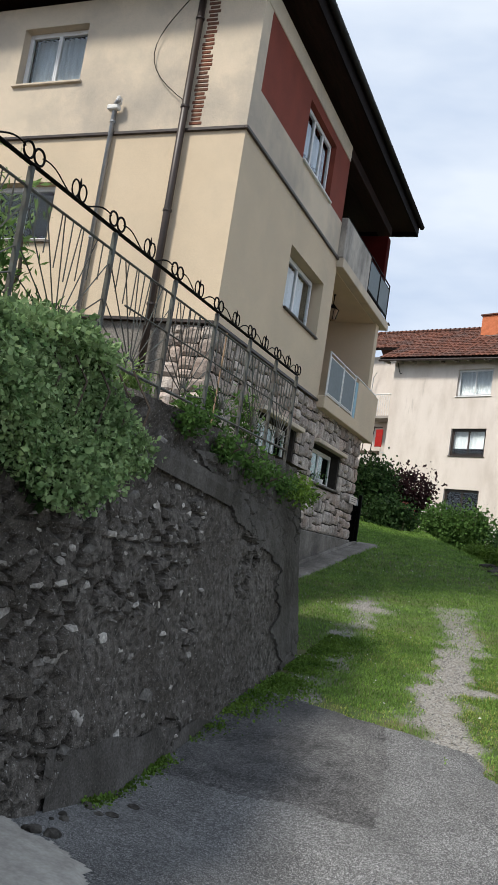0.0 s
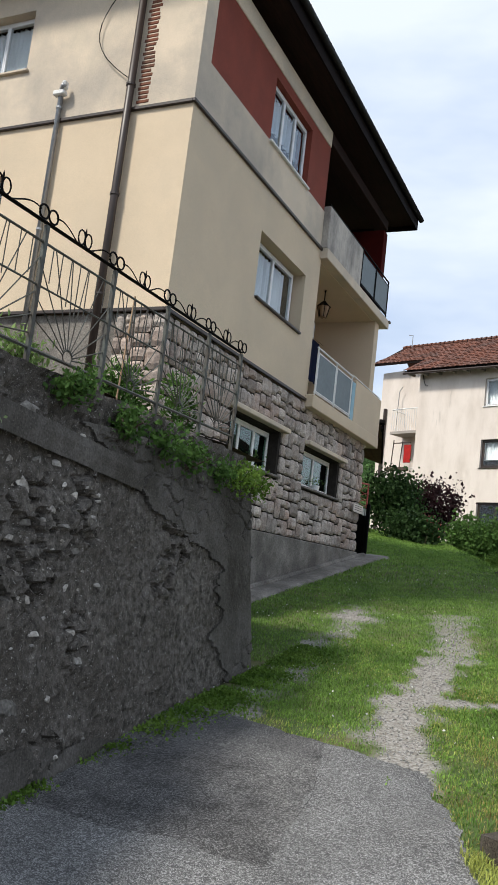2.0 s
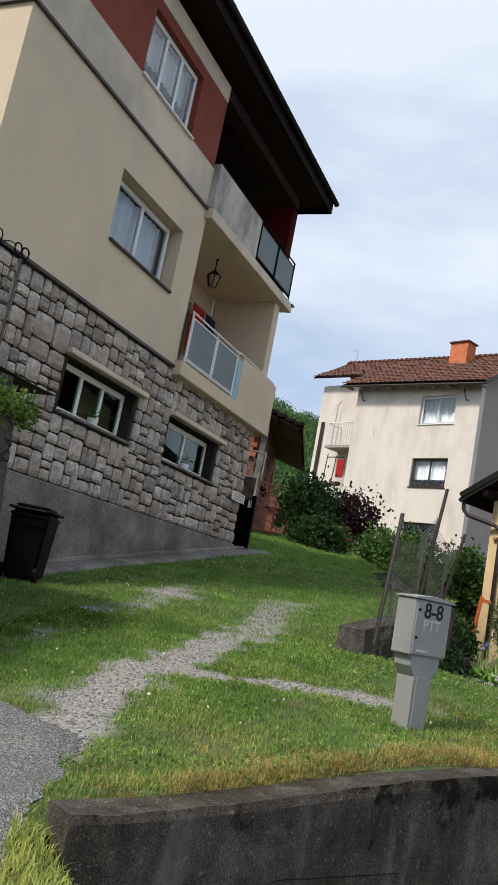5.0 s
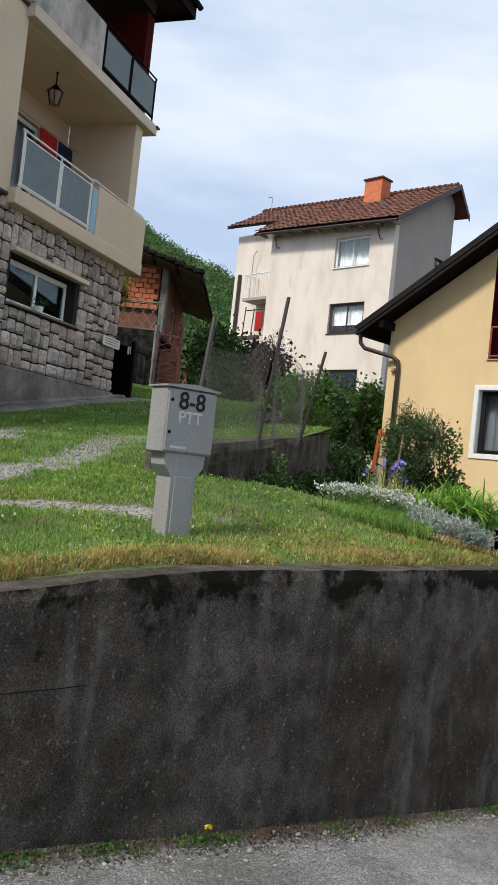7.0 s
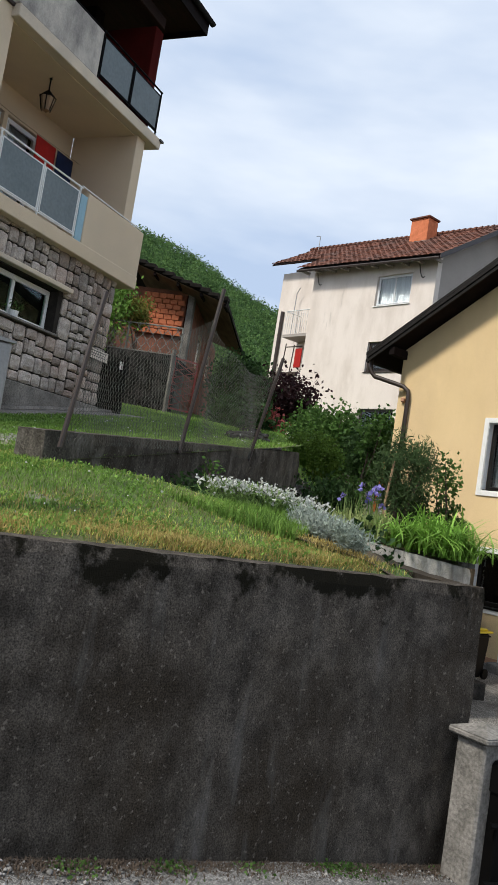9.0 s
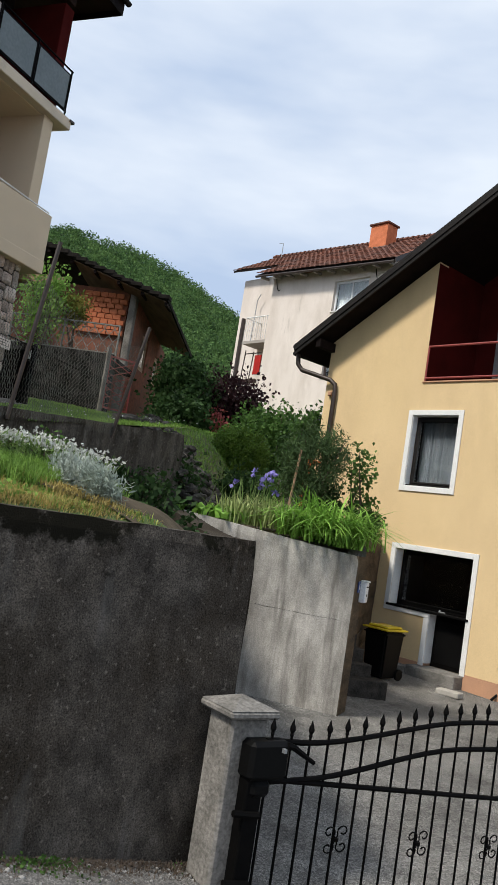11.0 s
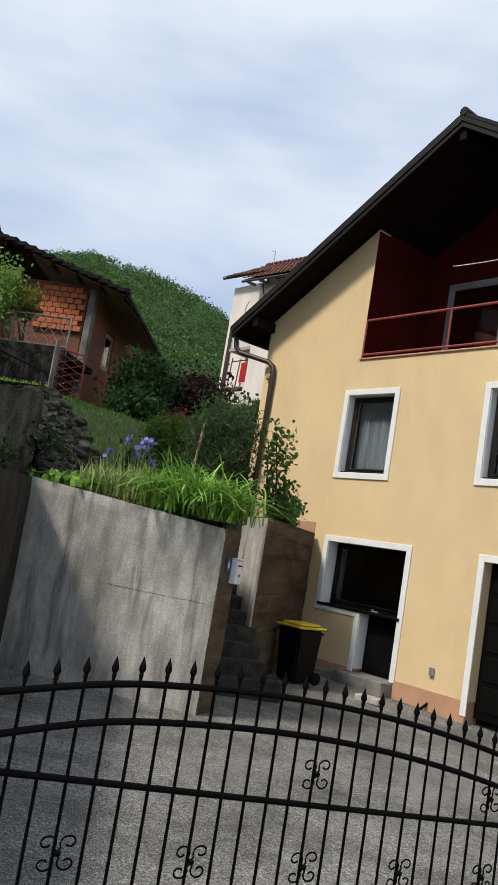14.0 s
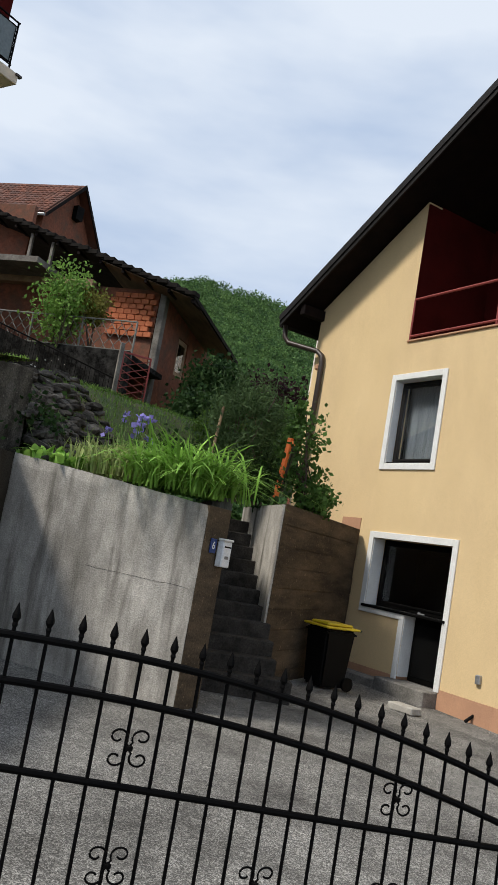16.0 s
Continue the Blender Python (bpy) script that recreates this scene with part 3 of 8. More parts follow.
lawn_far = sheet("ground", lin(-14, 2, 40), lin(19, 46, 60), lambda x, y: (drive_z(x, y) - 0.01 + max(0, -x - 5) * 0.10) if y < 30 else drive_z(x, 30) + max(0, -x - 5) * 0.10, M_LAWN, lambda x, y: (y > 25.9 and x < min(-0.5, -0.95 - 0.33 * (min(y, 32) - 17))) or x < -4.85)
struct(lawn_far, "mown grass slope between gardens", "lawn")

YARD = lambda x, y: -1.69 - 0.04 * (x - 0.2) - 0.012 * (y - 16.8)
yard = sheet("pavement", lin(-0.5, 14, 40), lin(10.8, 24, 40), YARD, M_YARD, lambda x, y: x > 3.4 + (y - 11.0) * 0.68 - 0.2 or y > 11.5)
struct(yard, "worn concrete yard behind the gate", "yard")


# ---- retaining walls ----
def ribbon(name, path, topf, botf, thick, material, cols, rows=10, rough=0.012, scale=3.0, batter=0.0):
    """A cast wall along a plan line, its face a little uneven, its edges worn."""
    path = [Vector((*p, 0)) for p in path]
    length = [0]
    for a, b in zip(path, path[1:]):
        length.append(length[-1] + (b - a).length)
    bm = bmesh.new()
    front, back = [], []
    for i in range(cols + 1):
        s = length[-1] * i / cols
        j = max(k for k in range(len(path) - 1) if length[k] <= s + 1e-9)
        d = (path[j + 1] - path[j]).normalized()
        p = path[j] + d * (s - length[j])
        nrm = Vector((d.y, -d.x, 0))
        zt, zb = topf(p.x, p.y), botf(p.x, p.y)
        fc, bc = [], []
        for k in range(rows + 1):
            z = zb + (zt - zb) * k / rows
            off = rough * noise.fractal(Vector((p.x, p.y, z)) * scale, 1.0, 2.0, 4) - batter * (z - zb)
            if k == rows:
                off -= 0.012
                z += 0.01 * noise.noise(Vector((p.x, p.y, 0)) * 6)
            fc.append(bm.verts.new(p + nrm * off + Vector((0, 0, z))))
        for k in (rows, 0):
            z = zb + (zt - zb) * k / rows
            bc.append(bm.verts.new(p - nrm * (thick + batter * (zt - zb)) + Vector((0, 0, z))))
        front.append(fc)
        back.append(bc)
    for i in range(cols):
        for k in range(rows):
            bm.faces.new((front[i][k], front[i + 1][k], front[i + 1][k + 1], front[i][k + 1]))
        bm.faces.new((front[i][rows], front[i + 1][rows], back[i + 1][0], back[i][0]))
        bm.faces.new((back[i][0], back[i + 1][0], back[i + 1][1], back[i][1]))
    for f, bk in ((front[0], back[0]), (front[-1], back[-1])):
        bm.faces.new(f + bk)
    bmesh.ops.recalc_face_normals(bm, faces=bm.faces)
    return obj(name, bm, material, smooth=False)


wall_street = ribbon("wall_1", [(c_line(6.25), 6.25), (c_line(11.52), 11.52)], lambda x, y: c_top(y), lambda x, y: road_z(x, y) - 0.3, 0.2, M_CWALL, 120, 30, 0.014, 2.2)
for seam_y0, seam_y1, seam_z in ((7.15, 8.05, -0.28), (8.75, 9.1, -0.34)):
    seam = part("seam", bar([(c_line(y) + 0.004, y, seam_z + 0.012 * noise.noise(Vector((y * 6, 0, 0)))) for y in lin(seam_y0, seam_y1, 18)], 0.0022, 4), M_DARK, wall_street)
struct(wall_street, "dark stained concrete retaining wall with mossy top edge", "retaining wall")
wall_return = ribbon("wall_2", [(c_line(11.52) - 0.03, 11.60), (0.33, 16.58)], lambda x, y: 0.19 + 0.16 * smoothstep(12, 16.8, y), lambda x, y: -2.3, 0.2, M_RETWALL, 50, 14)
struct(wall_return, "dark concrete return wall beside the yard", "retaining wall")
wall_yard = ribbon("wall_3", [(0.30, 16.60), (2.5, 17.12)], lambda x, y: 0.365 - 0.109 * (x - 0.3), lambda x, y: -2.2, 0.22, M_DWALL, 60, 24, 0.010, 2.0)
struct(wall_yard, "pale streaked concrete retaining wall of the yard", "retaining wall")
wall_garden = ribbon("wall_4", [(-0.02, 11.15), (0.0, 16.9)], lambda x, y: 0.82 + 0.092 * (y - 11.2), lambda x, y: -0.5, 0.27, M_GWALL, 60, 10, 0.03, 2.5)
struct(wall_garden, "low mossy concrete garden wall under a wire fence", "garden wall")


# ---- windows, rails ----
def axes(o, u, n):
    """Local x along the wall, y into the house, z up."""
    o, u, n = Vector(o), Vector(u).normalized(), Vector(n).normalized()
    return Matrix(((u.x, -n.x, 0, o.x), (u.y, -n.y, 0, o.y), (0, 0, 1, o.z), (0, 0, 0, 1)))


def window(parent, M, u0, u1, z0, z1, recess=0.15, cols=2, fmat=None, gmat=None, curtain=0.0, cmat=None, sill=None, fw=0.055, room=True, name="window", deep=0.5):
    fmat = fmat or M_PVC
    gmat = gmat or M_GLASS
    d0, d1 = recess, recess + 0.06
    w = part(name, boxes(((u0, d0, z0), (u1, d1, z0 + fw)), ((u0, d0, z1 - fw), (u1, d1, z1)), ((u0, d0, z0 + fw), (u0 + fw, d1, z1 - fw)),
                         ((u1 - fw, d0, z0 + fw), (u1, d1, z1 - fw)), m=M, bevel=0.006), fmat, parent)
    step = (u1 - u0 - 2 * fw) / cols
    for i in range(cols):
        a, b = u0 + fw + i * step, u0 + fw + (i + 1) * step
        g = 0.035
        s = part("sash", boxes(((a, d0 - 0.012, z0 + fw), (b, d1 - 0.012, z0 + fw + g)), ((a, d0 - 0.012, z1 - fw - g), (b, d1 - 0.012, z1 - fw)),
                               ((a, d0 - 0.012, z0 + fw + g), (a + g, d1 - 0.012, z1 - fw - g)), ((b - g, d0 - 0.012, z0 + fw + g), (b, d1 - 0.012, z1 - fw - g)), m=M, bevel=0.005), fmat, w)
        p = part("pane", boxes(((a + g, d0 + 0.01, z0 + fw + g), (b - g, d0 + 0.018, z1 - fw - g)), m=M), gmat, w)
        p.visible_shadow = False
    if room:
        # room shell in near-black, so the unlit room is dark by colour
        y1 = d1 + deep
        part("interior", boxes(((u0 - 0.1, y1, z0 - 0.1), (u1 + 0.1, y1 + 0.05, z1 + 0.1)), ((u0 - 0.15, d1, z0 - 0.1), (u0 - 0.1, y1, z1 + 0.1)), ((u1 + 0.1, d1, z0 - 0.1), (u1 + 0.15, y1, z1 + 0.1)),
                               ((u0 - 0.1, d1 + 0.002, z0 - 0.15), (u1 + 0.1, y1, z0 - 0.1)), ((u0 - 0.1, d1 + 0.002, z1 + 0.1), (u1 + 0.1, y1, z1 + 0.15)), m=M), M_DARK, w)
    if curtain:
        bm = bmesh.new()
        n = 40
        top, low = z1 - 0.02, z0 + (z1 - z0) * (1 - curtain)
        cols_v = []
        for i in range(n + 1):
            u = u0 + 0.03 + (u1 - u0 - 0.06) * i / n
            off = d1 + 0.12 + 0.03 * math.sin(i * 1.9) + 0.012 * math.sin(i * 0.7)
            cols_v.append((bm.verts.new(M @ Vector((u, off, low))), bm.verts.new(M @ Vector((u, off, top)))))
        for (a, b), (c, d) in zip(cols_v, cols_v[1:]):
            bm.faces.new((a, c, d, b))
        part("curtain", bm, cmat or M_CURTAIN, w, "net curtain", smooth=True)
    if sill:
        part("sill", boxes(((u0 - 0.05, -0.05, z0 - 0.04), (u1 + 0.05, d0 + 0.01, z0)), m=M, bevel=0.008), sill, w)
    return w


def pipe_run(name, pts, r, material, parent, label="", clips=()):
    ob = part(name, bar(pts, r, 10), material, parent, label, smooth=True)
    for c in clips:
        part("clamp", bar([Vector(c) - Vector((0, 0, 0.015)), Vector(c) + Vector((0, 0, 0.015))], r * 1.25, 10), material, ob)
    return ob


# ---- the beige house on the stone base ----
AX, AY = -4.85, 9.97
ME = axes((AX, 0, 0), (0, 1, 0), (1, 0, 0))
MS = axes((0, AY, 0), (1, 0, 0), (0, -1, 0))
house_a = thing("house", "beige plastered house with rusticated stone base and balconies", "house", at=pose(-9, 14, 0))
house_a.matrix_world = Matrix.Identity(4)
part("wall", holed((AX, 0, 0), (0, 1, 0), (-0.3, 0, 0), (AY + 0.3, 15.05), (4.41, 7.27), [(12.43, 14.40, 5.45, 6.54)]), M_PLASTER, house_a)
part("wall", holed((AX, 0, 0), (0, 1, 0), (-0.3, 0, 0), (AY + 0.3, 15.05), (7.27, 8.02), []), M_OLDPLASTER, house_a, "grey-stained unpainted render")
part("wall", holed((AX - 0.004, 0, 0), (0, 1, 0), (-0.29, 0, 0), (AY + 0.3, 14.95), (8.02, 9.3), [(12.34, 14.0, 8.02, 9.12)]), M_RED, house_a, "dark red rendered panel")
part("frieze", boxes(((AX - 0.3, AY - 0.01, 9.3), (AX + 0.012, 14.95, 9.62)), bevel=0.01), M_OLDPLASTER, house_a)
part("beam", boxes(((AX - 0.3, 14.952, 9.4), (AX + 0.012, 19.0, 9.62)), bevel=0.01), M_EAVES, house_a, "dark stained loggia beam")
part("wall", holed((0, AY, 0), (1, 0, 0), (0, 0.3, 0), (-15, AX), (4.41, 7.27), [(-9.2, -7.92, 5.58, 6.53)]), M_PLASTER, house_a)
part("wall", holed((0, AY, 0), (1, 0, 0), (0, 0.3, 0), (-15, AX), (7.27, 9.6), [(-9.1, -7.86, 8.22, 9.21)]), M_OLDPLASTER, house_a, "weathered older beige plaster")
part("moulding", boxes(((AX - 0.001, AY - 0.045, 7.25), (AX + 0.045, 15.0, 7.30)), ((-15, AY - 0.045, 7.25), (AX - 0.002, AY + 0.002, 7.30)), bevel=0.006), M_BROWNMETAL, house_a, "dark metal drip moulding")
part("moulding", boxes(((AX - 0.001, AY - 0.035, 4.37), (AX + 0.04, 15.0, 4.42)), ((-15, AY - 0.035, 4.37), (AX - 0.002, AY + 0.002, 4.42)), bevel=0.006), M_BROWNMETAL, house_a)
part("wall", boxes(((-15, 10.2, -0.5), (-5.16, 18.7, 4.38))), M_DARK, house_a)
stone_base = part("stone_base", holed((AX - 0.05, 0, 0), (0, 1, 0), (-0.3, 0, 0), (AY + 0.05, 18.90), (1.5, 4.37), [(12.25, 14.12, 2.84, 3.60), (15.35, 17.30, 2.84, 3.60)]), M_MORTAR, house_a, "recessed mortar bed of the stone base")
part("wall", boxes(((-15, AY + 0.05, 0.5), (AX - 0.36, AY + 0.15, 4.37))), M_PLINTH, house_a)
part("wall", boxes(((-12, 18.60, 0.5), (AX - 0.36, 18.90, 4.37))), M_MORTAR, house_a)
part("plinth", boxes(((AX - 0.3, AY, -0.5), (AX + 0.03, 18.93, 1.88)), bevel=0.015), M_PLINTH, house_a, "smooth grey cement plinth")
strip = sheet("pavement", lin(AX + 0.02, AX + 0.62, 8), lin(11.0, 19.9, 70), lambda x, y: drive_z(x, y) + 0.05 - 0.10 * smoothstep(AX + 0.45, AX + 0.62, x), M_PLINTH)
struct(strip, "cement strip along the foot of the stone base", "pavement")
part("kerb", bar([(AX + 0.07, y, drive_z(AX + 0.1, y) + 0.06) for y in lin(11.0, 19.3, 30)], 0.05, 7), M_PLINTH, house_a)
window(house_a, ME, 12.50, 14.32, 5.47, 6.52, 0.2, 2, curtain=0.95, sill=M_BROWNMETAL, room=True)
window(house_a, ME, 12.36, 13.98, 8.03, 9.11, 0.10, 3, curtain=0.55, sill=M_PVC)
wv = window(house_a, ME, 12.27, 14.10, 2.86, 3.58, 0.22, 3, fmat=M_WHITE, gmat=M_GLASSGREEN, sill=M_PLINTH)
wv2 = window(house_a, ME, 15.37, 17.28, 2.86, 3.58, 0.22, 2, fmat=M_WHITE, gmat=M_GLASSGREEN, sill=M_PLINTH)
for a, b in ((12.1, 14.3), (15.25, 17.5)):
    part("lintel", boxes(((AX - 0.2, a, 3.62), (AX + 0.10, b, 3.70)), bevel=0.012), M_OLDPLASTER, house_a, "cement lintel slab")
window(house_a, MS, -9.1, -7.86, 8.22, 9.21, 0.15, 2, curtain=0.95, sill=M_OLDPLASTER)
window(house_a, MS, -9.2, -7.92, 5.58, 6.53, 0.15, 2, sill=M_PLINTH)
part("wall", boxes(((-15, AY + 0.31, 4.4), (-14.7, 18.7, 9.6)), ((-15, 18.4, 4.4), (-6.6, 18.7, 9.6))), M_OLDPLASTER, house_a)
# loggias
part("balcony_slab", boxes(((-6.3, 14.98, 4.26), (-4.68, 19.28, 4.5)), bevel=0.012), M_PLASTER, house_a)
part("balcony_slab", boxes(((-6.3, 14.98, 7.10), (-4.70, 19.32, 7.30)), bevel=0.012), M_OLDPLASTER, house_a)
part("ceiling", boxes(((-6.3, 15.06, 7.085), (-4.9, 18.7, 7.1))), M_PLASTER, house_a)
part("wall", holed((-6.3, 0, 0), (0, 1, 0), (-0.2, 0, 0), (15.05, 18.7), (4.5, 7.085), [(16.85, 17.75, 4.5, 6.62), (15.75, 16.75, 5.35, 6.62)]), M_PLASTER, house_a)
# recess walls in near-black: the upper loggia's shade is put into their colour
part("wall", boxes(((-7.7, 15.05, 7.3), (-7.5, 18.7, 9.86))), M_DARKWOOD, house_a, "near-black loggia back wall with painted-in shade")
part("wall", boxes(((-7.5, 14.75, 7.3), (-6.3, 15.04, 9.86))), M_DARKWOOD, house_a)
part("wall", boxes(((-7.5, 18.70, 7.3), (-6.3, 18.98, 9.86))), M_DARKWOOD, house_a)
part("balcony_slab", boxes(((-7.5, 15.05, 7.1), (-6.301, 18.7, 7.3))), M_OLDPLASTER, house_a)
part("wall", boxes(((-6.3, 18.70, 4.5), (AX + 0.02, 18.98, 7.1)), bevel=0.01), M_PLASTER, house_a)
part("wall", boxes(((-6.3, 18.70, 7.3), (AX + 0.02, 18.98, 9.3)), bevel=0.01), M_REDSHADE, house_a, "dark red side wall of the loggia, shade in its colour")
part("wall", boxes(((-6.3, 14.75, 4.5), (AX - 0.301, 15.04, 7.1)), ((-6.3, 14.75, 7.3), (AX - 0.301, 15.04, 9.62))), M_PLASTER, house_a)
ML = axes((-6.3, 0, 0), (0, 1, 0), (1, 0, 0))
window(house_a, ML, 16.87, 17.73, 4.52, 6.6, 0.05, 1, name="balcony_door", curtain=0.9)
window(house_a, ML, 15.77, 16.73, 5.36, 6.6, 0.05, 1)
# upper parapet: bare render, then panels in a dark frame
part("parapet", boxes(((AX - 0.10, 14.97, 7.3), (-4.72, 17.05, 8.13)), bevel=0.015), M_BARE, house_a, "flaking bare render parapet")


def railing(parent, y0, y1, z0, z1, x, metal, infill, posts, r=0.017, label=""):
    rl = part("railing", bar([(x, y0, z1), (x, y1, z1)], r, 8), metal, parent, label)
    part("bottom_rail", bar([(x, y0, z0 + 0.06), (x, y1, z0 + 0.06)], r * 0.8, 8), metal, rl)
    for p in posts:
        part("post", bar([(x, p, z0), (x, p, z1)], r, 8), metal, rl)
    for a, b in zip(posts, posts[1:]):
        g = 0.05
        part("panel", boxes(((x - 0.006, a + g, z0 + 0.10), (x + 0.006, b - g, z1 - 0.10)), bevel=0.003), infill, rl)
        part("panel_frame", boxes(((x - 0.011, a + g - 0.02, z0 + 0.08), (x + 0.011, a + g, z1 - 0.08)), ((x - 0.011, b - g, z0 + 0.08), (x + 0.011, b - g + 0.02, z1 - 0.08)),
                                  ((x - 0.011, a + g, z0 + 0.08), (x + 0.011, b - g, z0 + 0.10)), ((x - 0.011, a + g, z1 - 0.10), (x + 0.011, b - g, z1 - 0.08))), metal, rl)
    return rl


railing(house_a, 17.05, 19.15, 7.32, 8.17, -4.74, M_BLACKMETAL, M_FROST, [17.08, 18.1, 19.12], label="dark iron railing with frosted panels")
part("top_rail", bar([(-4.76, 15.0, 8.17), (-4.76, 17.05, 8.17)], 0.018, 8), M_BLACKMETAL, house_a)
railing(house_a, 15.06, 17.2, 4.5, 5.40, -4.72, M_WHITE, M_FROST, [15.1, 16.15, 17.15], label="white iron railing with frosted panels")
part("panel", boxes(((-4.735, 17.18, 4.5), (-4.70, 17.36, 5.30)), bevel=0.004), M_LIGHTBLUE, house_a, "pale blue painted strip")
part("parapet", boxes(((AX + 0.02, 17.37, 4.30), (-4.69, 19.27, 5.38)), ((-6.3, 19.13, 4.5), (AX + 0.02, 19.27, 5.38)), bevel=0.012), M_PLASTER, house_a)
part("top_rail", bar([(-4.73, 17.2, 5.44), (-4.73, 19.2, 5.42)], 0.014, 8), M_WHITE, house_a)
part("drip_edge", boxes(((-4.75, 19.25, 7.25), (-4.67, 19.38, 7.29))), M_BROWNMETAL, house_a)
# roof
EX, ES, EN = -4.36, 9.32, 19.82
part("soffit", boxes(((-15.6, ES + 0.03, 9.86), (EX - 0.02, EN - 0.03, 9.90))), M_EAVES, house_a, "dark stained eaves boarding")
bm = bmesh.new()
ev = [(-15.6, ES, 9.98), (EX, ES, 9.98), (EX, EN, 9.98), (-15.6, EN, 9.98), (-10.2, 13.5, 12.4), (-10.0, 15.6, 12.4)]
low = [bm.verts.new(v) for v in ev]
for f in ((0, 1, 4), (1, 2, 5, 4), (2, 3, 5), (3, 0, 4, 5), (0, 3, 2, 1)):
    bm.faces.new([low[i] for i in f])
part("roof", bm, M_ROOFTILE, house_a, "brown tiled hipped roof")
part("fascia", boxes(((EX - 0.03, ES, 9.74), (EX, EN, 10.10)), ((-15.6, ES, 9.74), (EX - 0.031, ES + 0.03, 10.10)), ((-15.6, EN - 0.03, 9.74), (EX - 0.031, EN, 10.10)), bevel=0.004), M_DARKWOOD, house_a)
bm = bmesh.new()
n = 9
prof = [(EX + 0.06 + 0.065 * math.cos(math.pi + math.pi * i / (n - 1)), 10.02 + 0.065 * math.sin(math.pi + math.pi * i / (n - 1))) for i in range(n)]
a = [bm.verts.new((x, ES - 0.05, z)) for x, z in prof]
b = [bm.verts.new((x, EN + 0.06, z)) for x, z in prof]
for i in range(n - 1):
    bm.faces.new((a[i], a[i + 1], b[i + 1], b[i]))
bm.faces.new(a)
bm.faces.new(b[::-1])
gut = part("gutter", bm, M_VERGE, house_a, "dark metal half-round gutter", smooth=True)
for k in range(14):
    y = ES + 0.4 + k * 0.75
    part("bracket", boxes(((EX - 0.01, y, 10.00), (EX + 0.128, y + 0.03, 10.028))), M_BROWNMETAL, gut)
# pipes on the south wall
pipe_run("downpipe", [(-5.84, AY - 0.09, 9.75), (-5.84, AY - 0.09, 2.6)], 0.055, M_BROWNMETAL, house_a, "brown metal downpipe", [(-5.84, AY - 0.09, z) for z in (9.0, 7.6, 6.0, 4.6)])
pipe_run("conduit", [(-7.06, AY - 0.06, 3.2), (-7.06, AY - 0.06, 7.62), (-7.03, AY - 0.10, 7.72), (-6.95, AY - 0.16, 7.74)], 0.038, M_ZINC, house_a, "grey service conduit", [(-7.06, AY - 0.06, 7.45), (-7.06, AY - 0.06, 5.6)])
part("insulator", boxes(((-7.16, AY - 0.14, 7.62), (-6.96, AY - 0.04, 7.70)), ((-7.0, AY - 0.16, 7.70), (-6.94, AY - 0.06, 7.82)), bevel=0.015), M_WHITE, house_a)
part("cable", bar([(-5.86 - 0.9 * math.sin(math.pi * i / 14) * (1 - i / 28), AY - 0.05, 7.7 + i * 0.14) for i in range(15)], 0.007, 5), M_BLACKPLASTIC, house_a)
bm = bmesh.new()
for k in range(34):
    z = 7.36 + k * 0.066
    box(bm, (-5.74 - 0.05 * random.random(), AY - 0.008, z), (-5.62 + 0.06 * random.random(), AY + 0.05, z + 0.05), bevel=0.008)
tagged(part("bare_brick", bm, M_BRICKDARK, house_a, "strip of bare brick where plaster has fallen"), kind="stuff")
# lantern, washing, sign
lantern = thing("lantern", "black iron lantern hanging from the loggia ceiling", "lantern", at=pose(-5.3, 16.6, 6.62))
part("stem", bar([(0, 0, 0.46), (0, 0, 0.22)], 0.012, 6), M_BLACKMETAL, lantern)
part("hook", bar([(0.03 * math.cos(i), 0, 0.46 - 0.03 * i / 6) for i in range(7)], 0.008, 5), M_BLACKMETAL, lantern)
bm = bmesh.new()
bmesh.ops.create_cone(bm, cap_ends=True, segments=6, radius1=0.15, radius2=0.03, depth=0.12, matrix=Matrix.Translation((0, 0, 0.17)))
part("cap", bm, M_BLACKMETAL, lantern)
for k in range(6):
    a = k * math.pi / 3
    part("bar", bar([(0.14 * math.cos(a), 0.14 * math.sin(a), 0.12), (0.08 * math.cos(a), 0.08 * math.sin(a), -0.12)], 0.009, 5), M_BLACKMETAL, lantern)
bm = bmesh.new()
bmesh.ops.create_cone(bm, cap_ends=True, segments=6, radius1=0.075, radius2=0.13, depth=0.22, matrix=Matrix.Translation((0, 0, 0)))
part("shade", bm, M_TANWOOD, lantern, "smoked glass shade")


def cloth(name, label, y0, y1, z0, z1, x, material):
    bm = bmesh.new()
    n, m = 10, 8
    g = [[bm.verts.new((x + 0.025 * math.sin(i * 1.3 + k * 0.2) * (1 - k / m), y0 + (y1 - y0) * i / n, z0 + (z1 - z0) * k / m)) for k in range(m + 1)] for i in range(n + 1)]
    for i in range(n):
        for k in range(m):
            bm.faces.new((g[i][k], g[i + 1][k], g[i + 1][k + 1], g[i][k + 1]))
    ob = obj(name, bm, material, smooth=True)
    sol = ob.modifiers.new("thick", "SOLIDIFY")
    sol.thickness = 0.006
    return tagged(ob, label, "laundry", "washing on the loggia line")


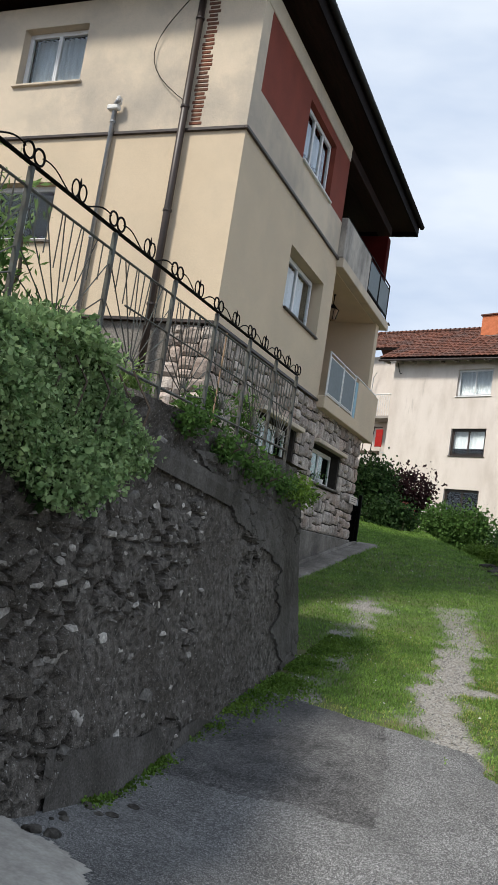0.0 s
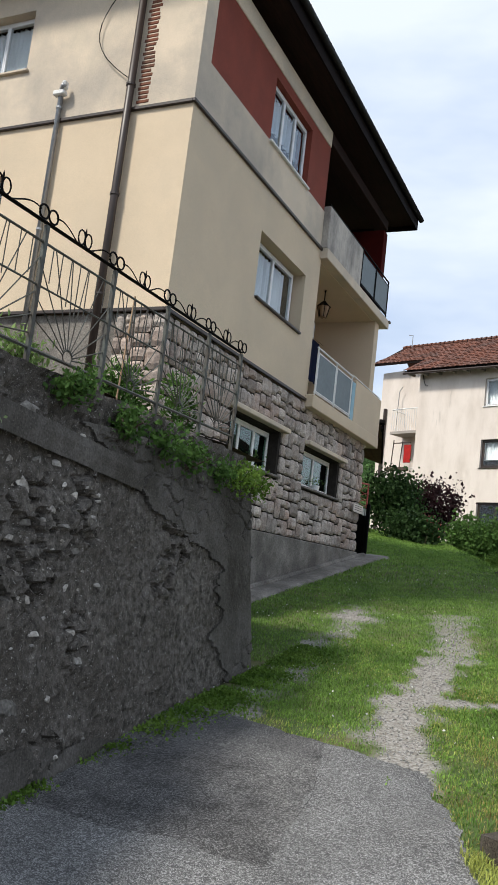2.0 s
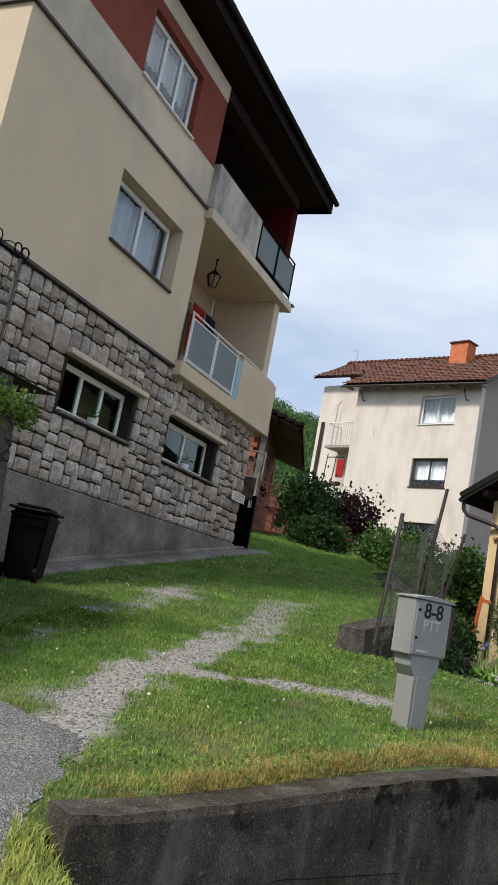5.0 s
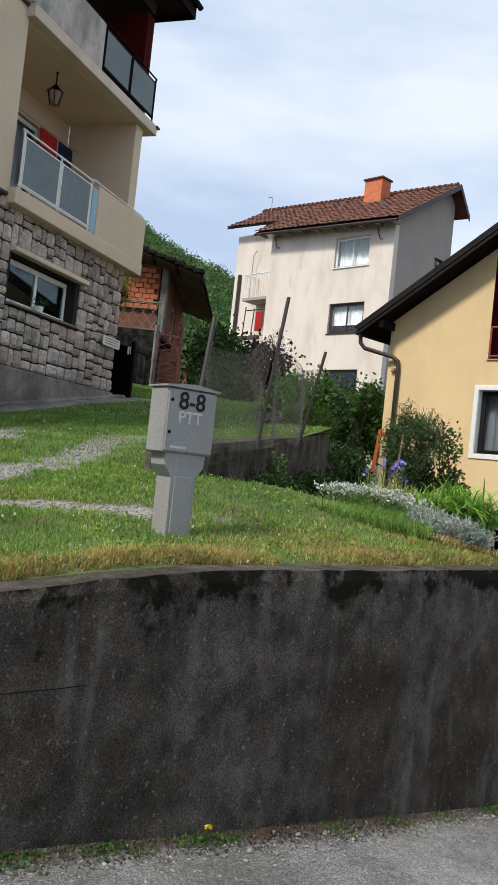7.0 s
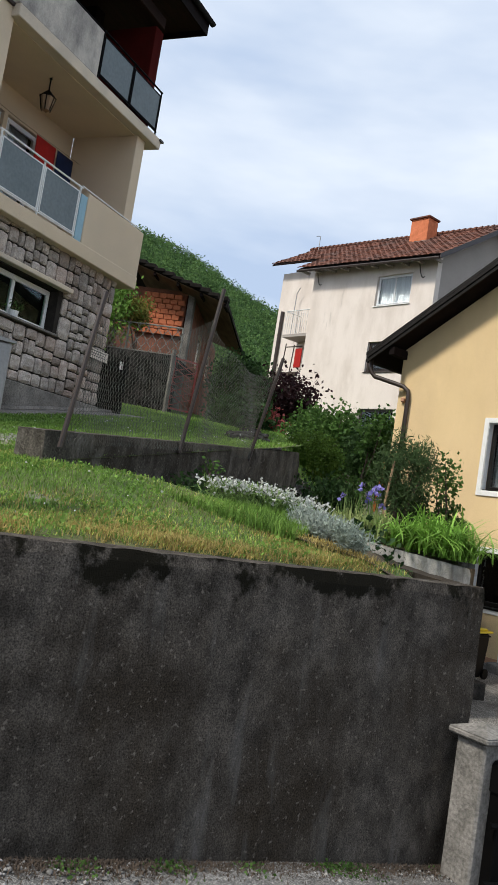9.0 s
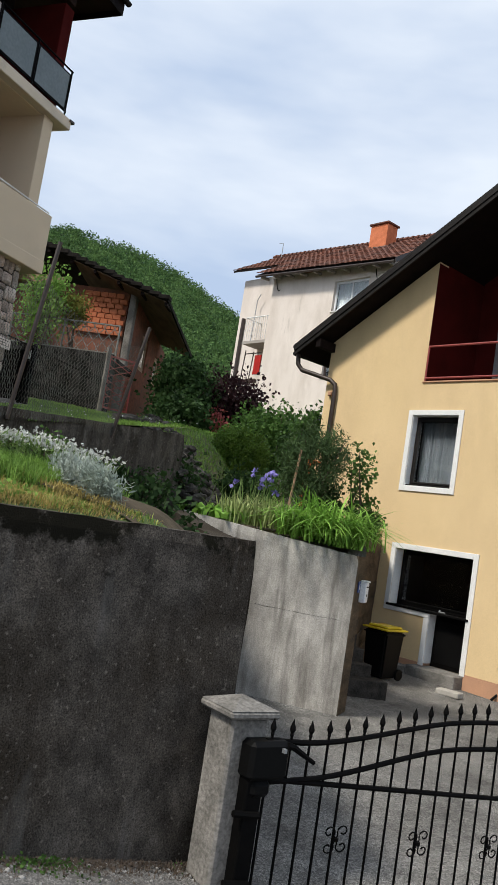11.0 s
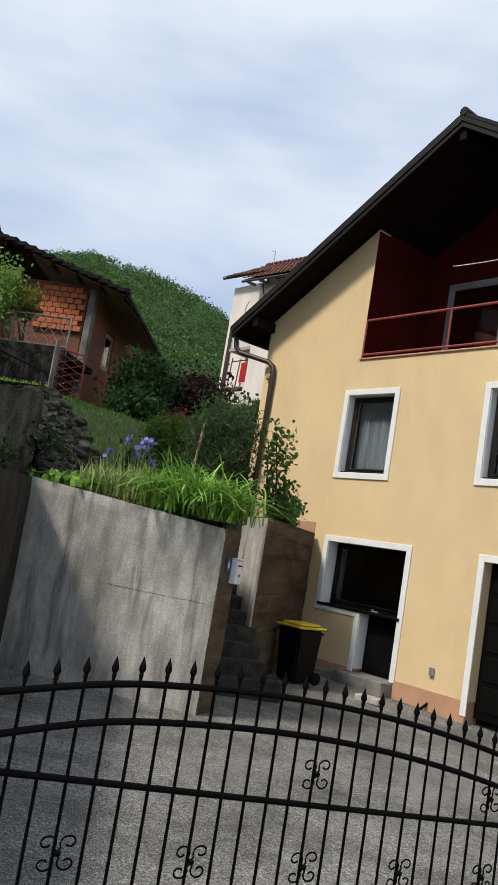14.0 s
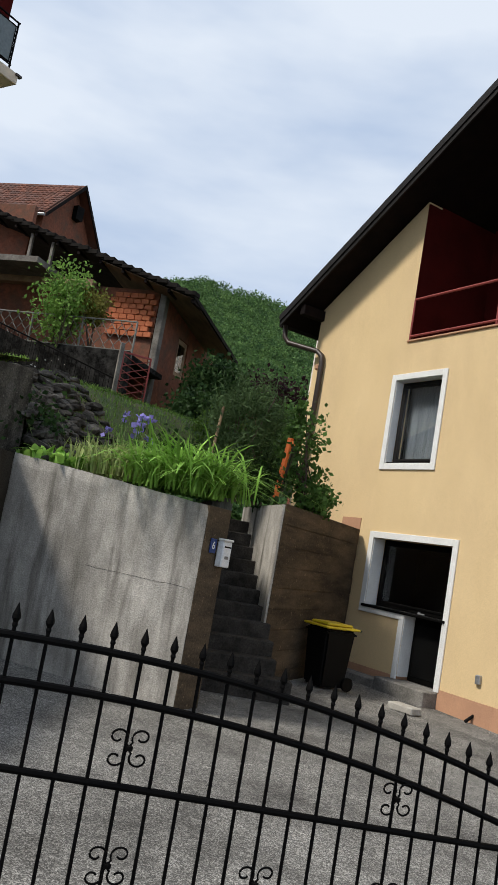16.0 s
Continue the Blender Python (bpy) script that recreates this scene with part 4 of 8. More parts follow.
cloth("towel", "red cloth hung to dry on the loggia", 17.38, 17.95, 5.55, 6.5, -6.05, M_REDCLOTH)
cloth("towel", "dark blue cloth hung to dry on the loggia", 18.0, 18.5, 5.55, 6.5, -6.05, M_BLUECLOTH)
line = tagged(obj("clothes_line", bar([(-6.05, 15.06, 6.56), (-6.05, 16.9, 6.51), (-6.05, 18.7, 6.54)], 0.004, 4), M_BLACKPLASTIC), "thin clothes line across the loggia", "clothes line")
sign = thing("wall_sign", "weathered white plate fixed to the stone base", "sign", at=pose(-4.77, 18.55, 2.80))
part("plate", boxes(((-0.01, -0.33, -0.09), (0.01, 0.33, 0.09)), bevel=0.004), M_WHITEHOUSE, sign)
for k in range(3):
    part("text_bar", boxes(((0.0105, -0.27, 0.045 - k * 0.045), (0.0125, 0.26 - 0.06 * (k % 2), 0.058 - k * 0.045))), M_PLINTH, sign)


def flowerpot(x, y, z):
    pot = thing("flowerpot", "small white pot with trailing plant on a window sill", "flowerpot", at=pose(x, y, z))
    bm = bmesh.new()
    bmesh.ops.create_cone(bm, cap_ends=True, segments=12, radius1=0.06, radius2=0.085, depth=0.13, matrix=Matrix.Translation((0, 0, 0.065)))
    part("pot", bm, M_WHITE, pot)
    bm = bmesh.new()
    for k in range(40):
        v = Vector((random.gauss(0, 0.07), random.gauss(0, 0.10), 0.15 + abs(random.gauss(0, 0.05))))
        leaf(bm, v, 0.05)
    part("foliage", bm, M_LEAF, pot)


def leaf(bm, p, s, up=0.3):
    d = Vector((random.gauss(0, 1), random.gauss(0, 1), random.gauss(up, 0.7))).normalized()
    u = d.cross(Vector((random.gauss(0, 1), random.gauss(0, 1), random.gauss(0, 1)))).normalized() * s * 0.32
    a, b, c, e = p, p + d * s * 0.5 + u, p + d * s, p + d * s * 0.5 - u
    bm.faces.new([bm.verts.new(v) for v in (a, b, c, e)])


flowerpot(-4.98, 16.35, 2.86)
flowerpot(-4.98, 13.25, 2.86)

# ---- the yellow house ----
YD = Vector((0.89868, -0.4386, 0))
YN = Vector((-0.4386, -0.89868, 0))
YO = Vector((2.621, 22.349, 0))
MY = axes(YO, YD, YN)
house_y = thing("house", "yellow plastered gabled house with white window surrounds", "house")


def yp(s, off, z):
    return YO + YD * s + YN * off + Vector((0, 0, z))


def roof_z(s):
    return 4.10 + 0.588 * (min(s, 2.26 - s) + 3.92)


H1 = [(-0.93, 0.10, 1.52, 2.88), (1.93, 2.96, 1.52, 2.88)]
D1 = [(-0.90, 0.78, -0.72, 0.33), (0.02, 0.78, -1.66, -0.72), (2.18, 3.3, -1.82, 0.33)]
part("wall", holed(YO, YD, -YN * 0.3, (-3.33, 5.59), (-1.62, 3.51), H1 + D1), M_YELLOW, house_y)
part("wall", prism([yp(-3.33, 0, 3.51), yp(-0.80, 0, 3.51), yp(-0.80, 0, roof_z(-0.8)), yp(-3.33, 0, roof_z(-3.33))], -YN * 0.3), M_YELLOW, house_y)
part("wall", prism([yp(3.06, 0, 3.51), yp(5.59, 0, 3.51), yp(5.59, 0, roof_z(5.59)), yp(3.06, 0, roof_z(3.06))], -YN * 0.3), M_YELLOW, house_y)
part("wall", prism([yp(-3.33, -0.301, -2), yp(-3.03, -0.301, -2), yp(-3.03, -0.301, 4.4), yp(-3.33, -0.301, 4.4)], -YN * 8.5), M_YELLOW, house_y)
part("wall", prism([yp(5.29, -0.301, -2), yp(5.59, -0.301, -2), yp(5.59, -0.301, 4.4), yp(5.29, -0.301, 4.4)], -YN * 8.5), M_YELLOW, house_y)
part("wall", boxes(((-3.02, 8.5, -2), (5.28, 8.8, 4.2)), m=MY), M_YELLOW, house_y)
part("plinth", boxes(((0.80, -0.012, -2.3), (2.16, 0.29, -1.622)), ((3.32, -0.012, -2.3), (5.6, 0.29, -1.622)), ((-3.33, -0.012, -2.3), (0.0, 0.29, -1.623)), m=MY), M_SALMON, house_y, "salmon painted plinth")
part("plinth", boxes(((-1.75, -0.015, 0.30), (-1.28, -0.002, 0.62)), m=MY), M_SALMON, house_y)
# roof: two slopes with boards at the gable
for sgn in (0, 1):
    sl = [(-3.92, 4.15), (1.13, 7.12)] if sgn == 0 else [(6.18, 4.15), (1.13, 7.12)]
    pts = [yp(sl[0][0], 0.5, sl[0][1]), yp(sl[1][0], 0.5, sl[1][1]), yp(sl[1][0], 0.5, sl[1][1] + 0.12), yp(sl[0][0], 0.5, sl[0][1] + 0.12)]
    part("roof", prism(pts, -YN * 9.6), M_DARKWOOD, house_y, "dark boarded roof overhang")
    tp = [yp(sl[0][0] - (0.05 if sgn == 0 else -0.05), 0.54, sl[0][1] + 0.10), yp(sl[1][0], 0.54, sl[1][1] + 0.124), yp(sl[1][0], 0.54, sl[1][1] + 0.19), yp(sl[0][0] - (0.05 if sgn == 0 else -0.05), 0.54, sl[0][1] + 0.165)]
    part("tiles", prism(tp, -YN * 9.7), M_VERGE, house_y)
    bp = [yp(sl[0][0], 0.503, sl[0][1] - 0.06), yp(sl[1][0], 0.503, sl[1][1] - 0.06), yp(sl[1][0], 0.503, sl[1][1] + 0.10), yp(sl[0][0], 0.503, sl[0][1] + 0.10)]
    part("bargeboard", prism(bp, YN * 0.03), M_VERGE, house_y, "dark brown bargeboard")
    bp = [yp(sl[0][0], 0.534, sl[0][1] + 0.03), yp(sl[1][0], 0.534, sl[1][1] + 0.03), yp(sl[1][0], 0.534, sl[1][1] + 0.11), yp(sl[0][0], 0.534, sl[0][1] + 0.11)]
    part("bargeboard", prism(bp, YN * 0.02), M_VERGE, house_y)
part("ridge_tile", bar([yp(1.13, 0.55, 7.31), yp(1.13, -9, 7.31)], 0.075, 8), M_VERGE, house_y)
for s in (-3.3, 1.13, 5.5):
    part("purlin", boxes(((s - 0.07, -0.48, roof_z(s) - 0.22), (s + 0.07, 0.35, roof_z(s) - 0.03)), m=MY, bevel=0.01), M_DARKWOOD, house_y)
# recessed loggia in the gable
# recess walls carry the shade under the roof in their colour
part("loggia_wall", boxes(((-0.80, 1.6, 3.4), (3.06, 1.8, 7.0)), ((-0.96, 0.301, 3.4), (-0.80, 1.8, 5.95)), ((3.06, 0.301, 3.4), (3.22, 1.8, 5.95)), m=MY), M_REDSHADE, house_y, "red loggia walls darkened with painted-in shade")
part("reveal", boxes(((-0.80, 0.001, 3.546), (-0.792, 0.30, 5.9)), m=MY), M_REDSHADE, house_y)
part("loggia_floor", boxes(((-0.80, 0.301, 3.30), (3.06, 1.6, 3.45)), m=MY), M_PLINTH, house_y)
part("coping", boxes(((-0.82, -0.03, 3.512), (3.08, 0.32, 3.545)), m=MY, bevel=0.008), M_SALMON, house_y)
MYB = axes(yp(0, -1.6, 0), YD, YN)
window(house_y, MYB, -0.34, 0.95, 3.46, 5.36, -0.03, 1, fmat=M_ZINC, name="balcony_door", fw=0.10, room=False)
M_REDIRON = mat("red_painted_iron", (0.33, 0.06, 0.05), (0.25, 0.045, 0.04), 6, 0.5, 0.04, 50, spec=0.5)
rl = part("railing", bar([yp(-0.76, 0.02, 4.22), yp(3.02, 0.02, 4.22)], 0.022, 8), M_REDIRON, house_y, "red painted iron railing")
part("bottom_rail", bar([yp(-0.76, 0.02, 3.60), yp(3.02, 0.02, 3.60)], 0.02, 8), M_REDIRON, rl)
for s in (-0.76, 1.02, 3.0):
    part("post", bar([yp(s, 0.02, 3.545), yp(s, 0.02, 4.22)], 0.018, 8), M_REDIRON, rl)
part("line", bar([yp(0.6 + i * 0.25, -0.4, 5.15 - 0.03 * math.sin(i * 0.5)) for i in range(9)], 0.008, 5), M_WHITE, house_y)
# surrounds and joinery
def surround(u0, u1, z0, z1, w=0.10, sides="lrtb"):
    its = []
    if "l" in sides:
        its.append(((u0 - w, -0.025, z0 - (w if "b" in sides else 0)), (u0, -0.001, z1 + w)))
    if "r" in sides:
        its.append(((u1, -0.025, z0 - (w if "b" in sides else 0)), (u1 + w, -0.001, z1 + w)))
    if "t" in sides:
        its.append(((u0, -0.025, z1), (u1, -0.001, z1 + w)))
    if "b" in sides:
        its.append(((u0, -0.025, z0 - w), (u1, -0.001, z0)))
    part("surround", boxes(*its, m=MY, bevel=0.004), M_WHITE, house_y, "white painted plaster surround")


for h in H1:
    surround(h[0], h[1], h[2], h[3])
    part("reveal", boxes(((h[0], -0.001, h[2]), (h[0] + 0.008, 0.14, h[3])), ((h[1] - 0.008, -0.001, h[2]), (h[1], 0.14, h[3])), ((h[0] + 0.008, -0.001, h[3] - 0.008), (h[1] - 0.008, 0.14, h[3])), ((h[0] + 0.008, -0.001, h[2]), (h[1] - 0.008, 0.14, h[2] + 0.008)), m=MY), M_WHITE, house_y)
    window(house_y, MY, h[0] + 0.009, h[1] - 0.009, h[2] + 0.009, h[3] - 0.009, 0.14, 1, fmat=M_VERGE, curtain=0.98, cmat=M_DIMCURTAIN)
    part("sill", boxes(((h[0] + 0.01, 0.02, h[2] + 0.010), (h[1] - 0.01, 0.128, h[2] + 0.03)), m=MY), M_VERGE, house_y)
surround(-0.90, 0.78, -0.72, 0.33, sides="lt")
part("surround", boxes(((0.78, -0.025, -1.66), (0.88, -0.001, 0.43)), ((-1.0, -0.025, -0.82), (0.02, -0.001, -0.72)), ((-0.08, -0.025, -1.66), (0.02, -0.001, -0.82)), m=MY, bevel=0.004), M_WHITE, house_y)
part("reveal", boxes(((-0.90, -0.001, -0.72), (-0.892, 0.22, 0.33)), ((0.02, -0.001, -1.62), (0.028, 0.22, -0.72)), m=MY), M_WHITE, house_y)
window(house_y, MY, -0.89, 0.78, -0.70, 0.33, 0.22, 1, fmat=M_BLACKMETAL, curtain=0.0, sill=M_BLACKMETAL, deep=0.8)
dr = part("door", boxes(((0.03, 0.20, -1.66), (0.775, 0.25, -0.74)), m=MY, bevel=0.008), M_BLACKMETAL, house_y, "black lower door leaf")
part("door_handle", boxes(((0.08, 0.17, -0.70), (0.22, 0.19, -0.68)), ((0.08, 0.185, -0.72), (0.10, 0.22, -0.66)), m=MY, bevel=0.004), M_ZINC, dr)
part("kick_plate", boxes(((0.10, 0.192, -1.58), (0.70, 0.2, -0.85)), m=MY, bevel=0.003), M_BLACKPLASTIC, dr)
part("door_step", boxes(((-0.15, -0.28, -1.90), (0.86, 0.20, -1.665)), ((-3.3, -0.30, -1.90), (-0.15, -0.012, -1.72)), m=MY, bevel=0.015), M_CAP, house_y)
surround(2.18, 3.3, -1.82, 0.33, sides="lrt")
d2 = part("door", boxes(((2.18, 0.18, -1.84), (3.3, 0.24, 0.33)), m=MY, bevel=0.006), M_BLACKMETAL, house_y, "black panelled door")
for k in range(5):
    part("door_panel", boxes(((2.26, 0.165, -1.72 + k * 0.41), (3.22, 0.18, -1.38 + k * 0.41)), m=MY, bevel=0.006), M_BLACKPLASTIC, d2)
part("tap_box", boxes(((1.50, -0.05, -1.40), (1.58, 0.0, -1.28)), m=MY, bevel=0.01), M_ZINC, house_y, "small grey outlet box")
part("drain_pipe", bar([yp(1.52, 0.0, -1.80), yp(1.50, 0.12, -1.88)], 0.022, 8), M_BLACKPLASTIC, house_y)
part("lamp", boxes(((-3.20, -0.08, 3.28), (-3.10, 0.0, 3.38)), m=MY, bevel=0.02), M_SALMON, house_y)
pipe_run("downpipe", [yp(-3.92, 0.40, 4.15), yp(-3.90, 0.38, 3.92), yp(-3.80, 0.34, 3.80), yp(-3.15, 0.10, 3.62), yp(-3.02, 0.07, 3.52), yp(-3.0, 0.07, 3.38), yp(-3.0, 0.07, -0.2)], 0.05, M_BROWNMETAL, house_y, "brown metal downpipe")
part("gutter", bar([yp(-3.98, 0.46, 4.15), yp(-3.98, -9.0, 4.15)], 0.05, 10), M_VERGE, house_y)

# ---- the tall pale house ----
FD = Vector((math.cos(radians(-26)), math.sin(radians(-26)), 0))
FN = Vector((FD.y, -FD.x, 0))
FO = Vector((-2.78, 38.9, 0))
MF = axes(FO, FD, FN)
house_f = thing("house", "tall pale rendered house with red tiled roof", "house")


def fp(s, off, z):
    return FO + FD * s + FN * off + Vector((0, 0, z))


FH = [(-3.57, -1.63, 10.06, 11.42), (-3.58, -1.64, 7.1, 8.45), (-3.58, -1.65, 4.2, 5.47)]
part("wall", holed(FO, FD, -FN * 0.3, (-7.57, -0.4), (1.0, 12.05), FH), M_WHITEHOUSE, house_f)
window(house_f, MF, *FH[0], 0.12, 2, curtain=0.98, sill=M_WHITE, fw=0.08)
window(house_f, MF, *FH[1], 0.12, 2, fmat=M_BROWNMETAL, curtain=0.7, sill=M_BROWNMETAL, fw=0.09)
window(house_f, MF, *FH[2], 0.12, 2, fmat=M_BROWNMETAL, sill=M_BROWNMETAL, fw=0.09)
MFS = axes(fp(-0.4, 0, 0), -FN, FD)
part("wall", holed(fp(-0.4, 0, 0), -FN, -FD * 0.3, (0.301, 4.5), (1.0, 12.05), [(3.2, 4.0, 10.0, 11.1)]), M_GREYRENDER, house_f, "grey unpainted gable wall")
part("wall", prism([fp(-0.4, 0.0, 12.05), fp(-0.4, -4.0, 14.4), fp(-0.4, -4.5, 13.8), fp(-0.4, -4.5, 12.05)], -FD * 0.3), M_GREYRENDER, house_f)
window(house_f, MFS, 3.2, 4.0, 10.0, 11.1, 0.12, 1, fmat=M_BROWNMETAL)
part("wall", boxes(((-11.5, 1.5, 1.0), (-7.571, 1.8, 12.9)), ((-11.5, 1.801, 1.0), (-11.2, 4.5, 12.4)), ((-7.57, 0.301, 1.0), (-7.27, 1.499, 12.4)), m=MF), M_WHITEHOUSE, house_f)
part("wall", boxes(((-11.2, 4.2, 1.0), (-0.71, 4.5, 12.05)), m=MF), M_WHITEHOUSE, house_f)


def tiled(parent, o, along, up, w, h, mat_, pitch_w=0.30, pitch_h=0.34, name="tiles"):
    """Rows of overlapping curved clay tiles on a slope: o the low corner, along and up unit vectors."""
    o, along, up = Vector(o), Vector(along).normalized(), Vector(up).normalized()
    nrm = along.cross(up).normalized()
    if nrm.z < 0:
        nrm = -nrm
    verts, faces = [], []
    for r in range(int(h / pitch_h)):
        for c in range(int(w / pitch_w)):
            b = len(verts)
            j = random.uniform(-0.012, 0.012)
            for q, lift in ((0, 0.055), (1.12, 0.015)):
                for t, hgt in ((0.02, 0.0), (0.3, 0.045), (0.7, 0.045), (0.98, 0.0)):
                    verts.append(o + along * (c + t) * pitch_w + up * (r + q) * pitch_h + nrm * (lift + hgt + j))
            for t in range(3):
                faces.append((b + t, b + t + 1, b + 5 + t, b + 4 + t))
            faces.append((b, b + 1, b + 2, b + 3))
    ob = raw(name, verts, faces, mat_, parent)
    return tagged(ob, kind="stuff")


upF = (-FN * 4.6 + Vector((0, 0, 2.80))).normalized()
FT = FD + Vector((0, 0, -0.047))
upB = (-FN * 3.05 + Vector((0, 0, 1.78))).normalized()
part("roof", prism([fp(-8.2, 0.55, 12.05), fp(0.1, 0.55, 11.66), fp(0.1, -4.0, 14.44), fp(-8.2, -4.0, 14.83)], Vector((0, 0, 0.1))), M_DARKWOOD, house_f)
part("roof", prism([fp(-11.9, -0.95, 13.22), fp(-8.21, -0.95, 13.05), fp(-8.21, -4.0, 14.83), fp(-12.5, -4.0, 15.03)], Vector((0, 0, 0.1))), M_DARKWOOD, house_f)
part("roof", prism([fp(-12.5, -4.0, 15.03), fp(0.1, -4.0, 14.44), fp(0.1, -4.95, 13.29), fp(-12.5, -4.95, 13.88)], Vector((0, 0, 0.1))), M_ROOFTILE, house_f)
tiled(house_f, fp(-8.25, 0.6, 12.15), FT, upF, 8.4, 5.3, M_ROOFTILE)
tiled(house_f, fp(-12.0, -0.97, 13.32), FT, upB, 4.0, 3.45, M_ROOFTILE)
part("bargeboard", prism([fp(0.11, 0.6, 11.58), fp(0.11, -4.0, 14.36), fp(0.11, -4.97, 13.16), fp(0.11, -4.97, 13.41), fp(0.11, -4.0, 14.62), fp(0.11, 0.6, 11.80)], FD * 0.04), M_BROWNMETAL, house_f)
for k in range(40):
    part("ridge_tile", bar([fp(-12.4 + k * 0.31, -4.0, 15.17 - k * 0.0146), fp(-12.12 + k * 0.31, -4.0, 15.18 - k * 0.0146)], [0.10, 0.13], 7), M_ROOFTILE, house_f)
part("gutter", bar([fp(-8.2, 0.62, 12.03), fp(0.1, 0.62, 11.64)], 0.06, 8), M_BROWNMETAL, house_f)
for k in range(10):
    part("rafter_end", boxes(((-8.0 + k * 0.86, -0.50, 11.97 - k * 0.04), (-7.9 + k * 0.86, 0.0, 12.09 - k * 0.04)), m=MF), M_GREYRENDER, house_f)
ch = part("chimney", boxes(((-4.3, 2.6, 13.2), (-3.3, 3.3, 15.05)), m=MF), M_BRICK, house_f, "orange brick chimney")
part("cap", boxes(((-4.38, 2.52, 15.05), (-3.22, 3.38, 15.14)), m=MF, bevel=0.02), M_ROOFTILE, ch)
part("flashing", boxes(((-4.36, 2.54, 13.2), (-3.24, 3.36, 13.95)), m=MF, bevel=0.02), M_PLINTH, ch)
part("aerial", bar([fp(-11.6, -3.8, 14.9), fp(-11.6, -3.8, 15.8), fp(-11.9, -3.8, 15.85)], 0.025, 5), M_ZINC, house_f)
part("downpipe", bar([fp(-11.05, -1.41, 10.8), fp(-11.05, -1.41, 4.0)], 0.10, 8), M_BROWNMETAL, house_f)
for z, rail in ((9.25, 1.2), (6.5, 0.75)):
    sl = part("balcony_slab", boxes(((-9.72, 0.45, z - 0.14), (-7.575, 1.5, z)), m=MF), M_GREYRENDER, house_f)
    for k in range(15):
        part("baluster", bar([fp(-9.68 + k * 0.148, -0.5, z), fp(-9.68 + k * 0.148, -0.5, z + rail)], 0.014, 4), M_WHITE, sl)
    part("rail", bar([fp(-9.7, -0.5, z + rail), fp(-7.58, -0.5, z + rail)], 0.03, 5), M_WHITE, sl)
    part("side_rail", bar([fp(-9.7, -0.5, z + rail), fp(-9.7, -1.5, z + rail)], 0.03, 5), M_WHITE, sl)
part("post", bar([fp(-9.55, -0.55, 7.25), fp(-9.45, -0.55, 8.8)], 0.03, 5), M_BROWNMETAL, house_f)
part("post", bar([fp(-8.95, -0.55, 7.25), fp(-8.85, -0.55, 8.7)], 0.03, 5), M_BROWNMETAL, house_f)
part("beam", bar([fp(-9.45, -0.55, 8.62), fp(-8.3, -0.55, 8.62)], 0.03, 5), M_BROWNMETAL, house_f)
part("laundry", boxes(((-8.68, 0.50, 7.55), (-8.22, 0.55, 8.5)), m=MF, bevel=0.01), M_REDCLOTH, house_f, "red cloth over the balcony rail")
for s in (-9.7, -8.9):
    part("flower_box", boxes(((s, 0.32, 7.10), (s + 0.65, 0.49, 7.30)), m=MF, bevel=0.02), M_BARK, house_f)
part("mast", bar([fp(-10.0, -1.2, 9.4), fp(-9.95, -1.2, 11.6), fp(-9.75, -1.2, 11.9)], 0.025, 5), M_ZINC, house_f)
for s0, z0 in ((-7.0, 11.75), (-0.95, 11.45)):
    part("cable", bar([fp(s0 - 0.35 + 0.05 * i, 0.05, z0 + 0.12 * (7 - i) / 2 - 0.5 + 0.02 * (i - 4) ** 2) for i in range(8)], 0.02, 4), M_BLACKPLASTIC, house_f)

# ---- small brick house in the distance ----
house_d = thing("house", "small distant brick house with a low tiled roof", "house", at=pose(-21.0, 63.0, 0, 0, 0, 15))
part("wall", boxes(((-1.5, 0.0, 3.0), (1.5, 4.0, 7.9)), bevel=0.03), M_BRICKDARK, house_d)
part("roof", prism([(-1.8, -0.3, 7.85), (1.8, -0.3, 7.85), (0.0, -0.3, 8.7)], (0, 4.6, 0)), M_ROOFTILE, house_d)
for u in (-0.75, 0.7):
    part("window", boxes(((u - 0.3, -0.03, 6.5), (u + 0.3, 0.02, 7.3)), bevel=0.02), M_DARK, house_d)

# ---- brick outbuilding ----
SD = Vector((-0.964, -0.264, 0))
SU = Vector((-0.264, 0.964, 0))
SO = Vector((-8.69, 29.058, 0))
MSH = Matrix(((SD.x, SU.x, 0, SO.x), (SD.y, SU.y, 0, SO.y), (0, 0, 1, 0), (0, 0, 0, 1)))
shed = thing("outbuilding", "old brick outbuilding with sagging dark roof", "outbuilding")
BW = dict(m=MSH)
# front in the darker brick: shadow below the roof is put into its colour
part("wall", boxes(((0.25, 0.05, 2.5), (9.0, 0.3, 7.05)), **BW), M_BRICKDARK, shed)
part("wall", holed(SO + Vector((0, 0, 0)), SU, SD * 0.25, (0.25, 4.85), (2.5, 6.15), [(1.5, 2.35, 4.85, 6.05), (3.5, 4.2, 4.75, 5.75)]), M_BRICKDARK, shed, "brown brick side wall with old render")
part("gable", prism([SO + SU * 0.25 + Vector((0, 0, 6.151)), SO + SU * 4.8 + Vector((0, 0, 6.151)), SO + SU * 0.25 + Vector((0, 0, 6.98))], SD * 0.25), M_BRICKDARK, shed)
MSS = axes(SO, SU, -SD)
window(shed, MSS, 1.5, 2.35, 4.85, 6.05, 0.05, 1, fmat=M_TANWOOD, fw=0.12)
window(shed, MSS, 3.5, 4.2, 4.75, 5.75, 0.05, 1, fmat=M_TANWOOD, fw=0.12)
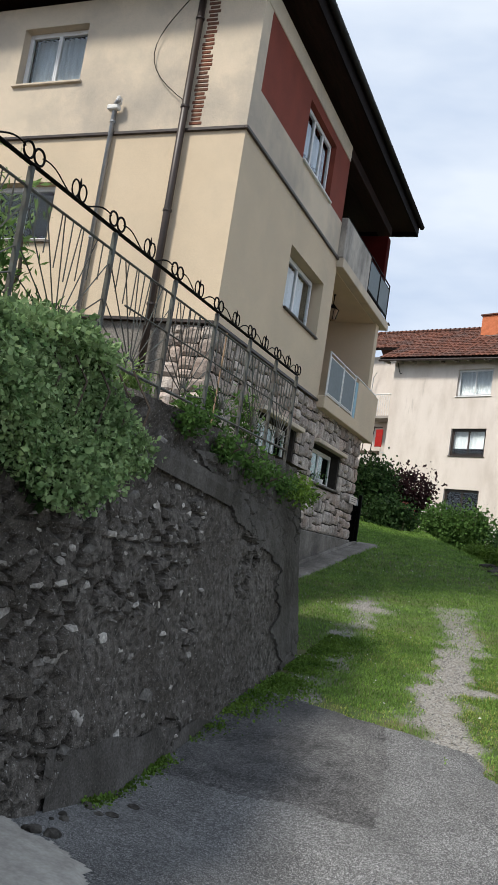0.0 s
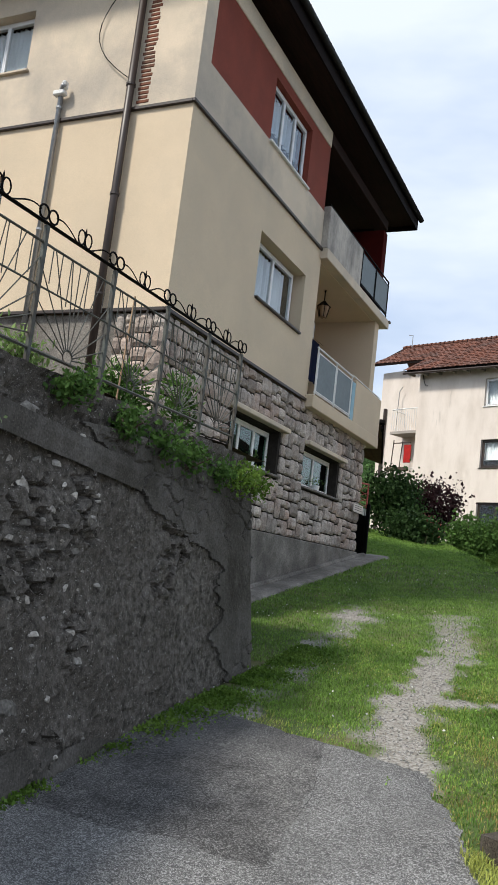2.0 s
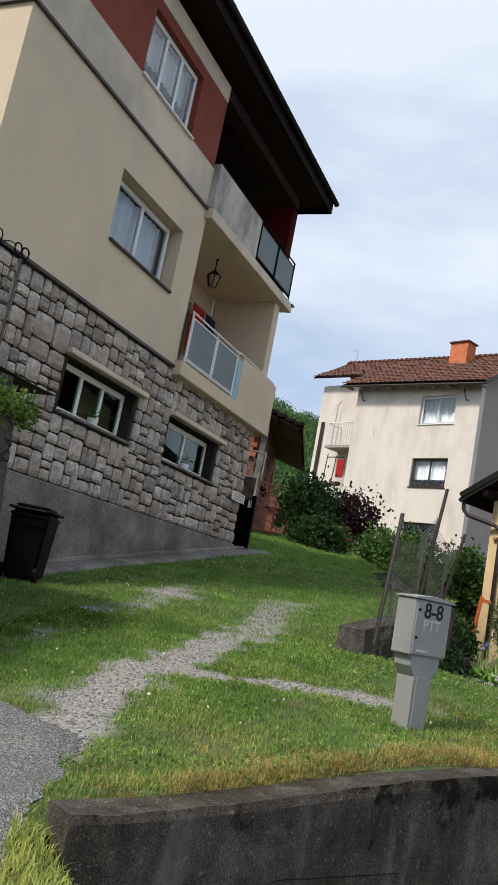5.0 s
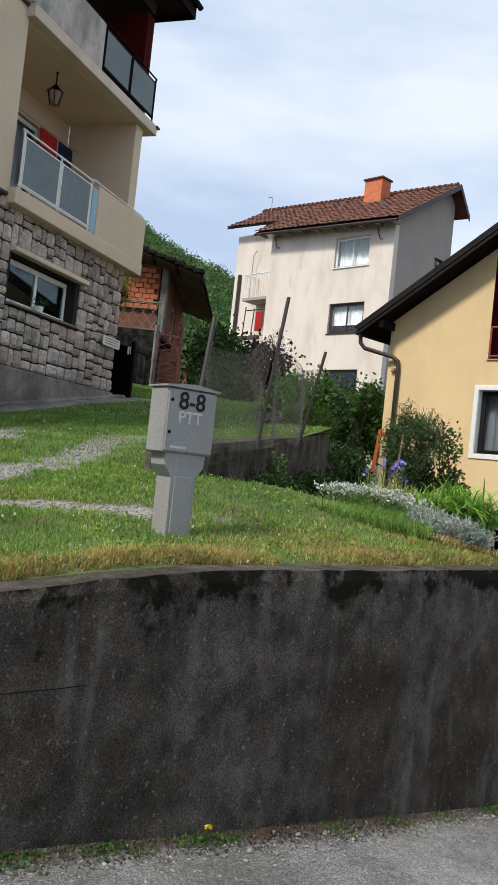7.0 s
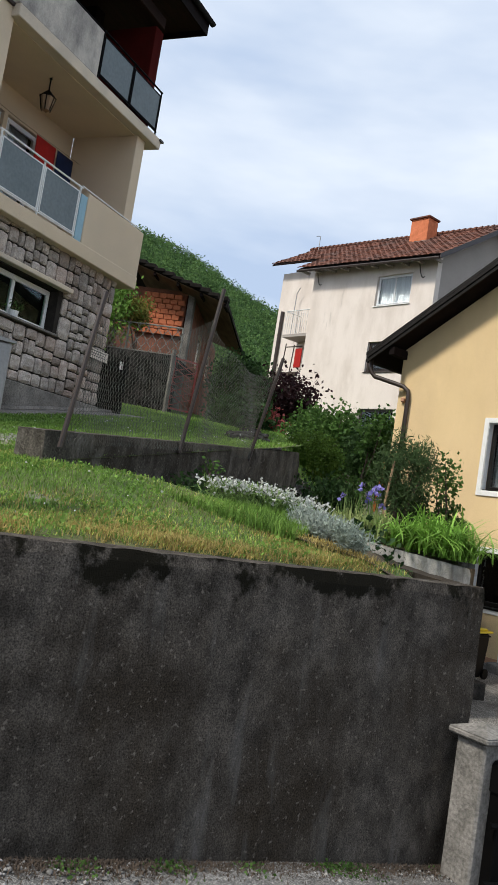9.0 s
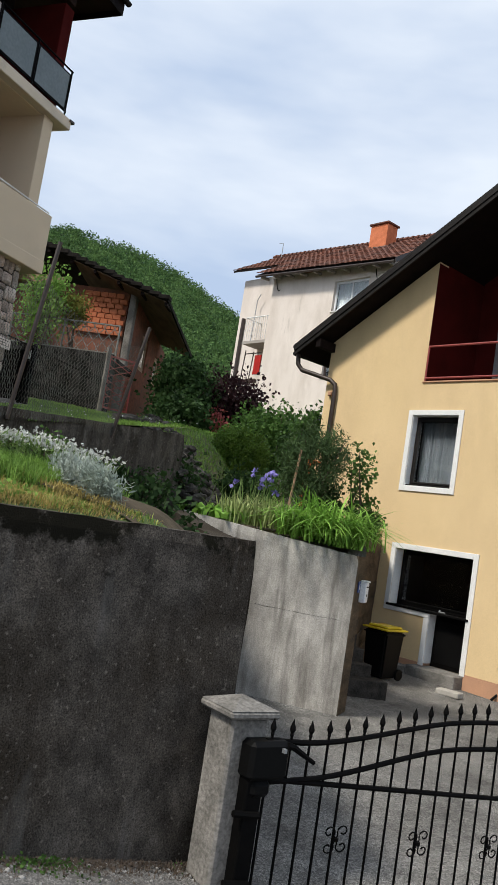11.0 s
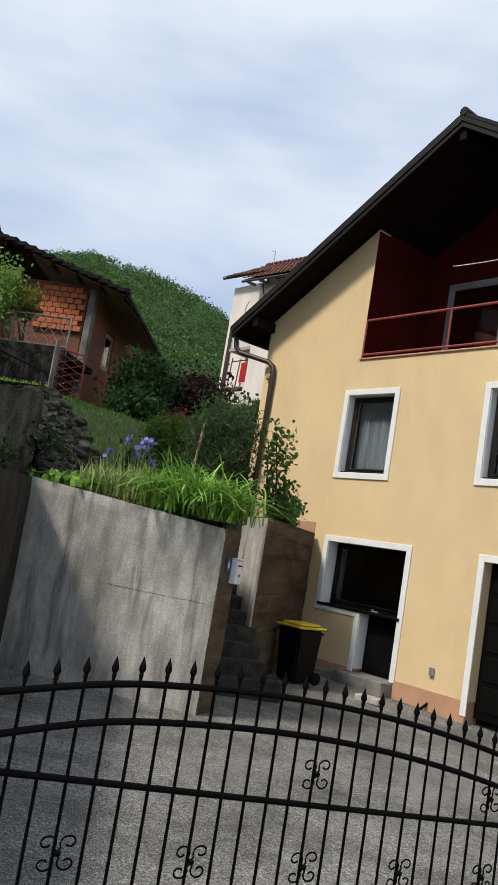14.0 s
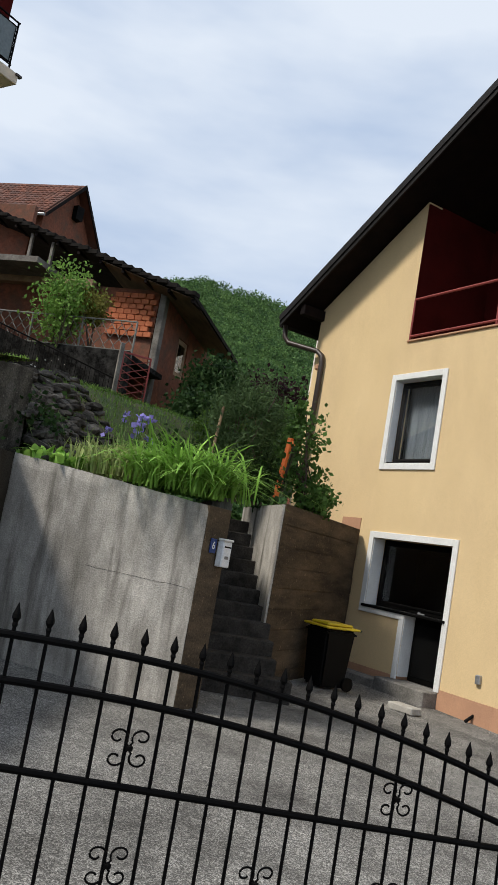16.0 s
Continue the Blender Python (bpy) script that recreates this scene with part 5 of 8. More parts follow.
part("pillar", boxes(((-0.02, -0.02, 2.5), (0.20, 0.24, 6.98)), m=MSH, bevel=0.02), M_PLINTH, shed, "cracked concrete corner pillar")
# hollow bricks of the front infill
me_b = None
for r in range(8):
    for c in range(8):
        u0 = 0.27 + c * 0.26 + (0.13 if r % 2 else 0)
        if u0 + 0.24 > 1.95 - 0.12 * (r % 3):
            continue
        if me_b is None:
            b0 = part("brick", boxes(((0, -0.05, 0), (0.24, 0.06, 0.155)), bevel=0.008), M_BRICK, shed)
            me_b = b0.data
            bo = b0
        else:
            bo = new("brick", me_b)
            bo.parent = shed
        bo.matrix_local = MSH @ pose(u0, 0.0 + random.uniform(-0.012, 0.012), 5.55 + r * 0.17, 0, 0, 0)
SLR = 0.31
fall = SU * 4.7 + Vector((0, 0, -0.72))
part("roof", prism([MSH @ Vector(v) for v in ((-1.22, -0.75, 6.66), (10.5, -0.75, 6.58 + 11.92 * SLR), (10.5, -0.75, 6.70 + 11.92 * SLR), (-1.22, -0.75, 6.78))], fall), M_SLATE, shed, "dark patched roof sheeting")
part("soffit", prism([MSH @ Vector(v) for v in ((-1.16, -0.68, 6.63), (2.0, -0.68, 6.555 + 3.36 * SLR), (2.0, -0.68, 6.585 + 3.36 * SLR), (-1.16, -0.68, 6.655))], fall * 0.97), M_SOFFIT, shed, "bare board soffit")
for k in range(1, 40):
    u = -1.56 + k * 0.31
    part("shingle", boxes(((u, -0.84 + 0.07 * random.random(), 6.66 + (u + 1.46) * SLR), (u + 0.34, -0.45, 6.76 + (u + 1.46) * SLR + 0.04 * random.random())), m=MSH, bevel=0.01), M_SLATE, shed)
for k in range(12):
    u = -1.2 + k * 0.8
    part("rafter", boxes(((u, -0.7, 6.47 + (u + 1.4) * SLR), (u + 0.09, 0.04, 6.575 + (u + 1.4) * SLR)), m=MSH), M_DARKWOOD, shed)
part("beam", boxes(((2.4, -0.3, 6.9), (9.0, 0.0, 7.15)), m=MSH), M_TANWOOD, shed)
part("porch_floor", boxes(((3.6, -1.6, 7.1), (10.0, 0.0, 7.28)), m=MSH), M_PLINTH, shed)
for u in (3.8, 4.6, 7.0):
    part("porch_post", boxes(((u, -0.62, 7.28), (u + 0.10, -0.52, 6.52 + (u + 1.4) * SLR)), m=MSH, bevel=0.01), M_PLINTH, shed)
part("loft_wall", boxes(((5.2, 0.02, 7.3), (9.0, 0.2, 9.6)), m=MSH), M_BRICKDARK, shed)
# stone terrace wall borrows the netting's black to paint in its shade
part("terrace", boxes(((-0.35, -2.4, 1.5), (11, -2.1, 4.50)), ((-0.35, -2.099, 4.3), (11, 0.0, 4.46)), m=MSH, bevel=0.02), M_NETTING, shed, "terrace wall, near-black with shade in its colour")


def wave_fence(name, label, M, u0, u1, z0, z1, y, material, n, posts):
    f = thing(name, label, "fence")
    part("top_rail", bar([M @ Vector((u0, y, z1)), M @ Vector((u1, y, z1))], 0.025, 5), material, f)
    part("bottom_rail", bar([M @ Vector((u0, y, z0)), M @ Vector((u1, y, z0))], 0.02, 5), material, f)
    for p in posts:
        part("post", bar([M @ Vector((p, y, z0 - 0.2)), M @ Vector((p, y, z1))], 0.03, 5), material, f)
    for k in range(n):
        u = u0 + (u1 - u0) * (k + 0.5) / n
        sg = 1 if k % 2 else -1
        part("bar", bar([M @ Vector((u + sg * 0.068 * math.sin(i * math.pi / 3), y, z0 + (z1 - z0) * i / 12)) for i in range(13)], 0.012, 4), material, f)
    return f


wave_fence("fence", "rusty wavy-bar iron fence on the terrace edge", MSH, -0.35, 6.5, 4.54, 5.36, -2.25, M_PALEIRON, 46, [-0.35, 1.3, 2.9, 4.6, 6.4])
# gate and dark railings beside the beige house
gate_b = thing("garden_gate", "closed black sheet-iron garden gate by the house corner", "gate", at=pose(-4.9, 19.75, 1.78, 0, 0, 0))
part("post", boxes(((-0.04, -0.04, -0.2), (0.04, 0.04, 1.25)), bevel=0.006), M_BLACKMETAL, gate_b)
part("post", boxes(((-1.14, -0.04, -0.2), (-1.06, 0.04, 1.25)), bevel=0.006), M_BLACKMETAL, gate_b)
part("leaf", boxes(((-1.05, -0.012, 0.05), (-0.05, 0.012, 1.15)), bevel=0.004), M_BLACKMETAL, gate_b)
for k in range(7):
    part("bar", bar([(-1.0 + k * 0.155, -0.025, 0.05), (-1.0 + k * 0.155, -0.025, 1.15)], 0.01, 5), M_BLACKMETAL, gate_b)
part("notice", boxes(((-0.12, -0.03, 0.98), (-0.02, -0.014, 1.14))), M_WHITE, gate_b, "small white notice")
fence_b = thing("fence", "dark iron railing stepping up the slope", "fence")
for k in range(45):
    u = -0.4 + k * 0.15
    z = 3.60 + (u + 0.35) * 0.318
    part("bar", bar([MSH @ Vector((u, -2.75, z - 0.98)), MSH @ Vector((u, -2.75, z))], 0.012, 4), M_BLACKMETAL, fence_b)
for nm, dz in (("top_rail", 0.0), ("bottom_rail", -0.9)):
    part(nm, bar([MSH @ Vector((-0.42, -2.75, 3.58 + dz)), MSH @ Vector((6.4, -2.75, 5.75 + dz))], 0.024, 5), M_BLACKMETAL, fence_b)
part("netting", prism([MSH @ Vector(v) for v in ((-0.36, -2.71, 2.62), (6.4, -2.71, 4.77), (6.4, -2.71, 5.62), (-0.36, -2.71, 3.47))], SU * 0.012), M_NETTING, fence_b, "black shade netting tied behind the bars")
gate_r = thing("garden_gate", "narrow rust-red lattice gate ajar", "gate", at=pose(-7.6, 26.5, 2.9, 0, 0, 60))
part("frame", boxes(((0, -0.02, 0), (0.04, 0.02, 1.5)), ((0.76, -0.02, 0), (0.8, 0.02, 1.5)), ((0.04, -0.02, 0), (0.76, 0.02, 0.05)), ((0.04, -0.02, 1.45), (0.76, 0.02, 1.5)), bevel=0.004), M_REDIRON, gate_r)
for k in range(6):
    part("bar", bar([(0.04, 0, 0.1 + k * 0.2), (0.76, 0, 0.4 + k * 0.2)], 0.012, 4), M_REDIRON, gate_r)
    part("bar", bar([(0.76, 0, 0.1 + k * 0.2), (0.04, 0, 0.4 + k * 0.2)], 0.012, 4), M_REDIRON, gate_r)
part("post", boxes(((-0.12, -0.05, -0.3), (-0.01, 0.05, 1.7)), bevel=0.01), M_PLINTH, gate_r)

# ---- brick house behind ----
house_b = thing("house", "unplastered red brick house with orange tiled roof", "house")
BA = Vector((-31.7, 46.0, 0))


def bp3(u, w, z):
    return BA + SD * u + SU * w + Vector((0, 0, z))


part("wall", prism([bp3(0.5, -3, 2), bp3(0.5, 3, 2), bp3(0.5, 3, 18.0), bp3(0.5, 0, 20.95), bp3(0.5, -3, 18.0)], SD * 0.3), M_BRICKDARK, house_b)
part("wall", prism([bp3(0.801, -3, 2), bp3(18, -3, 2), bp3(18, -3, 18.0), bp3(0.801, -3, 18.0)], SU * 0.3), M_BRICKDARK, house_b)
for sg in (-1, 1):
    part("roof", prism([bp3(-0.1, 0, 21.05), bp3(-0.1, sg * 3.7, 17.5), bp3(18, sg * 3.7, 17.5), bp3(18, 0, 21.05)], (0, 0, 0.12)), M_ROOFTILE, house_b)
    part("bargeboard", prism([bp3(-0.12, 0, 20.9), bp3(-0.12, sg * 3.7, 17.35), bp3(-0.12, sg * 3.7, 17.62), bp3(-0.12, 0, 21.2)], -SD * 0.06), M_DARKWOOD, house_b)
tiled(house_b, bp3(18, -3.75, 17.62), -SD, SU * 3.7 + Vector((0, 0, 3.55)), 18.1, 5.1, M_ROOFTILE, 0.36, 0.40)
part("gutter", bar([bp3(-0.1, -3.8, 17.45), bp3(18, -3.8, 17.45)], 0.09, 6), M_ZINC, house_b)
# solid near-black box stands in for the dark inside the opening
part("attic_opening", boxes(((-0.45, -0.5, 18.9), (0.45, 0.5, 19.8)), m=Matrix.Translation(bp3(0.3, 0.3, 0)) @ pose(0, 0, 0) @ Matrix.Diagonal((0.6, 0.6, 1, 1))), M_DARK, house_b)

# ---- old rubble wall beside the drive ----
RNG = np.random.default_rng(7)


def quick(name, V, F, material, parent=None, smooth=False):
    """A mesh from arrays: V (n, 3), F (m, 3 or 4)."""
    me = bpy.data.meshes.new(name)
    V, F = np.asarray(V, np.float32), np.asarray(F, np.int32)
    k = F.shape[1]
    me.vertices.add(len(V))
    me.vertices.foreach_set("co", V.ravel())
    me.loops.add(F.size)
    me.loops.foreach_set("vertex_index", F.ravel())
    me.polygons.add(len(F))
    me.polygons.foreach_set("loop_start", np.arange(0, F.size, k, dtype=np.int32))
    me.update(calc_edges=True)
    me.materials.append(material)
    if smooth:
        me.polygons.foreach_set("use_smooth", [True] * len(me.polygons))
    ob = new(name, me)
    if parent:
        ob.parent = parent
    return ob


def rw_face(y, z):
    return -2.70 - 0.13 * (z + 0.3)


def rw_top(y):
    return 2.20 + 0.03 * math.sin(y * 2.0)


def rw_bump(y, z):
    """Stones that show through the failing render: cells with sunken joints, more at the upper, older end."""
    wx = 0.22 * noise.noise(Vector((y * 5, z * 5, 8))) + 0.10 * noise.noise(Vector((y * 13, z * 13, 1)))
    d, p = noise.voronoi(Vector((0.3, y * 4.4 + wx, z * 6.6 + wx)))
    cell = min(1.0, (d[1] - d[0]) * 9.0)
    lift = math.sin(p[0].y * 91.7 + p[0].z * 37.3)
    show = smoothstep(-0.10, 0.30, noise.noise(Vector((y * 1.1, z * 1.3, 4))) + 0.5 * noise.noise(Vector((y * 3.1, z * 3.3, 9))) + 0.22 * (5.6 - y) / 2 + 0.28 * (z - 0.9))
    return show * (0.085 * (cell - 0.7) + 0.026 * lift * cell) + 0.03 * noise.fractal(Vector((y * 2.2, z * 2.2, 5)), 1.0, 2.0, 5) + 0.016 * noise.noise(Vector((y * 14, z * 14, 2))) + 0.012 * noise.noise(Vector((y * 29, z * 31, 2)))


def rw_grid(name, y0, y1, ny, z0f, z1f, nz, off, material, keep=None):
    verts, faces, idx = [], [], {}
    for i in range(ny + 1):
        y = y0 + (y1 - y0) * i / ny
        for k in range(nz + 1):
            z = z0f(y) + (z1f(y) - z0f(y)) * k / nz
            idx[i, k] = len(verts)
            verts.append((rw_face(y, z) + rw_bump(y, z) * (1 if off == 0 else 0.35) + off, y, z))
    for i in range(ny):
        for k in range(nz):
            a = verts[idx[i, k]]
            if keep is None or keep(a[1], a[2]):
                faces.append((idx[i, k], idx[i + 1, k], idx[i + 1, k + 1], idx[i, k + 1]))
    return raw(name, verts, faces, material, smooth=False)


def crack_y(z):
    base = 8.40 - 2.4 * max(0.0, z - 1.23) + 0.06 * (1.23 - min(z, 1.23))
    return base + 0.30 * noise.noise(Vector((z * 2.6, 0, 0))) + 0.16 * noise.noise(Vector((z * 7, 0, 3))) + 0.08 * noise.noise(Vector((z * 19, 0, 3)))


wall_left = rw_grid("wall_5", 1.0, 9.12, 330, lambda y: -0.9, rw_top, 120, 0.0, M_RENDERDARK)
struct(wall_left, "old rubble stone retaining wall with failing cement render", "retaining wall")
coat = rw_grid("trim", 6.0, 9.13, 210, lambda y: -0.4, rw_top, 170, 0.035, M_RENDERSMOOTH, lambda y, z: y + 0.05 * noise.noise(Vector((y * 16, z * 16, 6))) > crack_y(z))
sol = coat.modifiers.new("thick", "SOLIDIFY")
sol.thickness, sol.offset = 0.05, -1
struct(coat, "smooth dark cement coat with a broken edge", "render coat")
foot = rw_grid("trim", 4.3, 7.4, 60, lambda y: -0.8, lambda y: 0.10 - 0.06 * (y - 4.3) + 0.02 * math.sin(y * 9), 12, 0.03, M_RENDERSMOOTH)
struct(foot, "dark cement footing band along the wall", "footing")
wall_left_back = raw("wall_6", [(-3.05, 9.12, -1), (-2.63, 9.12, -1), (-2.99, 9.12, 2.2), (-3.4, 9.12, 2.2), (-4.9, 9.75, -1), (-4.9, 9.75, 2.2)], [(1, 4, 5, 2), (0, 1, 2, 3)], M_RENDERSMOOTH)
struct(wall_left_back, "cement rendered return of the retaining wall", "retaining wall")
cap_left = ribbon("wall_7", [(-3.06, -1.0), (-3.06, 9.1)], lambda x, y: 2.47 - 0.03 * max(0, y - 7.5), lambda x, y: 2.05, 0.22, M_RENDERDARK, 300, 8, 0.06, 9.0)
struct(cap_left, "crumbling cement kerb on top of the wall", "kerb")
soil_left = sheet("ground", lin(-15, -3.2, 24), lin(-2, 9.96, 40), lambda x, y: 2.50 + 0.05 * noise.noise(Vector((x, y, 0))), M_SOIL)
struct(soil_left, "planted soil terrace in front of the house", "garden bed")
lip = ribbon("trim", [(-2.93, 4.9), (-2.93, 7.0)], lambda x, y: 2.20 - 0.10 * (y - 4.9), lambda x, y: 2.00 - 0.10 * (y - 4.9), 0.15, M_RENDERSMOOTH, 30, 3, 0.02, 5.0)
struct(lip, "sloping cement patch along the wall top", "render coat")


def blob(seed, flat=0.45, sub=1):
    bm = bmesh.new()
    bmesh.ops.create_icosphere(bm, subdivisions=sub, radius=0.5)
    for v in bm.verts:
        k = 1 + 0.28 * noise.noise(v.co * 2.3 + Vector((seed * 7.1, seed, 0)))
        v.co = Vector((v.co.x * k * flat, v.co.y * k, v.co.z * k))
        for a in (1, 2):
            v.co[a] = max(-0.42, min(0.42, v.co[a]))
    me = bpy.data.meshes.new("stone")
    bm.to_mesh(me)
    bm.free()
    return me


rubble_meshes = [blob(i) for i in range(9)]
for me in rubble_meshes:
    me.materials.append(M_RUBBLE)
random.seed(11)
placed = []
tries = 0
while len(placed) < 290 and tries < 15000:
    tries += 1
    y = random.uniform(2.6, 7.9)
    z = random.uniform(-0.1, 2.1)
    s = random.choice((0.05, 0.06, 0.08, 0.10, 0.14, 0.18, 0.24, 0.30)) * random.uniform(0.85, 1.15)
    if y > crack_y(z) - 0.15 or (z < 0.9 and random.random() < 0.6) or y > 6.5 or (y > 5.9 and s > 0.11):
        continue
    if any(abs(y - a) < (s + c) * 0.52 and abs(z - b) < (s + c) * 0.36 for a, b, c in placed):
        continue
    placed.append((y, z, s))
    ob = new("stone", random.choice(rubble_meshes))
    ob.parent = wall_left
    ob.matrix_local = pose(rw_face(y, z) + rw_bump(y, z) - 0.025 - 0.015 * random.random(), y, z, random.uniform(-25, 25), 0, random.uniform(-12, 12)) @ Matrix.Diagonal((0.22, s * random.uniform(1.0, 1.5), s * random.uniform(0.5, 0.9), 1))

# ---- iron fence on the wall ----
FX = -3.17
fence_a = thing("fence", "grey-green wrought iron fence with sunburst panels and rings", "fence")
posts = [1.84, 2.79, 3.74, 4.72, 5.69, 6.55, 7.40, 8.20, 8.93]
T, Bz = 3.50, 2.60
part("handrail", boxes(((FX - 0.018, posts[0], T - 0.006), (FX + 0.018, posts[-1], T + 0.010)), bevel=0.005), M_BLACKMETAL, fence_a, "flat black handrail")
part("top_rail", bar([(FX, posts[0], T - 0.14), (FX, posts[-1], T - 0.14)], 0.010, 5), M_GREYIRON, fence_a)
part("mid_rail", bar([(FX, 5.0, 3.05), (FX, posts[-1], 3.05)], 0.008, 5), M_GREYIRON, fence_a)
part("bottom_rail", bar([(FX, posts[0], Bz), (FX, posts[-1], Bz)], 0.014, 5), M_GREYIRON, fence_a)


def ring(c, r, wire=0.008, n=14):
    return bar([(FX, c[0] + r * math.cos(2 * math.pi * i / n), c[1] + r * math.sin(2 * math.pi * i / n)) for i in range(n)], wire, 5, closed=True)


for p in posts:
    part("post", boxes(((FX - 0.017, p - 0.017, 2.38), (FX + 0.017, p + 0.017, T - 0.012)), bevel=0.004), M_GREYIRON, fence_a)
    part("ring", ring((p - 0.052, T + 0.07), 0.050), M_BLACKMETAL, fence_a)
    part("ring", ring((p + 0.052, T + 0.07), 0.050), M_BLACKMETAL, fence_a)
for a, b in zip(posts, posts[1:]):
    c = (a + b) / 2
    w = b - a
    for sg, q0 in ((1, a + 0.085), (-1, b - 0.085)):
        part("scroll", bar([(FX, q0 + sg * 0.30 * w * i / 7, T + 0.012 + 0.075 * math.sin(math.pi * (0.35 + 0.65 * i / 7)) ** 1.2) for i in range(8)], 0.006, 4), M_BLACKMETAL, fence_a)
    for sg in (-1, 1):
        part("ring", bar([(FX, c + sg * 0.042 + 0.040 * math.cos(2 * math.pi * i / 14), T + 0.068 + 0.056 * math.sin(2 * math.pi * i / 14)) for i in range(14)], 0.0065, 5, closed=True), M_BLACKMETAL, fence_a)
    part("finial", bar([(FX, c, T + 0.01), (FX, c, T + 0.10), (FX, c, T + 0.12), (FX, c, T + 0.155)], [0.005, 0.005, 0.009, 0.002], 6), M_BLACKMETAL, fence_a)
    for k in range(11):
        ang = math.pi * (k + 0.6) / 12.2
        ex, ez = math.cos(ang), math.sin(ang)
        reach = min((w / 2 - 0.02) / max(abs(ex), 1e-3), (T - 0.14 - Bz - 0.04) / max(ez, 1e-3))
        part("rod", bar([(FX, c + 0.06 * ex, Bz + 0.03 + 0.06 * ez), (FX, c + reach * ex, Bz + 0.03 + reach * ez)], 0.0055, 4), M_GREYIRON, fence_a)
    part("hub", ring((c, Bz + 0.05), 0.055, 0.006, 10), M_GREYIRON, fence_a)
    for k in (-3, -2, -1, 0, 1, 2, 3):
        part("rod", bar([(FX, c + k * w / 8, T - 0.14), (FX, c + k * w / 8, T - 0.40 - 0.05 * (3 - abs(k)))], 0.0055, 4), M_GREYIRON, fence_a)
part("rod", bar([(FX - 0.03, 6.85, 2.5), (FX - 0.06, 6.95, 3.42)], 0.008, 5), M_TANWOOD, fence_a, "yellow cane")


# ---- plants ----
def leaf_cloud(name, P, size, material, parent=None, up=0.25, aspect=0.34, droop=0.0):
    """Many small leaf blades at the points P."""
    P = np.asarray(P, float)
    n = len(P)
    s = size * RNG.uniform(0.6, 1.3, (n, 1))
    d = RNG.normal(size=(n, 3))
    d[:, 2] += up
    d /= np.linalg.norm(d, axis=1, keepdims=True)
    d[:, 2] -= droop
    r = RNG.normal(size=(n, 3))
    u = np.cross(d, r)
    u /= np.linalg.norm(u, axis=1, keepdims=True) + 1e-6
    w = np.cross(d, u)
    u *= s * aspect
    V = np.empty((n, 4, 3))
    V[:, 0] = P
    V[:, 1] = P + d * s * 0.5 + u + w * s * 0.06
    V[:, 2] = P + d * s
    V[:, 3] = P + d * s * 0.5 - u + w * s * 0.06
    F = np.arange(4 * n).reshape(n, 4)
    return quick(name, V.reshape(-1, 3), F, material, parent)


def clumped(c, rad, clumps, per, spread=0.25, squash=1.0):
    """Points in clumps near the surface of an ellipsoid, with gaps between."""
    c, rad = np.array(c, float), np.array(rad, float)
    d = RNG.normal(size=(clumps, 3))
    d /= np.linalg.norm(d, axis=1, keepdims=True)
    cc = c + d * rad * RNG.uniform(0.45, 1.0, (clumps, 1))
    p = np.repeat(cc, per, 0) + RNG.normal(size=(clumps * per, 3)) * rad.mean() * spread
    return p


def shrub(name, label, base, c, rad, clumps, per, size, material, stems=5, category="shrub", spread=0.22, up=0.25, aspect=0.34):
    t = thing(name, label, category)
    base, cv = Vector(base), Vector(c)
    for k in range(stems):
        tip = cv + Vector((random.gauss(0, rad[0] * 0.45), random.gauss(0, rad[1] * 0.45), rad[2] * random.uniform(0.1, 0.8)))
        mid = base.lerp(tip, 0.5) + Vector((random.gauss(0, 0.08), random.gauss(0, 0.08), 0))
        r0 = 0.012 + 0.03 * (tip - base).length / 3
        part("stem", tube(bmesh.new(), [base + Vector((random.gauss(0, 0.05), random.gauss(0, 0.05), -0.1)), mid, tip], [r0, r0 * 0.6, r0 * 0.2], 5), M_BARK, t)
    leaf_cloud("crown", clumped(c, rad, clumps, per, spread), size, material, t, up, aspect)
    return t


def strap_clump(name, label, at, n, length, material, width=0.018, lean=0.7, spread=0.18, category="plant"):
    """A tuft of long arching leaves."""
    at = np.array(at, float)
    V, F = [], []
    for k in range(n):
        a = RNG.uniform(0, 2 * math.pi)
        d = np.array((math.cos(a), math.sin(a), 0))
        p = np.array((-d[1], d[0], 0)) * width * RNG.uniform(0.7, 1.2)
        b = at + np.append(RNG.normal(size=2) * spread, 0)
        ln = length * RNG.uniform(0.6, 1.1)
        le = lean * RNG.uniform(0.25, 1.2)
        i0 = len(V)
        for q, wd in ((0, 0.8), (0.35, 1.0), (0.65, 0.9), (0.88, 0.55), (1.0, 0.05)):
            pos = b + d * ln * le * q * q + np.array((0, 0, ln * (q - 0.62 * le * q ** 2.6)))
            V += [pos - p * wd, pos + p * wd]
        for j in range(4):
            F.append((i0 + 2 * j, i0 + 2 * j + 1, i0 + 2 * j + 3, i0 + 2 * j + 2))
    ob = quick(name, V, F, material)
    return tagged(ob, label, category)


# ivy over the wall
n = 26000
yy = RNG.uniform(1.2, 5.0, n)
edge = 1.62 + 0.12 * np.sin(yy * 4.2) + 0.3 * np.maximum(0, yy - 4.5) ** 1.2
zz = edge + (2.56 - edge) * RNG.uniform(0, 1, n) ** 0.85
keep = zz < 2.58 - 1.1 * np.maximum(0, yy - 4.45)
yy, zz = yy[keep], zz[keep]
bulge = 0.11 + 0.11 * np.sin(yy * 3.1 + 1) * np.sin(zz * 5) + 0.10 * np.sin((zz - 1.5) / 1.1 * math.pi)
xx = -2.70 - 0.13 * (zz + 0.3) + bulge + RNG.normal(size=len(yy)) * 0.05
ivy = thing("ivy", "pale variegated ivy hanging over the retaining wall", "ivy")
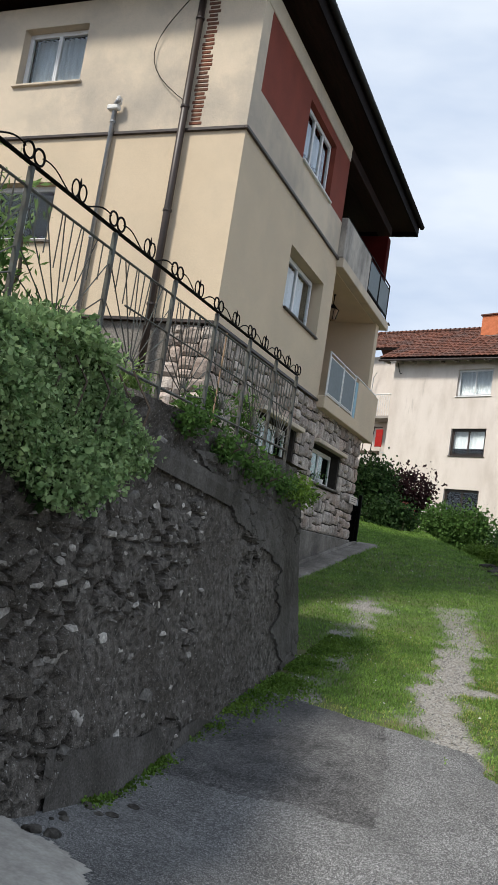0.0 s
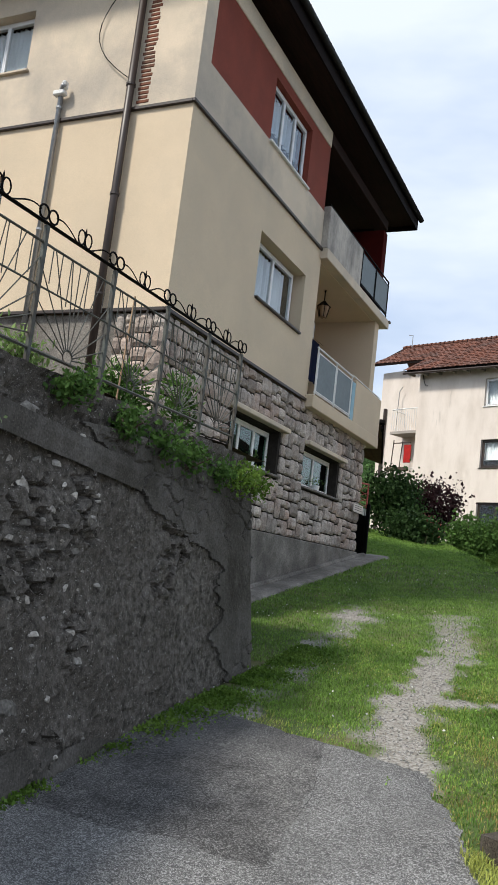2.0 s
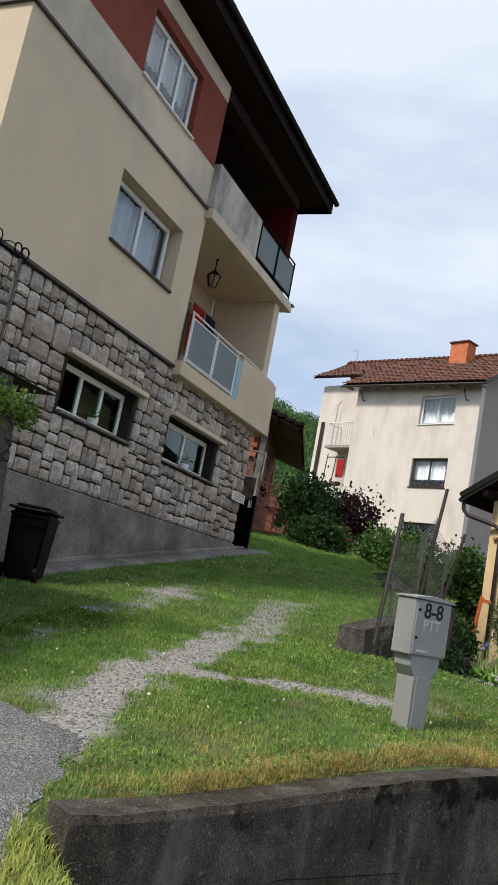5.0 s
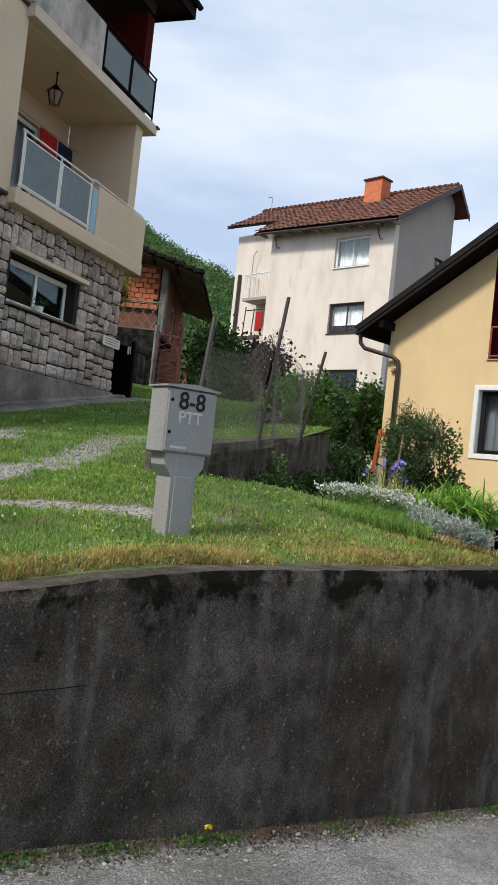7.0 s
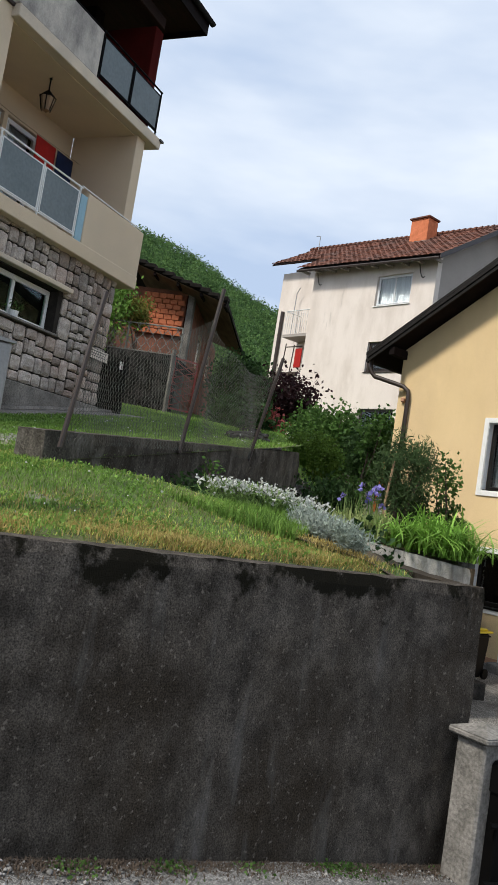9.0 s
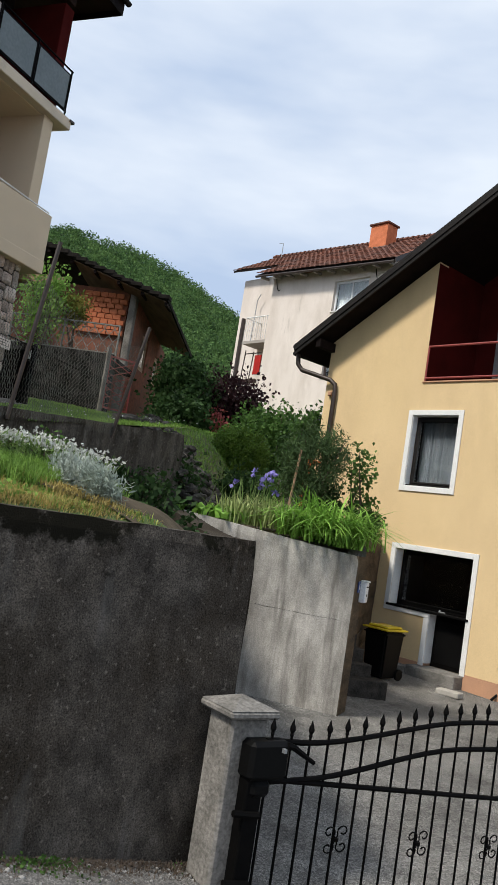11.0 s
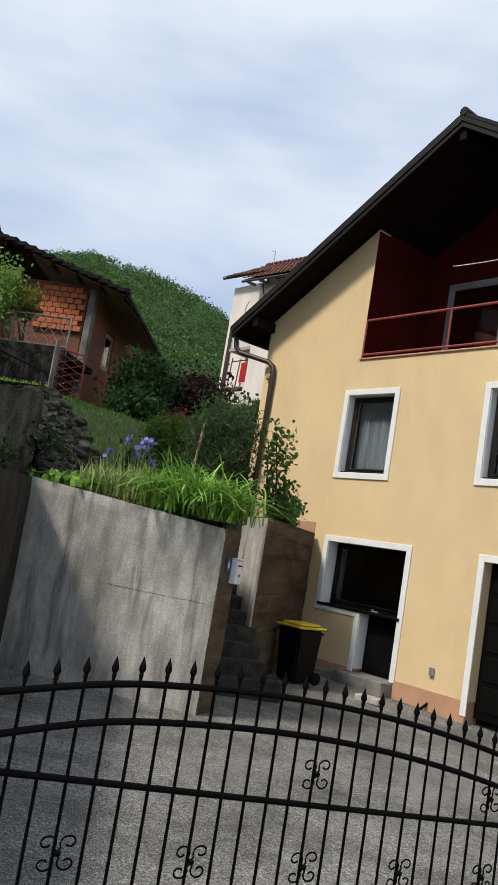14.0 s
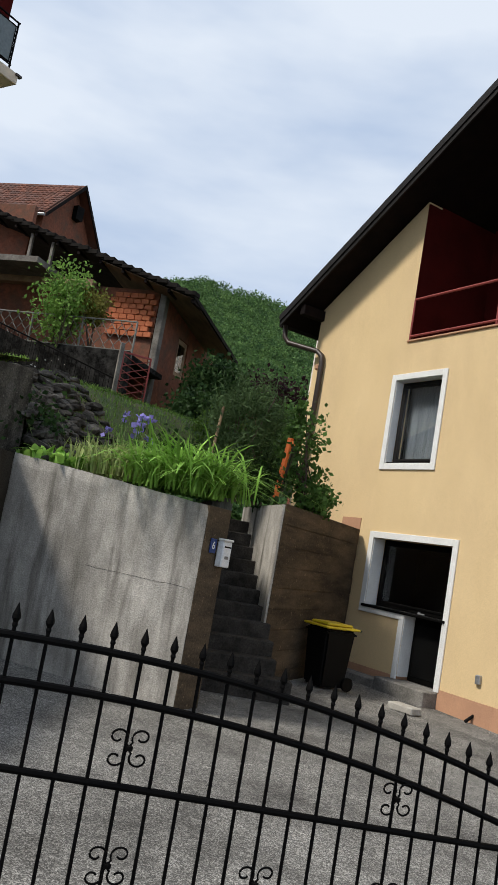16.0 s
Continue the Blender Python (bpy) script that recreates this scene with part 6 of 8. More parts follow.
leaf_cloud("foliage", np.stack([xx, yy, zz], 1), 0.043, M_IVY, ivy, up=-0.15, aspect=0.36)
n = 7000
tx = RNG.uniform(-3.3, -2.75, n)
ty = RNG.uniform(1.2, 4.5, n)
leaf_cloud("foliage", np.stack([tx, ty, 2.58 + 0.06 * np.sin(ty * 5) + RNG.normal(size=n) * 0.04 - 0.35 * np.maximum(0, tx + 2.95)], 1), 0.047, M_IVY, ivy, up=0.4, aspect=0.40)
# dark under-layer: the shade between ivy leaves is put into its colour
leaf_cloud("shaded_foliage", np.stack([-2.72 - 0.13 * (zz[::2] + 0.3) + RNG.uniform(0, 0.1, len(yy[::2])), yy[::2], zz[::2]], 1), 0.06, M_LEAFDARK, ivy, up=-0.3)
for k in range(14):
    y = 1.4 + k * 0.27
    part("stem", bar([(-2.95, y, 2.55), (-2.8, y + 0.05, 2.3), (-2.85, y - 0.03, 1.8)], 0.008, 4), M_BARK, ivy)

# plants behind and under the iron fence
random.seed(5)
for y, h, m in ((3.3, 0.95, M_LEAF), (3.9, 0.75, M_LEAF), (4.35, 1.25, M_LEAFLIGHT), (4.9, 0.5, M_LEAF), (2.6, 0.9, M_LEAF), (5.6, 0.35, M_LEAF), (6.3, 0.4, M_LEAFLIGHT), (7.1, 0.35, M_LEAF), (7.9, 0.5, M_LEAF), (8.5, 0.6, M_LEAF)):
    x = -3.5 - random.uniform(0, 0.35)
    shrub("shrub", "leafy green garden plant behind the iron fence", (x, y, 2.5), (x, y, 2.5 + h * 0.55), (0.16, 0.2, h * 0.5), 34, 16, 0.085, m, 4, "plant", 0.3, 0.5, 0.15)
for y, z, r in ((6.0, 2.36, 0.16), (6.7, 2.25, 0.14), (7.3, 2.2, 0.22), (7.75, 2.14, 0.2), (8.3, 2.1, 0.22), (8.75, 2.12, 0.24), (9.1, 2.1, 0.22)):
    shrub("weed", "weeds hanging over the wall top", (-3.05, y, z), (-2.95, y, z + 0.03), (0.15, r, 0.11), 22, 22, 0.05, random.choice([M_LEAF, M_BOXLEAF, M_LEAF]), 2, "weed", 0.35, 0.3, 0.30)

# ---- bin at the wall's end ----
def wheelie_bin(x, y, z, rot, h, lid_mat, label):
    b = thing("wheelie_bin", label, "bin", at=pose(x, y, z, 0, 0, rot))
    bm = bmesh.new()
    g = bmesh.ops.create_cube(bm, size=1.0)
    for v in g["verts"]:
        k = 1.0 if v.co.z > 0 else 0.82
        v.co = Vector((v.co.x * 0.46 * k, v.co.y * 0.50 * k, h * 0.92 if v.co.z > 0 else 0.03))
    bmesh.ops.bevel(bm, geom=list(bm.edges), offset=0.03, segments=2, affect="EDGES")
    part("body", bm, M_BLACKPLASTIC, b)
    bm = boxes(((-0.26, -0.29, h * 0.92), (0.26, 0.29, h * 0.955)), bevel=0.012)
    box(bm, (-0.20, -0.22, h * 0.955), (0.20, 0.22, h), bevel=0.025)
    part("lid", bm, lid_mat, b, "lid")
    part("handle", bar([(-0.2, 0.30, h * 0.93), (-0.2, 0.35, h * 0.93), (0.2, 0.35, h * 0.93), (0.2, 0.30, h * 0.93)], 0.015, 6), M_BLACKPLASTIC, b)
    for s in (-0.21, 0.21):
        bm = bmesh.new()
        bmesh.ops.create_cone(bm, cap_ends=True, segments=14, radius1=0.09, radius2=0.09, depth=0.045, matrix=pose(s, 0.22, 0.09, 0, 90, 0))
        part("wheel", bm, M_BLACKPLASTIC, b)
    part("rib", boxes(((-0.235, -0.262, h * 0.84), (0.235, 0.262, h * 0.87)), bevel=0.008), M_BLACKPLASTIC, b)
    return b


wheelie_bin(-4.22, 11.45, 0.60, 200, 0.88, M_BLACKPLASTIC, "black plastic wheeled bin at the wall end")
wheelie_bin(2.18, 20.92, YARD(2.18, 20.92), -25, 0.86, M_YELLOWLID, "black wheeled bin with a yellow lid")

# ---- telephone cabinet ----
bx, by = 0.79, 9.33
cab = thing("telephone_cabinet", "grey roadside telephone cabinet on a tapered pedestal", "cabinet", at=pose(bx, by, 0.0, 0, 0, 57))
part("body", boxes(((-0.18, -0.09, 0.742), (0.18, 0.09, 1.13)), bevel=0.008), M_CABINET, cab)
cab_door = part("door", boxes(((-0.172, -0.102, 0.752), (0.172, -0.0905, 1.122)), bevel=0.005), M_CABINET, cab)
part("top", prism([(-0.192, -0.112, 1.131), (0.192, -0.112, 1.131), (0.192, -0.112, 1.142), (0.0, -0.112, 1.162), (-0.192, -0.112, 1.142)], (0, 0.215, 0)), M_CABINET, cab)
part("pedestal", prism([(-0.145, -0.08, 0.741), (0.145, -0.08, 0.741), (0.138, -0.08, 0.67), (0.088, -0.08, 0.60), (0.082, -0.08, 0.1), (-0.082, -0.08, 0.1), (-0.088, -0.08, 0.60), (-0.138, -0.08, 0.67)], (0, 0.155, 0)), M_CABINET, cab)
part("cover_plate", boxes(((-0.066, -0.088, 0.25), (0.062, -0.0805, 0.61)), bevel=0.004), M_CABINET, cab)
for z in (1.055, 0.865):
    part("lock", bar([(-0.148, -0.108, z), (-0.148, -0.098, z)], 0.010, 8), M_BLACKPLASTIC, cab_door)


def lettering(text, size, m, material, parent, depth=0.0015):
    cu = bpy.data.curves.new("lettering", "FONT")
    cu.body, cu.size, cu.extrude, cu.align_x, cu.align_y = text, size, depth, "CENTER", "CENTER"
    cu.offset = size * 0.016
    cu.materials.append(material)
    ob = new("lettering", cu)
    ob.parent = parent
    ob.matrix_local = m
    return ob


M_PALEPAINT = mat("pale_grey_paint", (0.55, 0.55, 0.54), None, 5, 0.6, 0.0)
lettering("8-8", 0.145, pose(-0.005, -0.1035, 1.052, 90, 0, 0), M_BLACKPAINT, cab)
lettering("PTT", 0.10, pose(-0.01, -0.1035, 0.955, 90, 0, 0), M_PALEPAINT, cab)
part("maker_plate", boxes(((-0.13, -0.1035, 0.772), (-0.02, -0.1022, 0.786))), M_PALEPAINT, cab)

# ---- wire fence on the garden wall ----
wf = thing("wire_fence", "leaning rusty posts with slack chain-link wire", "fence")
tops = [((0.05, 11.25, 0.70), (0.09, 11.45, 2.0)), ((0.02, 13.26, 0.90), (0.18, 13.35, 2.62)), ((-0.02, 15.12, 1.02), (0.22, 15.15, 2.32))]
for a, b in tops:
    part("post", bar([a, b], 0.022, 7), M_BROWNMETAL, wf)
for (a, b), (c, d) in zip(tops[:2], tops[1:]):
    a, b, c, d = Vector(a), Vector(b), Vector(c), Vector(d)
    m = 46
    for k in range(-6, m + 6):
        for sg in (1, -1):
            pts = []
            for i in range(22):
                q = i / 21
                u = (k + 0.5) / m + sg * (q - 0.5) * 0.26
                if not 0 <= u <= 1:
                    continue
                lo, hi = a.lerp(c, u), b.lerp(d, u)
                sag = 0.55 * math.sin(math.pi * u)
                p = lo.lerp(hi, q * (0.80 - 0.25 * sag)) + Vector((0.05 * math.sin(q * 4 + u * 9) + 0.004 * (-1) ** i, 0, 0.03))
                pts.append(p)
            if len(pts) > 2:
                part("wire", bar(pts, 0.0016, 3), M_GREYIRON, wf)

# ---- gate pillar, gate ----
GO, GD = Vector((3.585, 11.307, 0)), Vector((0.5672, 0.8236, 0)).normalized()
pillar = thing("gate_pillar", "concrete gate pillar with a pyramid cap", "pillar", at=pose(3.41, 11.33, 0, 0, 0, 56))
bm = bmesh.new()
box(bm, (-0.112, -0.112, -2.1), (0.112, 0.112, -0.682), bevel=0.014)
part("shaft", bm, M_CAP, pillar)
bm = boxes(((-0.155, -0.155, -0.68), (0.155, 0.155, -0.640)), bevel=0.012)
r4 = [bm.verts.new((sx * 0.15, sy * 0.15, -0.639)) for sx, sy in ((-1, -1), (1, -1), (1, 1), (-1, 1))]
tip = bm.verts.new((0, 0, -0.585))
for i in range(4):
    bm.faces.new((r4[i], r4[(i + 1) % 4], tip))
part("cap", bm, M_CAP, pillar, "weathered pyramid cap")


def gp(s, z, off=0.0):
    return GO + GD * s + Vector((GD.y, -GD.x, 0)) * off + Vector((0, 0, z))


def rail1(s):
    """The gate's top rail: a dip by the hinge, then a long arch."""
    if s < 1.6:
        return -0.795 + 0.107 * smoothstep(0.3, 1.5, s) + 0.015 * (1 - smoothstep(0.0, 0.3, s))
    return -0.688 - 0.059 * (s - 1.6) ** 2


def rail2(s):
    if s < 1.5:
        return -0.984 + 0.137 * smoothstep(0.22, 1.45, s)
    return -0.847 - 0.056 * (s - 1.5) ** 2


def rail3(s):
    return -0.985 - 0.100 * (s - 0.165)


gate = thing("entrance_gate", "closed black wrought iron gate with spear tips and scrolls", "gate")
L = 4.75
for nm, f, r in (("top_rail", rail1, 0.0155), ("arched_rail", rail2, 0.0155)):
    part(nm, bar([gp(L * i / 40, f(L * i / 40)) for i in range(41)], r, 8), M_BLACKMETAL, gate)
part("lock_rail", bar([gp(0, rail3(0)), gp(L, rail3(L))], 0.015, 8), M_BLACKMETAL, gate)
part("bottom_rail", bar([gp(0, -1.68), gp(L, -2.06)], 0.015, 8), M_BLACKMETAL, gate)
for k in range(38):
    s = 0.032 + k * 0.12625
    top = rail1(s) + 0.040
    bot = -1.70 - 0.08 * s
    pk = part("picket", bar([gp(s, bot), gp(s, top)], 0.0075, 6), M_BLACKMETAL, gate)
    bm = bmesh.new()
    prof = [(0.0080, -0.012), (0.0110, -0.004), (0.0085, 0.006), (0.0165, 0.022), (0.0150, 0.036), (0.0075, 0.058), (0.001, 0.078)]
    tube(bm, [gp(s, top + q) for _, q in prof], [w for w, _ in prof], 8)
    part("spear_tip", bm, M_BLACKMETAL, pk)


def scroll(s, z, off=0.014):
    for sx in (-1, 1):
        for sz in (-1, 1):
            pts = []
            for i in range(22):
                a = i / 21
                ang = -0.6 + a * 6.3
                r = 0.036 * (1 - 0.66 * a)
                pts.append(gp(s + sx * (0.048 - r * math.cos(ang) * 1.15), z + sz * (0.040 + r * 0.95 * math.sin(ang)), off))
            pts = [gp(s, z + sz * 0.004, off)] + pts
            part("scroll", bar(pts, 0.0045, 5), M_BLACKMETAL, gate)
    part("collar", boxes(((-0.016, -0.010, -0.010), (0.016, 0.010, 0.010)), m=Matrix.Translation(gp(s, z, off)), bevel=0.003), M_BLACKMETAL, gate)


for s, z in ((0.545, -1.30), (1.177, -1.37), (1.808, -1.437), (2.439, -1.495), (3.07, -1.56), (3.70, -1.62), (4.33, -1.68), (2.439, -1.063), (3.70, -1.20)):
    scroll(s, z)
MG = axes(GO, GD, Vector((GD.y, -GD.x, 0)))
hg = part("hinge_post", boxes(((-0.10, -0.03, -1.75), (0.0, 0.05, -0.86)), m=MG, bevel=0.006), M_BLACKMETAL, gate)
part("opener_box", boxes(((-0.12, -0.06, -0.965), (0.125, 0.06, -0.772)), ((-0.08, -0.05, -1.05), (0.04, 0.05, -0.966)), m=MG, bevel=0.022), M_BLACKPLASTIC, gate, "black gate opener housing")
part("opener_arm", bar([gp(0.10, -0.79, 0.05), gp(0.14, -0.80, 0.05), gp(0.305, -0.889, 0.03)], [0.02, 0.018, 0.012], 6), M_BLACKMETAL, gate)
for z in (-1.12, -1.45, -1.62):
    part("hinge", bar([gp(-0.16, z, 0.03), gp(-0.02, z - 0.01, 0.05)], 0.018, 7), M_BLACKMETAL, gate)
part("bracket", boxes(((0.06, -0.085, -0.82), (0.075, -0.062, -0.80)), m=MG), M_ZINC, gate)

# ---- stairs and walls beside the yellow house ----
# pale wall's end given the brown concrete, so its shaded side is painted dark
pier = raw("wall_8", *(lambda b: ([tuple(v) for v in b], [(0, 1, 5, 4), (1, 2, 6, 5), (2, 3, 7, 6), (3, 0, 4, 7), (4, 5, 6, 7)]))(
    [(2.508, 17.125, -2), (2.50, 17.52, -2), (2.27, 17.50, -2), (2.28, 17.14, -2), (2.508, 17.125, 0.13), (2.50, 17.52, 0.13), (2.27, 17.50, 0.13), (2.28, 17.14, 0.13)]), M_BOARDWALL)
struct(pier, "end of the pale concrete wall beside the steps, painted dark for shade", "wall")
wall_e = obj("wall_9", prism([(1.97, 19.5, -2.2), (1.50, 22.82, -2.2), (0.2, 23.4, -2.2), (0.42, 21.05, -2.2)], (0, 0, 2.62)), M_BOARDWALL)
struct(wall_e, "brown board-marked concrete wall beside the bins", "retaining wall")
for k in range(9):
    z0 = -1.9 + k * 0.26
    e = boxes(((0, -0.006, z0), (3.34, 0.02, z0 + 0.245)), m=axes((1.97, 19.5, 0), Vector((-0.47, 3.32, 0)), Vector((3.32, 0.47, 0))) @ Matrix.Translation((0, -0.004 * (k % 3), 0)))
    bo = part("board_mark", e, M_BOARDWALL, wall_e)
stairs = thing("steps", "narrow worn concrete steps between two walls", "stairs")
sd = Vector((-0.707, 0.707, 0))
sp = Vector((0.707, 0.707, 0))
for k in range(11):
    p = Vector((2.28, 18.60, 0)) + sd * 0.25 * k
    z = -1.74 + 0.175 * (k + 1)
    w0, w1 = (-0.62, 0.60) if k == 0 else (-0.50, 0.46)
    part("step", boxes(((w0, 0, -2.2), (w1, 0.32, z)), m=Matrix(((sp.x, sd.x, 0, p.x), (sp.y, sd.y, 0, p.y), (0, 0, 1, 0), (0, 0, 0, 1))), bevel=0.012), M_STEP, stairs)
stair_side = obj("wall_10", prism([(2.49, 17.53, -2.0), (2.26, 17.51, -2.0), (0.3, 19.9, -2.0), (0.5, 20.1, -2.0)], (0, 0, 2.25)), M_DWALL)
struct(stair_side, "low concrete cheek wall of the steps", "wall")
# thin added slab over wall_e; its paler concrete paints that face as lit
stair_face = obj("wall_11", prism([(1.975, 19.492, -2.2), (0.42, 21.045, -2.2), (0.40, 21.03, -2.2), (1.955, 19.475, -2.2)], (0, 0, 2.61)), M_DWALL)
struct(stair_face, "stained pale concrete face beside the steps, its sunlit tone painted in", "wall")
mb = thing("mailbox", "white metal mailbox fixed to the concrete wall end", "mailbox", at=pose(2.508, 17.432, -0.29, 0, 0, 90))
part("box", boxes(((-0.075, -0.08, -0.14), (0.075, 0.0, 0.11)), bevel=0.01), M_PVC, mb)
part("lid", boxes(((-0.08, -0.095, 0.11), (0.08, 0.0, 0.135)), bevel=0.01), M_WHITE, mb)
part("slot", boxes(((-0.055, -0.084, 0.05), (0.055, -0.079, 0.065))), M_BLACKPLASTIC, mb)
part("label_window", boxes(((-0.03, -0.084, -0.06), (0.03, -0.079, -0.03))), M_PLINTH, mb)
M_BLUEPLATE = mat("blue_enamel", (0.03, 0.06, 0.20), None, 5, 0.35, 0.0)
pl = thing("house_number", "blue enamel number plate on the wall end", "sign", at=pose(2.512, 17.275, -0.24, 0, 0, 90))
part("plate", boxes(((-0.05, -0.012, -0.07), (0.05, 0.0, 0.07)), bevel=0.003), M_BLUEPLATE, pl)
lettering("6", 0.10, pose(0, -0.0135, 0, 90, 0, 0), M_WHITE, pl, 0.001)
slab = thing("concrete_block", "loose pale concrete block beside the doorstep", "block", at=pose(3.32, 20.95, YARD(3.32, 20.95), 0, 0, -20))
part("block", boxes(((-0.2, -0.1, 0.0), (0.2, 0.1, 0.09)), bevel=0.012), M_PALESTONE, slab)

# ---- rocks ----
rock_meshes = [blob(20 + i, 0.8, 2) for i in range(6)]
for me in rock_meshes:
    me.materials.append(M_BANKROCK)
random.seed(3)
bank = thing("rock_bank", "dry-stone bank of grey rubble below the lawn", "rock bank")
def bank_z(x, y):
    """The slope between the lawn's edge and the garden bed."""
    xb, xt = 0.45 - 0.33 * (y - 17), -1.05 - 0.33 * (y - 17)
    zb = 0.25 + 0.09 * (y - 17)
    u = min(1.08, max(0.0, (xb - x) / (xb - xt)))
    return zb + (drive_z(xt, y) + 0.015 - zb) * (1 - (1 - min(u, 1.0)) ** 1.5) + 0.05 * noise.noise(Vector((x * 2, y * 2, 4))) * (1 - min(u, 1.0))


for k in range(260):
    u = random.random()
    y = 16.95 + 2.1 * random.random() ** 1.3
    x = 0.45 - 1.55 * u - 0.33 * (y - 17)
    s = random.uniform(0.12, 0.34)
    ob = new("stone", random.choice(rock_meshes))
    ob.parent = bank
    ob.matrix_local = pose(x, y, bank_z(x, y) - 0.02, random.uniform(-25, 25), random.uniform(-20, 20), random.uniform(0, 360)) @ Matrix.Diagonal((s * 1.2, s * 1.3, s * 0.42, 1))
bank_soil = sheet("ground", lin(-6.2, 0.5, 70), lin(16.92, 32, 90), bank_z, M_LAWN, lambda x, y: -1.2 - 0.33 * (y - 17) < x < 0.45 - 0.33 * (y - 17))
struct(bank_soil, "grassy earth bank between lawn and garden", "bank")
pebbles_edge = thing("kerb_stones", "loose stones and broken concrete at the wall foot", "stones")
for k in range(26):
    y = random.uniform(3.6, 6.4)
    x = rw_face(y, -0.25) + random.uniform(0.06, 0.30)
    s = random.uniform(0.04, 0.15)
    ob = new("stone", random.choice(rock_meshes))
    ob.parent = pebbles_edge
    ob.matrix_local = pose(x, y, road_z(x, y) + 0.01, 0, 0, random.uniform(0, 360)) @ Matrix.Diagonal((s, s * 0.8, s * 0.5, 1))
kerb = thing("paving_slab", "broken pale concrete slab at the road edge", "paving")
def slab_in(x, y):
    w = 0.06 * noise.noise(Vector((x * 7, y * 7, 3))) + 0.03 * noise.noise(Vector((x * 21, y * 21, 3)))
    return min(3.98 - 0.28 * (x + 2.6) - y, -1.80 - 0.55 * (y - 3.3) - x) + w


slab_top = sheet("slab", lin(-3.1, -1.5, 60), lin(2.9, 4.2, 50), lambda x, y: road_z(x, y) + 0.004 + 0.03 * smoothstep(0.0, 0.06, slab_in(x, y)) + 0.006 * noise.noise(Vector((x * 6, y * 6, 0))), M_PALESTONE, lambda x, y: slab_in(x, y) > -0.03)
slab_top.parent = kerb

# ---- garden plants above the yard wall ----
strap_clump("daylily", "bright green arching daylily clump over the wall edge", (1.95, 17.42, 0.22), 420, 0.86, M_LILY, 0.013, 1.3, 0.22)
strap_clump("daylily", "bright green arching daylily clump over the wall edge", (1.66, 17.5, 0.25), 200, 0.72, M_LILY, 0.013, 1.25, 0.2)
strap_clump("daylily", "bright green arching daylily clump over the wall edge", (2.25, 17.35, 0.2), 200, 0.52, M_LILY, 0.012, 1.2, 0.16)
M_VARI = leafy("pale_striped_leaves", (0.42, 0.45, 0.20), (0.22, 0.30, 0.10))
strap_clump("iris_clump", "pale striped iris leaves in the garden bed", (1.0, 17.45, 0.3), 190, 0.5, M_VARI, 0.012, 0.45, 0.2)
strap_clump("iris_clump", "pale striped iris leaves in the garden bed", (0.62, 17.4, 0.3), 120, 0.42, M_VARI, 0.012, 0.5, 0.16)
strap_clump("hosta", "broad green hosta leaves in the garden bed", (0.45, 17.05, 0.33), 110, 0.24, M_LILY, 0.042, 1.0, 0.17)
for k, (x, y, z) in enumerate(((0.90, 17.75, 0.98), (0.84, 17.8, 0.86), (0.98, 17.72, 0.92), (1.05, 17.8, 0.80), (0.72, 17.7, 1.02), (0.45, 17.75, 0.85), (0.93, 17.9, 1.05), (1.02, 17.65, 1.02))):
    ir = thing("iris", "pale violet iris flower on a tall stem", "flower", "irises in the bed")
    part("stem", bar([(x, y, 0.2), (x + 0.01, y, z)], 0.006, 5), M_LEAF, ir)
    leaf_cloud("petals", np.array((x, y, z)) + RNG.normal(size=(11, 3)) * 0.018, 0.065, M_IRIS, ir, 0.2, 0.5)
strap_clump("grass_tuft", "tall thin feathery grass among the irises", (0.55, 18.0, 0.3), 60, 0.8, M_LEAFLIGHT, 0.005, 0.35, 0.25)

random.seed(21)
shrub("tamarisk", "feathery grey-green shrub in the garden bed", (0.80, 20.0, 0.5), (0.82, 20.0, 1.38), (0.55, 0.6, 0.75), 260, 30, 0.10, leafy("feather_leaves", (0.085, 0.14, 0.055), (0.05, 0.085, 0.035)), 9, spread=0.12, up=0.7, aspect=0.09)
part("stake", bar([(0.62, 19.6, 0.4), (0.72, 19.6, 1.62)], 0.02, 6), M_TANWOOD, bpy.data.objects["tamarisk"])
shrub("rose_bush", "tall climbing rose beside the yellow wall", (1.42, 20.85, 0.42), (1.42, 20.85, 1.25), (0.20, 0.2, 0.78), 40, 13, 0.085, M_LEAF, 5, spread=0.25, aspect=0.4)
shrub("rose_bush", "low dark shrub on the brown wall", (1.55, 21.0, 0.42), (1.6, 20.9, 0.62), (0.30, 0.35, 0.22), 60, 18, 0.08, M_LEAF, 4, spread=0.25)
shrub("shrub", "green shrub at the corner of the steps", (1.05, 20.3, 0.5), (1.0, 20.3, 0.8), (0.35, 0.3, 0.35), 60, 18, 0.09, M_LEAFDARK, 4)
shrub("box_bush", "clipped round green bush on the lawn edge", (-2.2, 24.0, 1.3), (-2.2, 24.0, 1.85), (0.72, 0.72, 0.60), 560, 26, 0.055, M_BOXLEAF, 5, spread=0.09)
shrub("shrub", "dark spreading shrub below the garden wall", (-0.6, 20.5, 0.6), (-0.4, 20.3, 0.85), (0.5, 0.6, 0.3), 90, 20, 0.09, M_LEAFDARK, 6)
shrub("shrub", "dark green shrub in the garden", (-1.1, 22.5, 0.8), (-0.9, 22.3, 1.0), (0.5, 0.5, 0.3), 90, 20, 0.08, M_LEAF, 6)
shrub("shrub", "dense green shrub before the pale house", (-3.4, 29.5, 1.7), (-3.4, 29.5, 2.75), (1.0, 0.9, 1.0), 260, 22, 0.13, M_LEAF, 8)
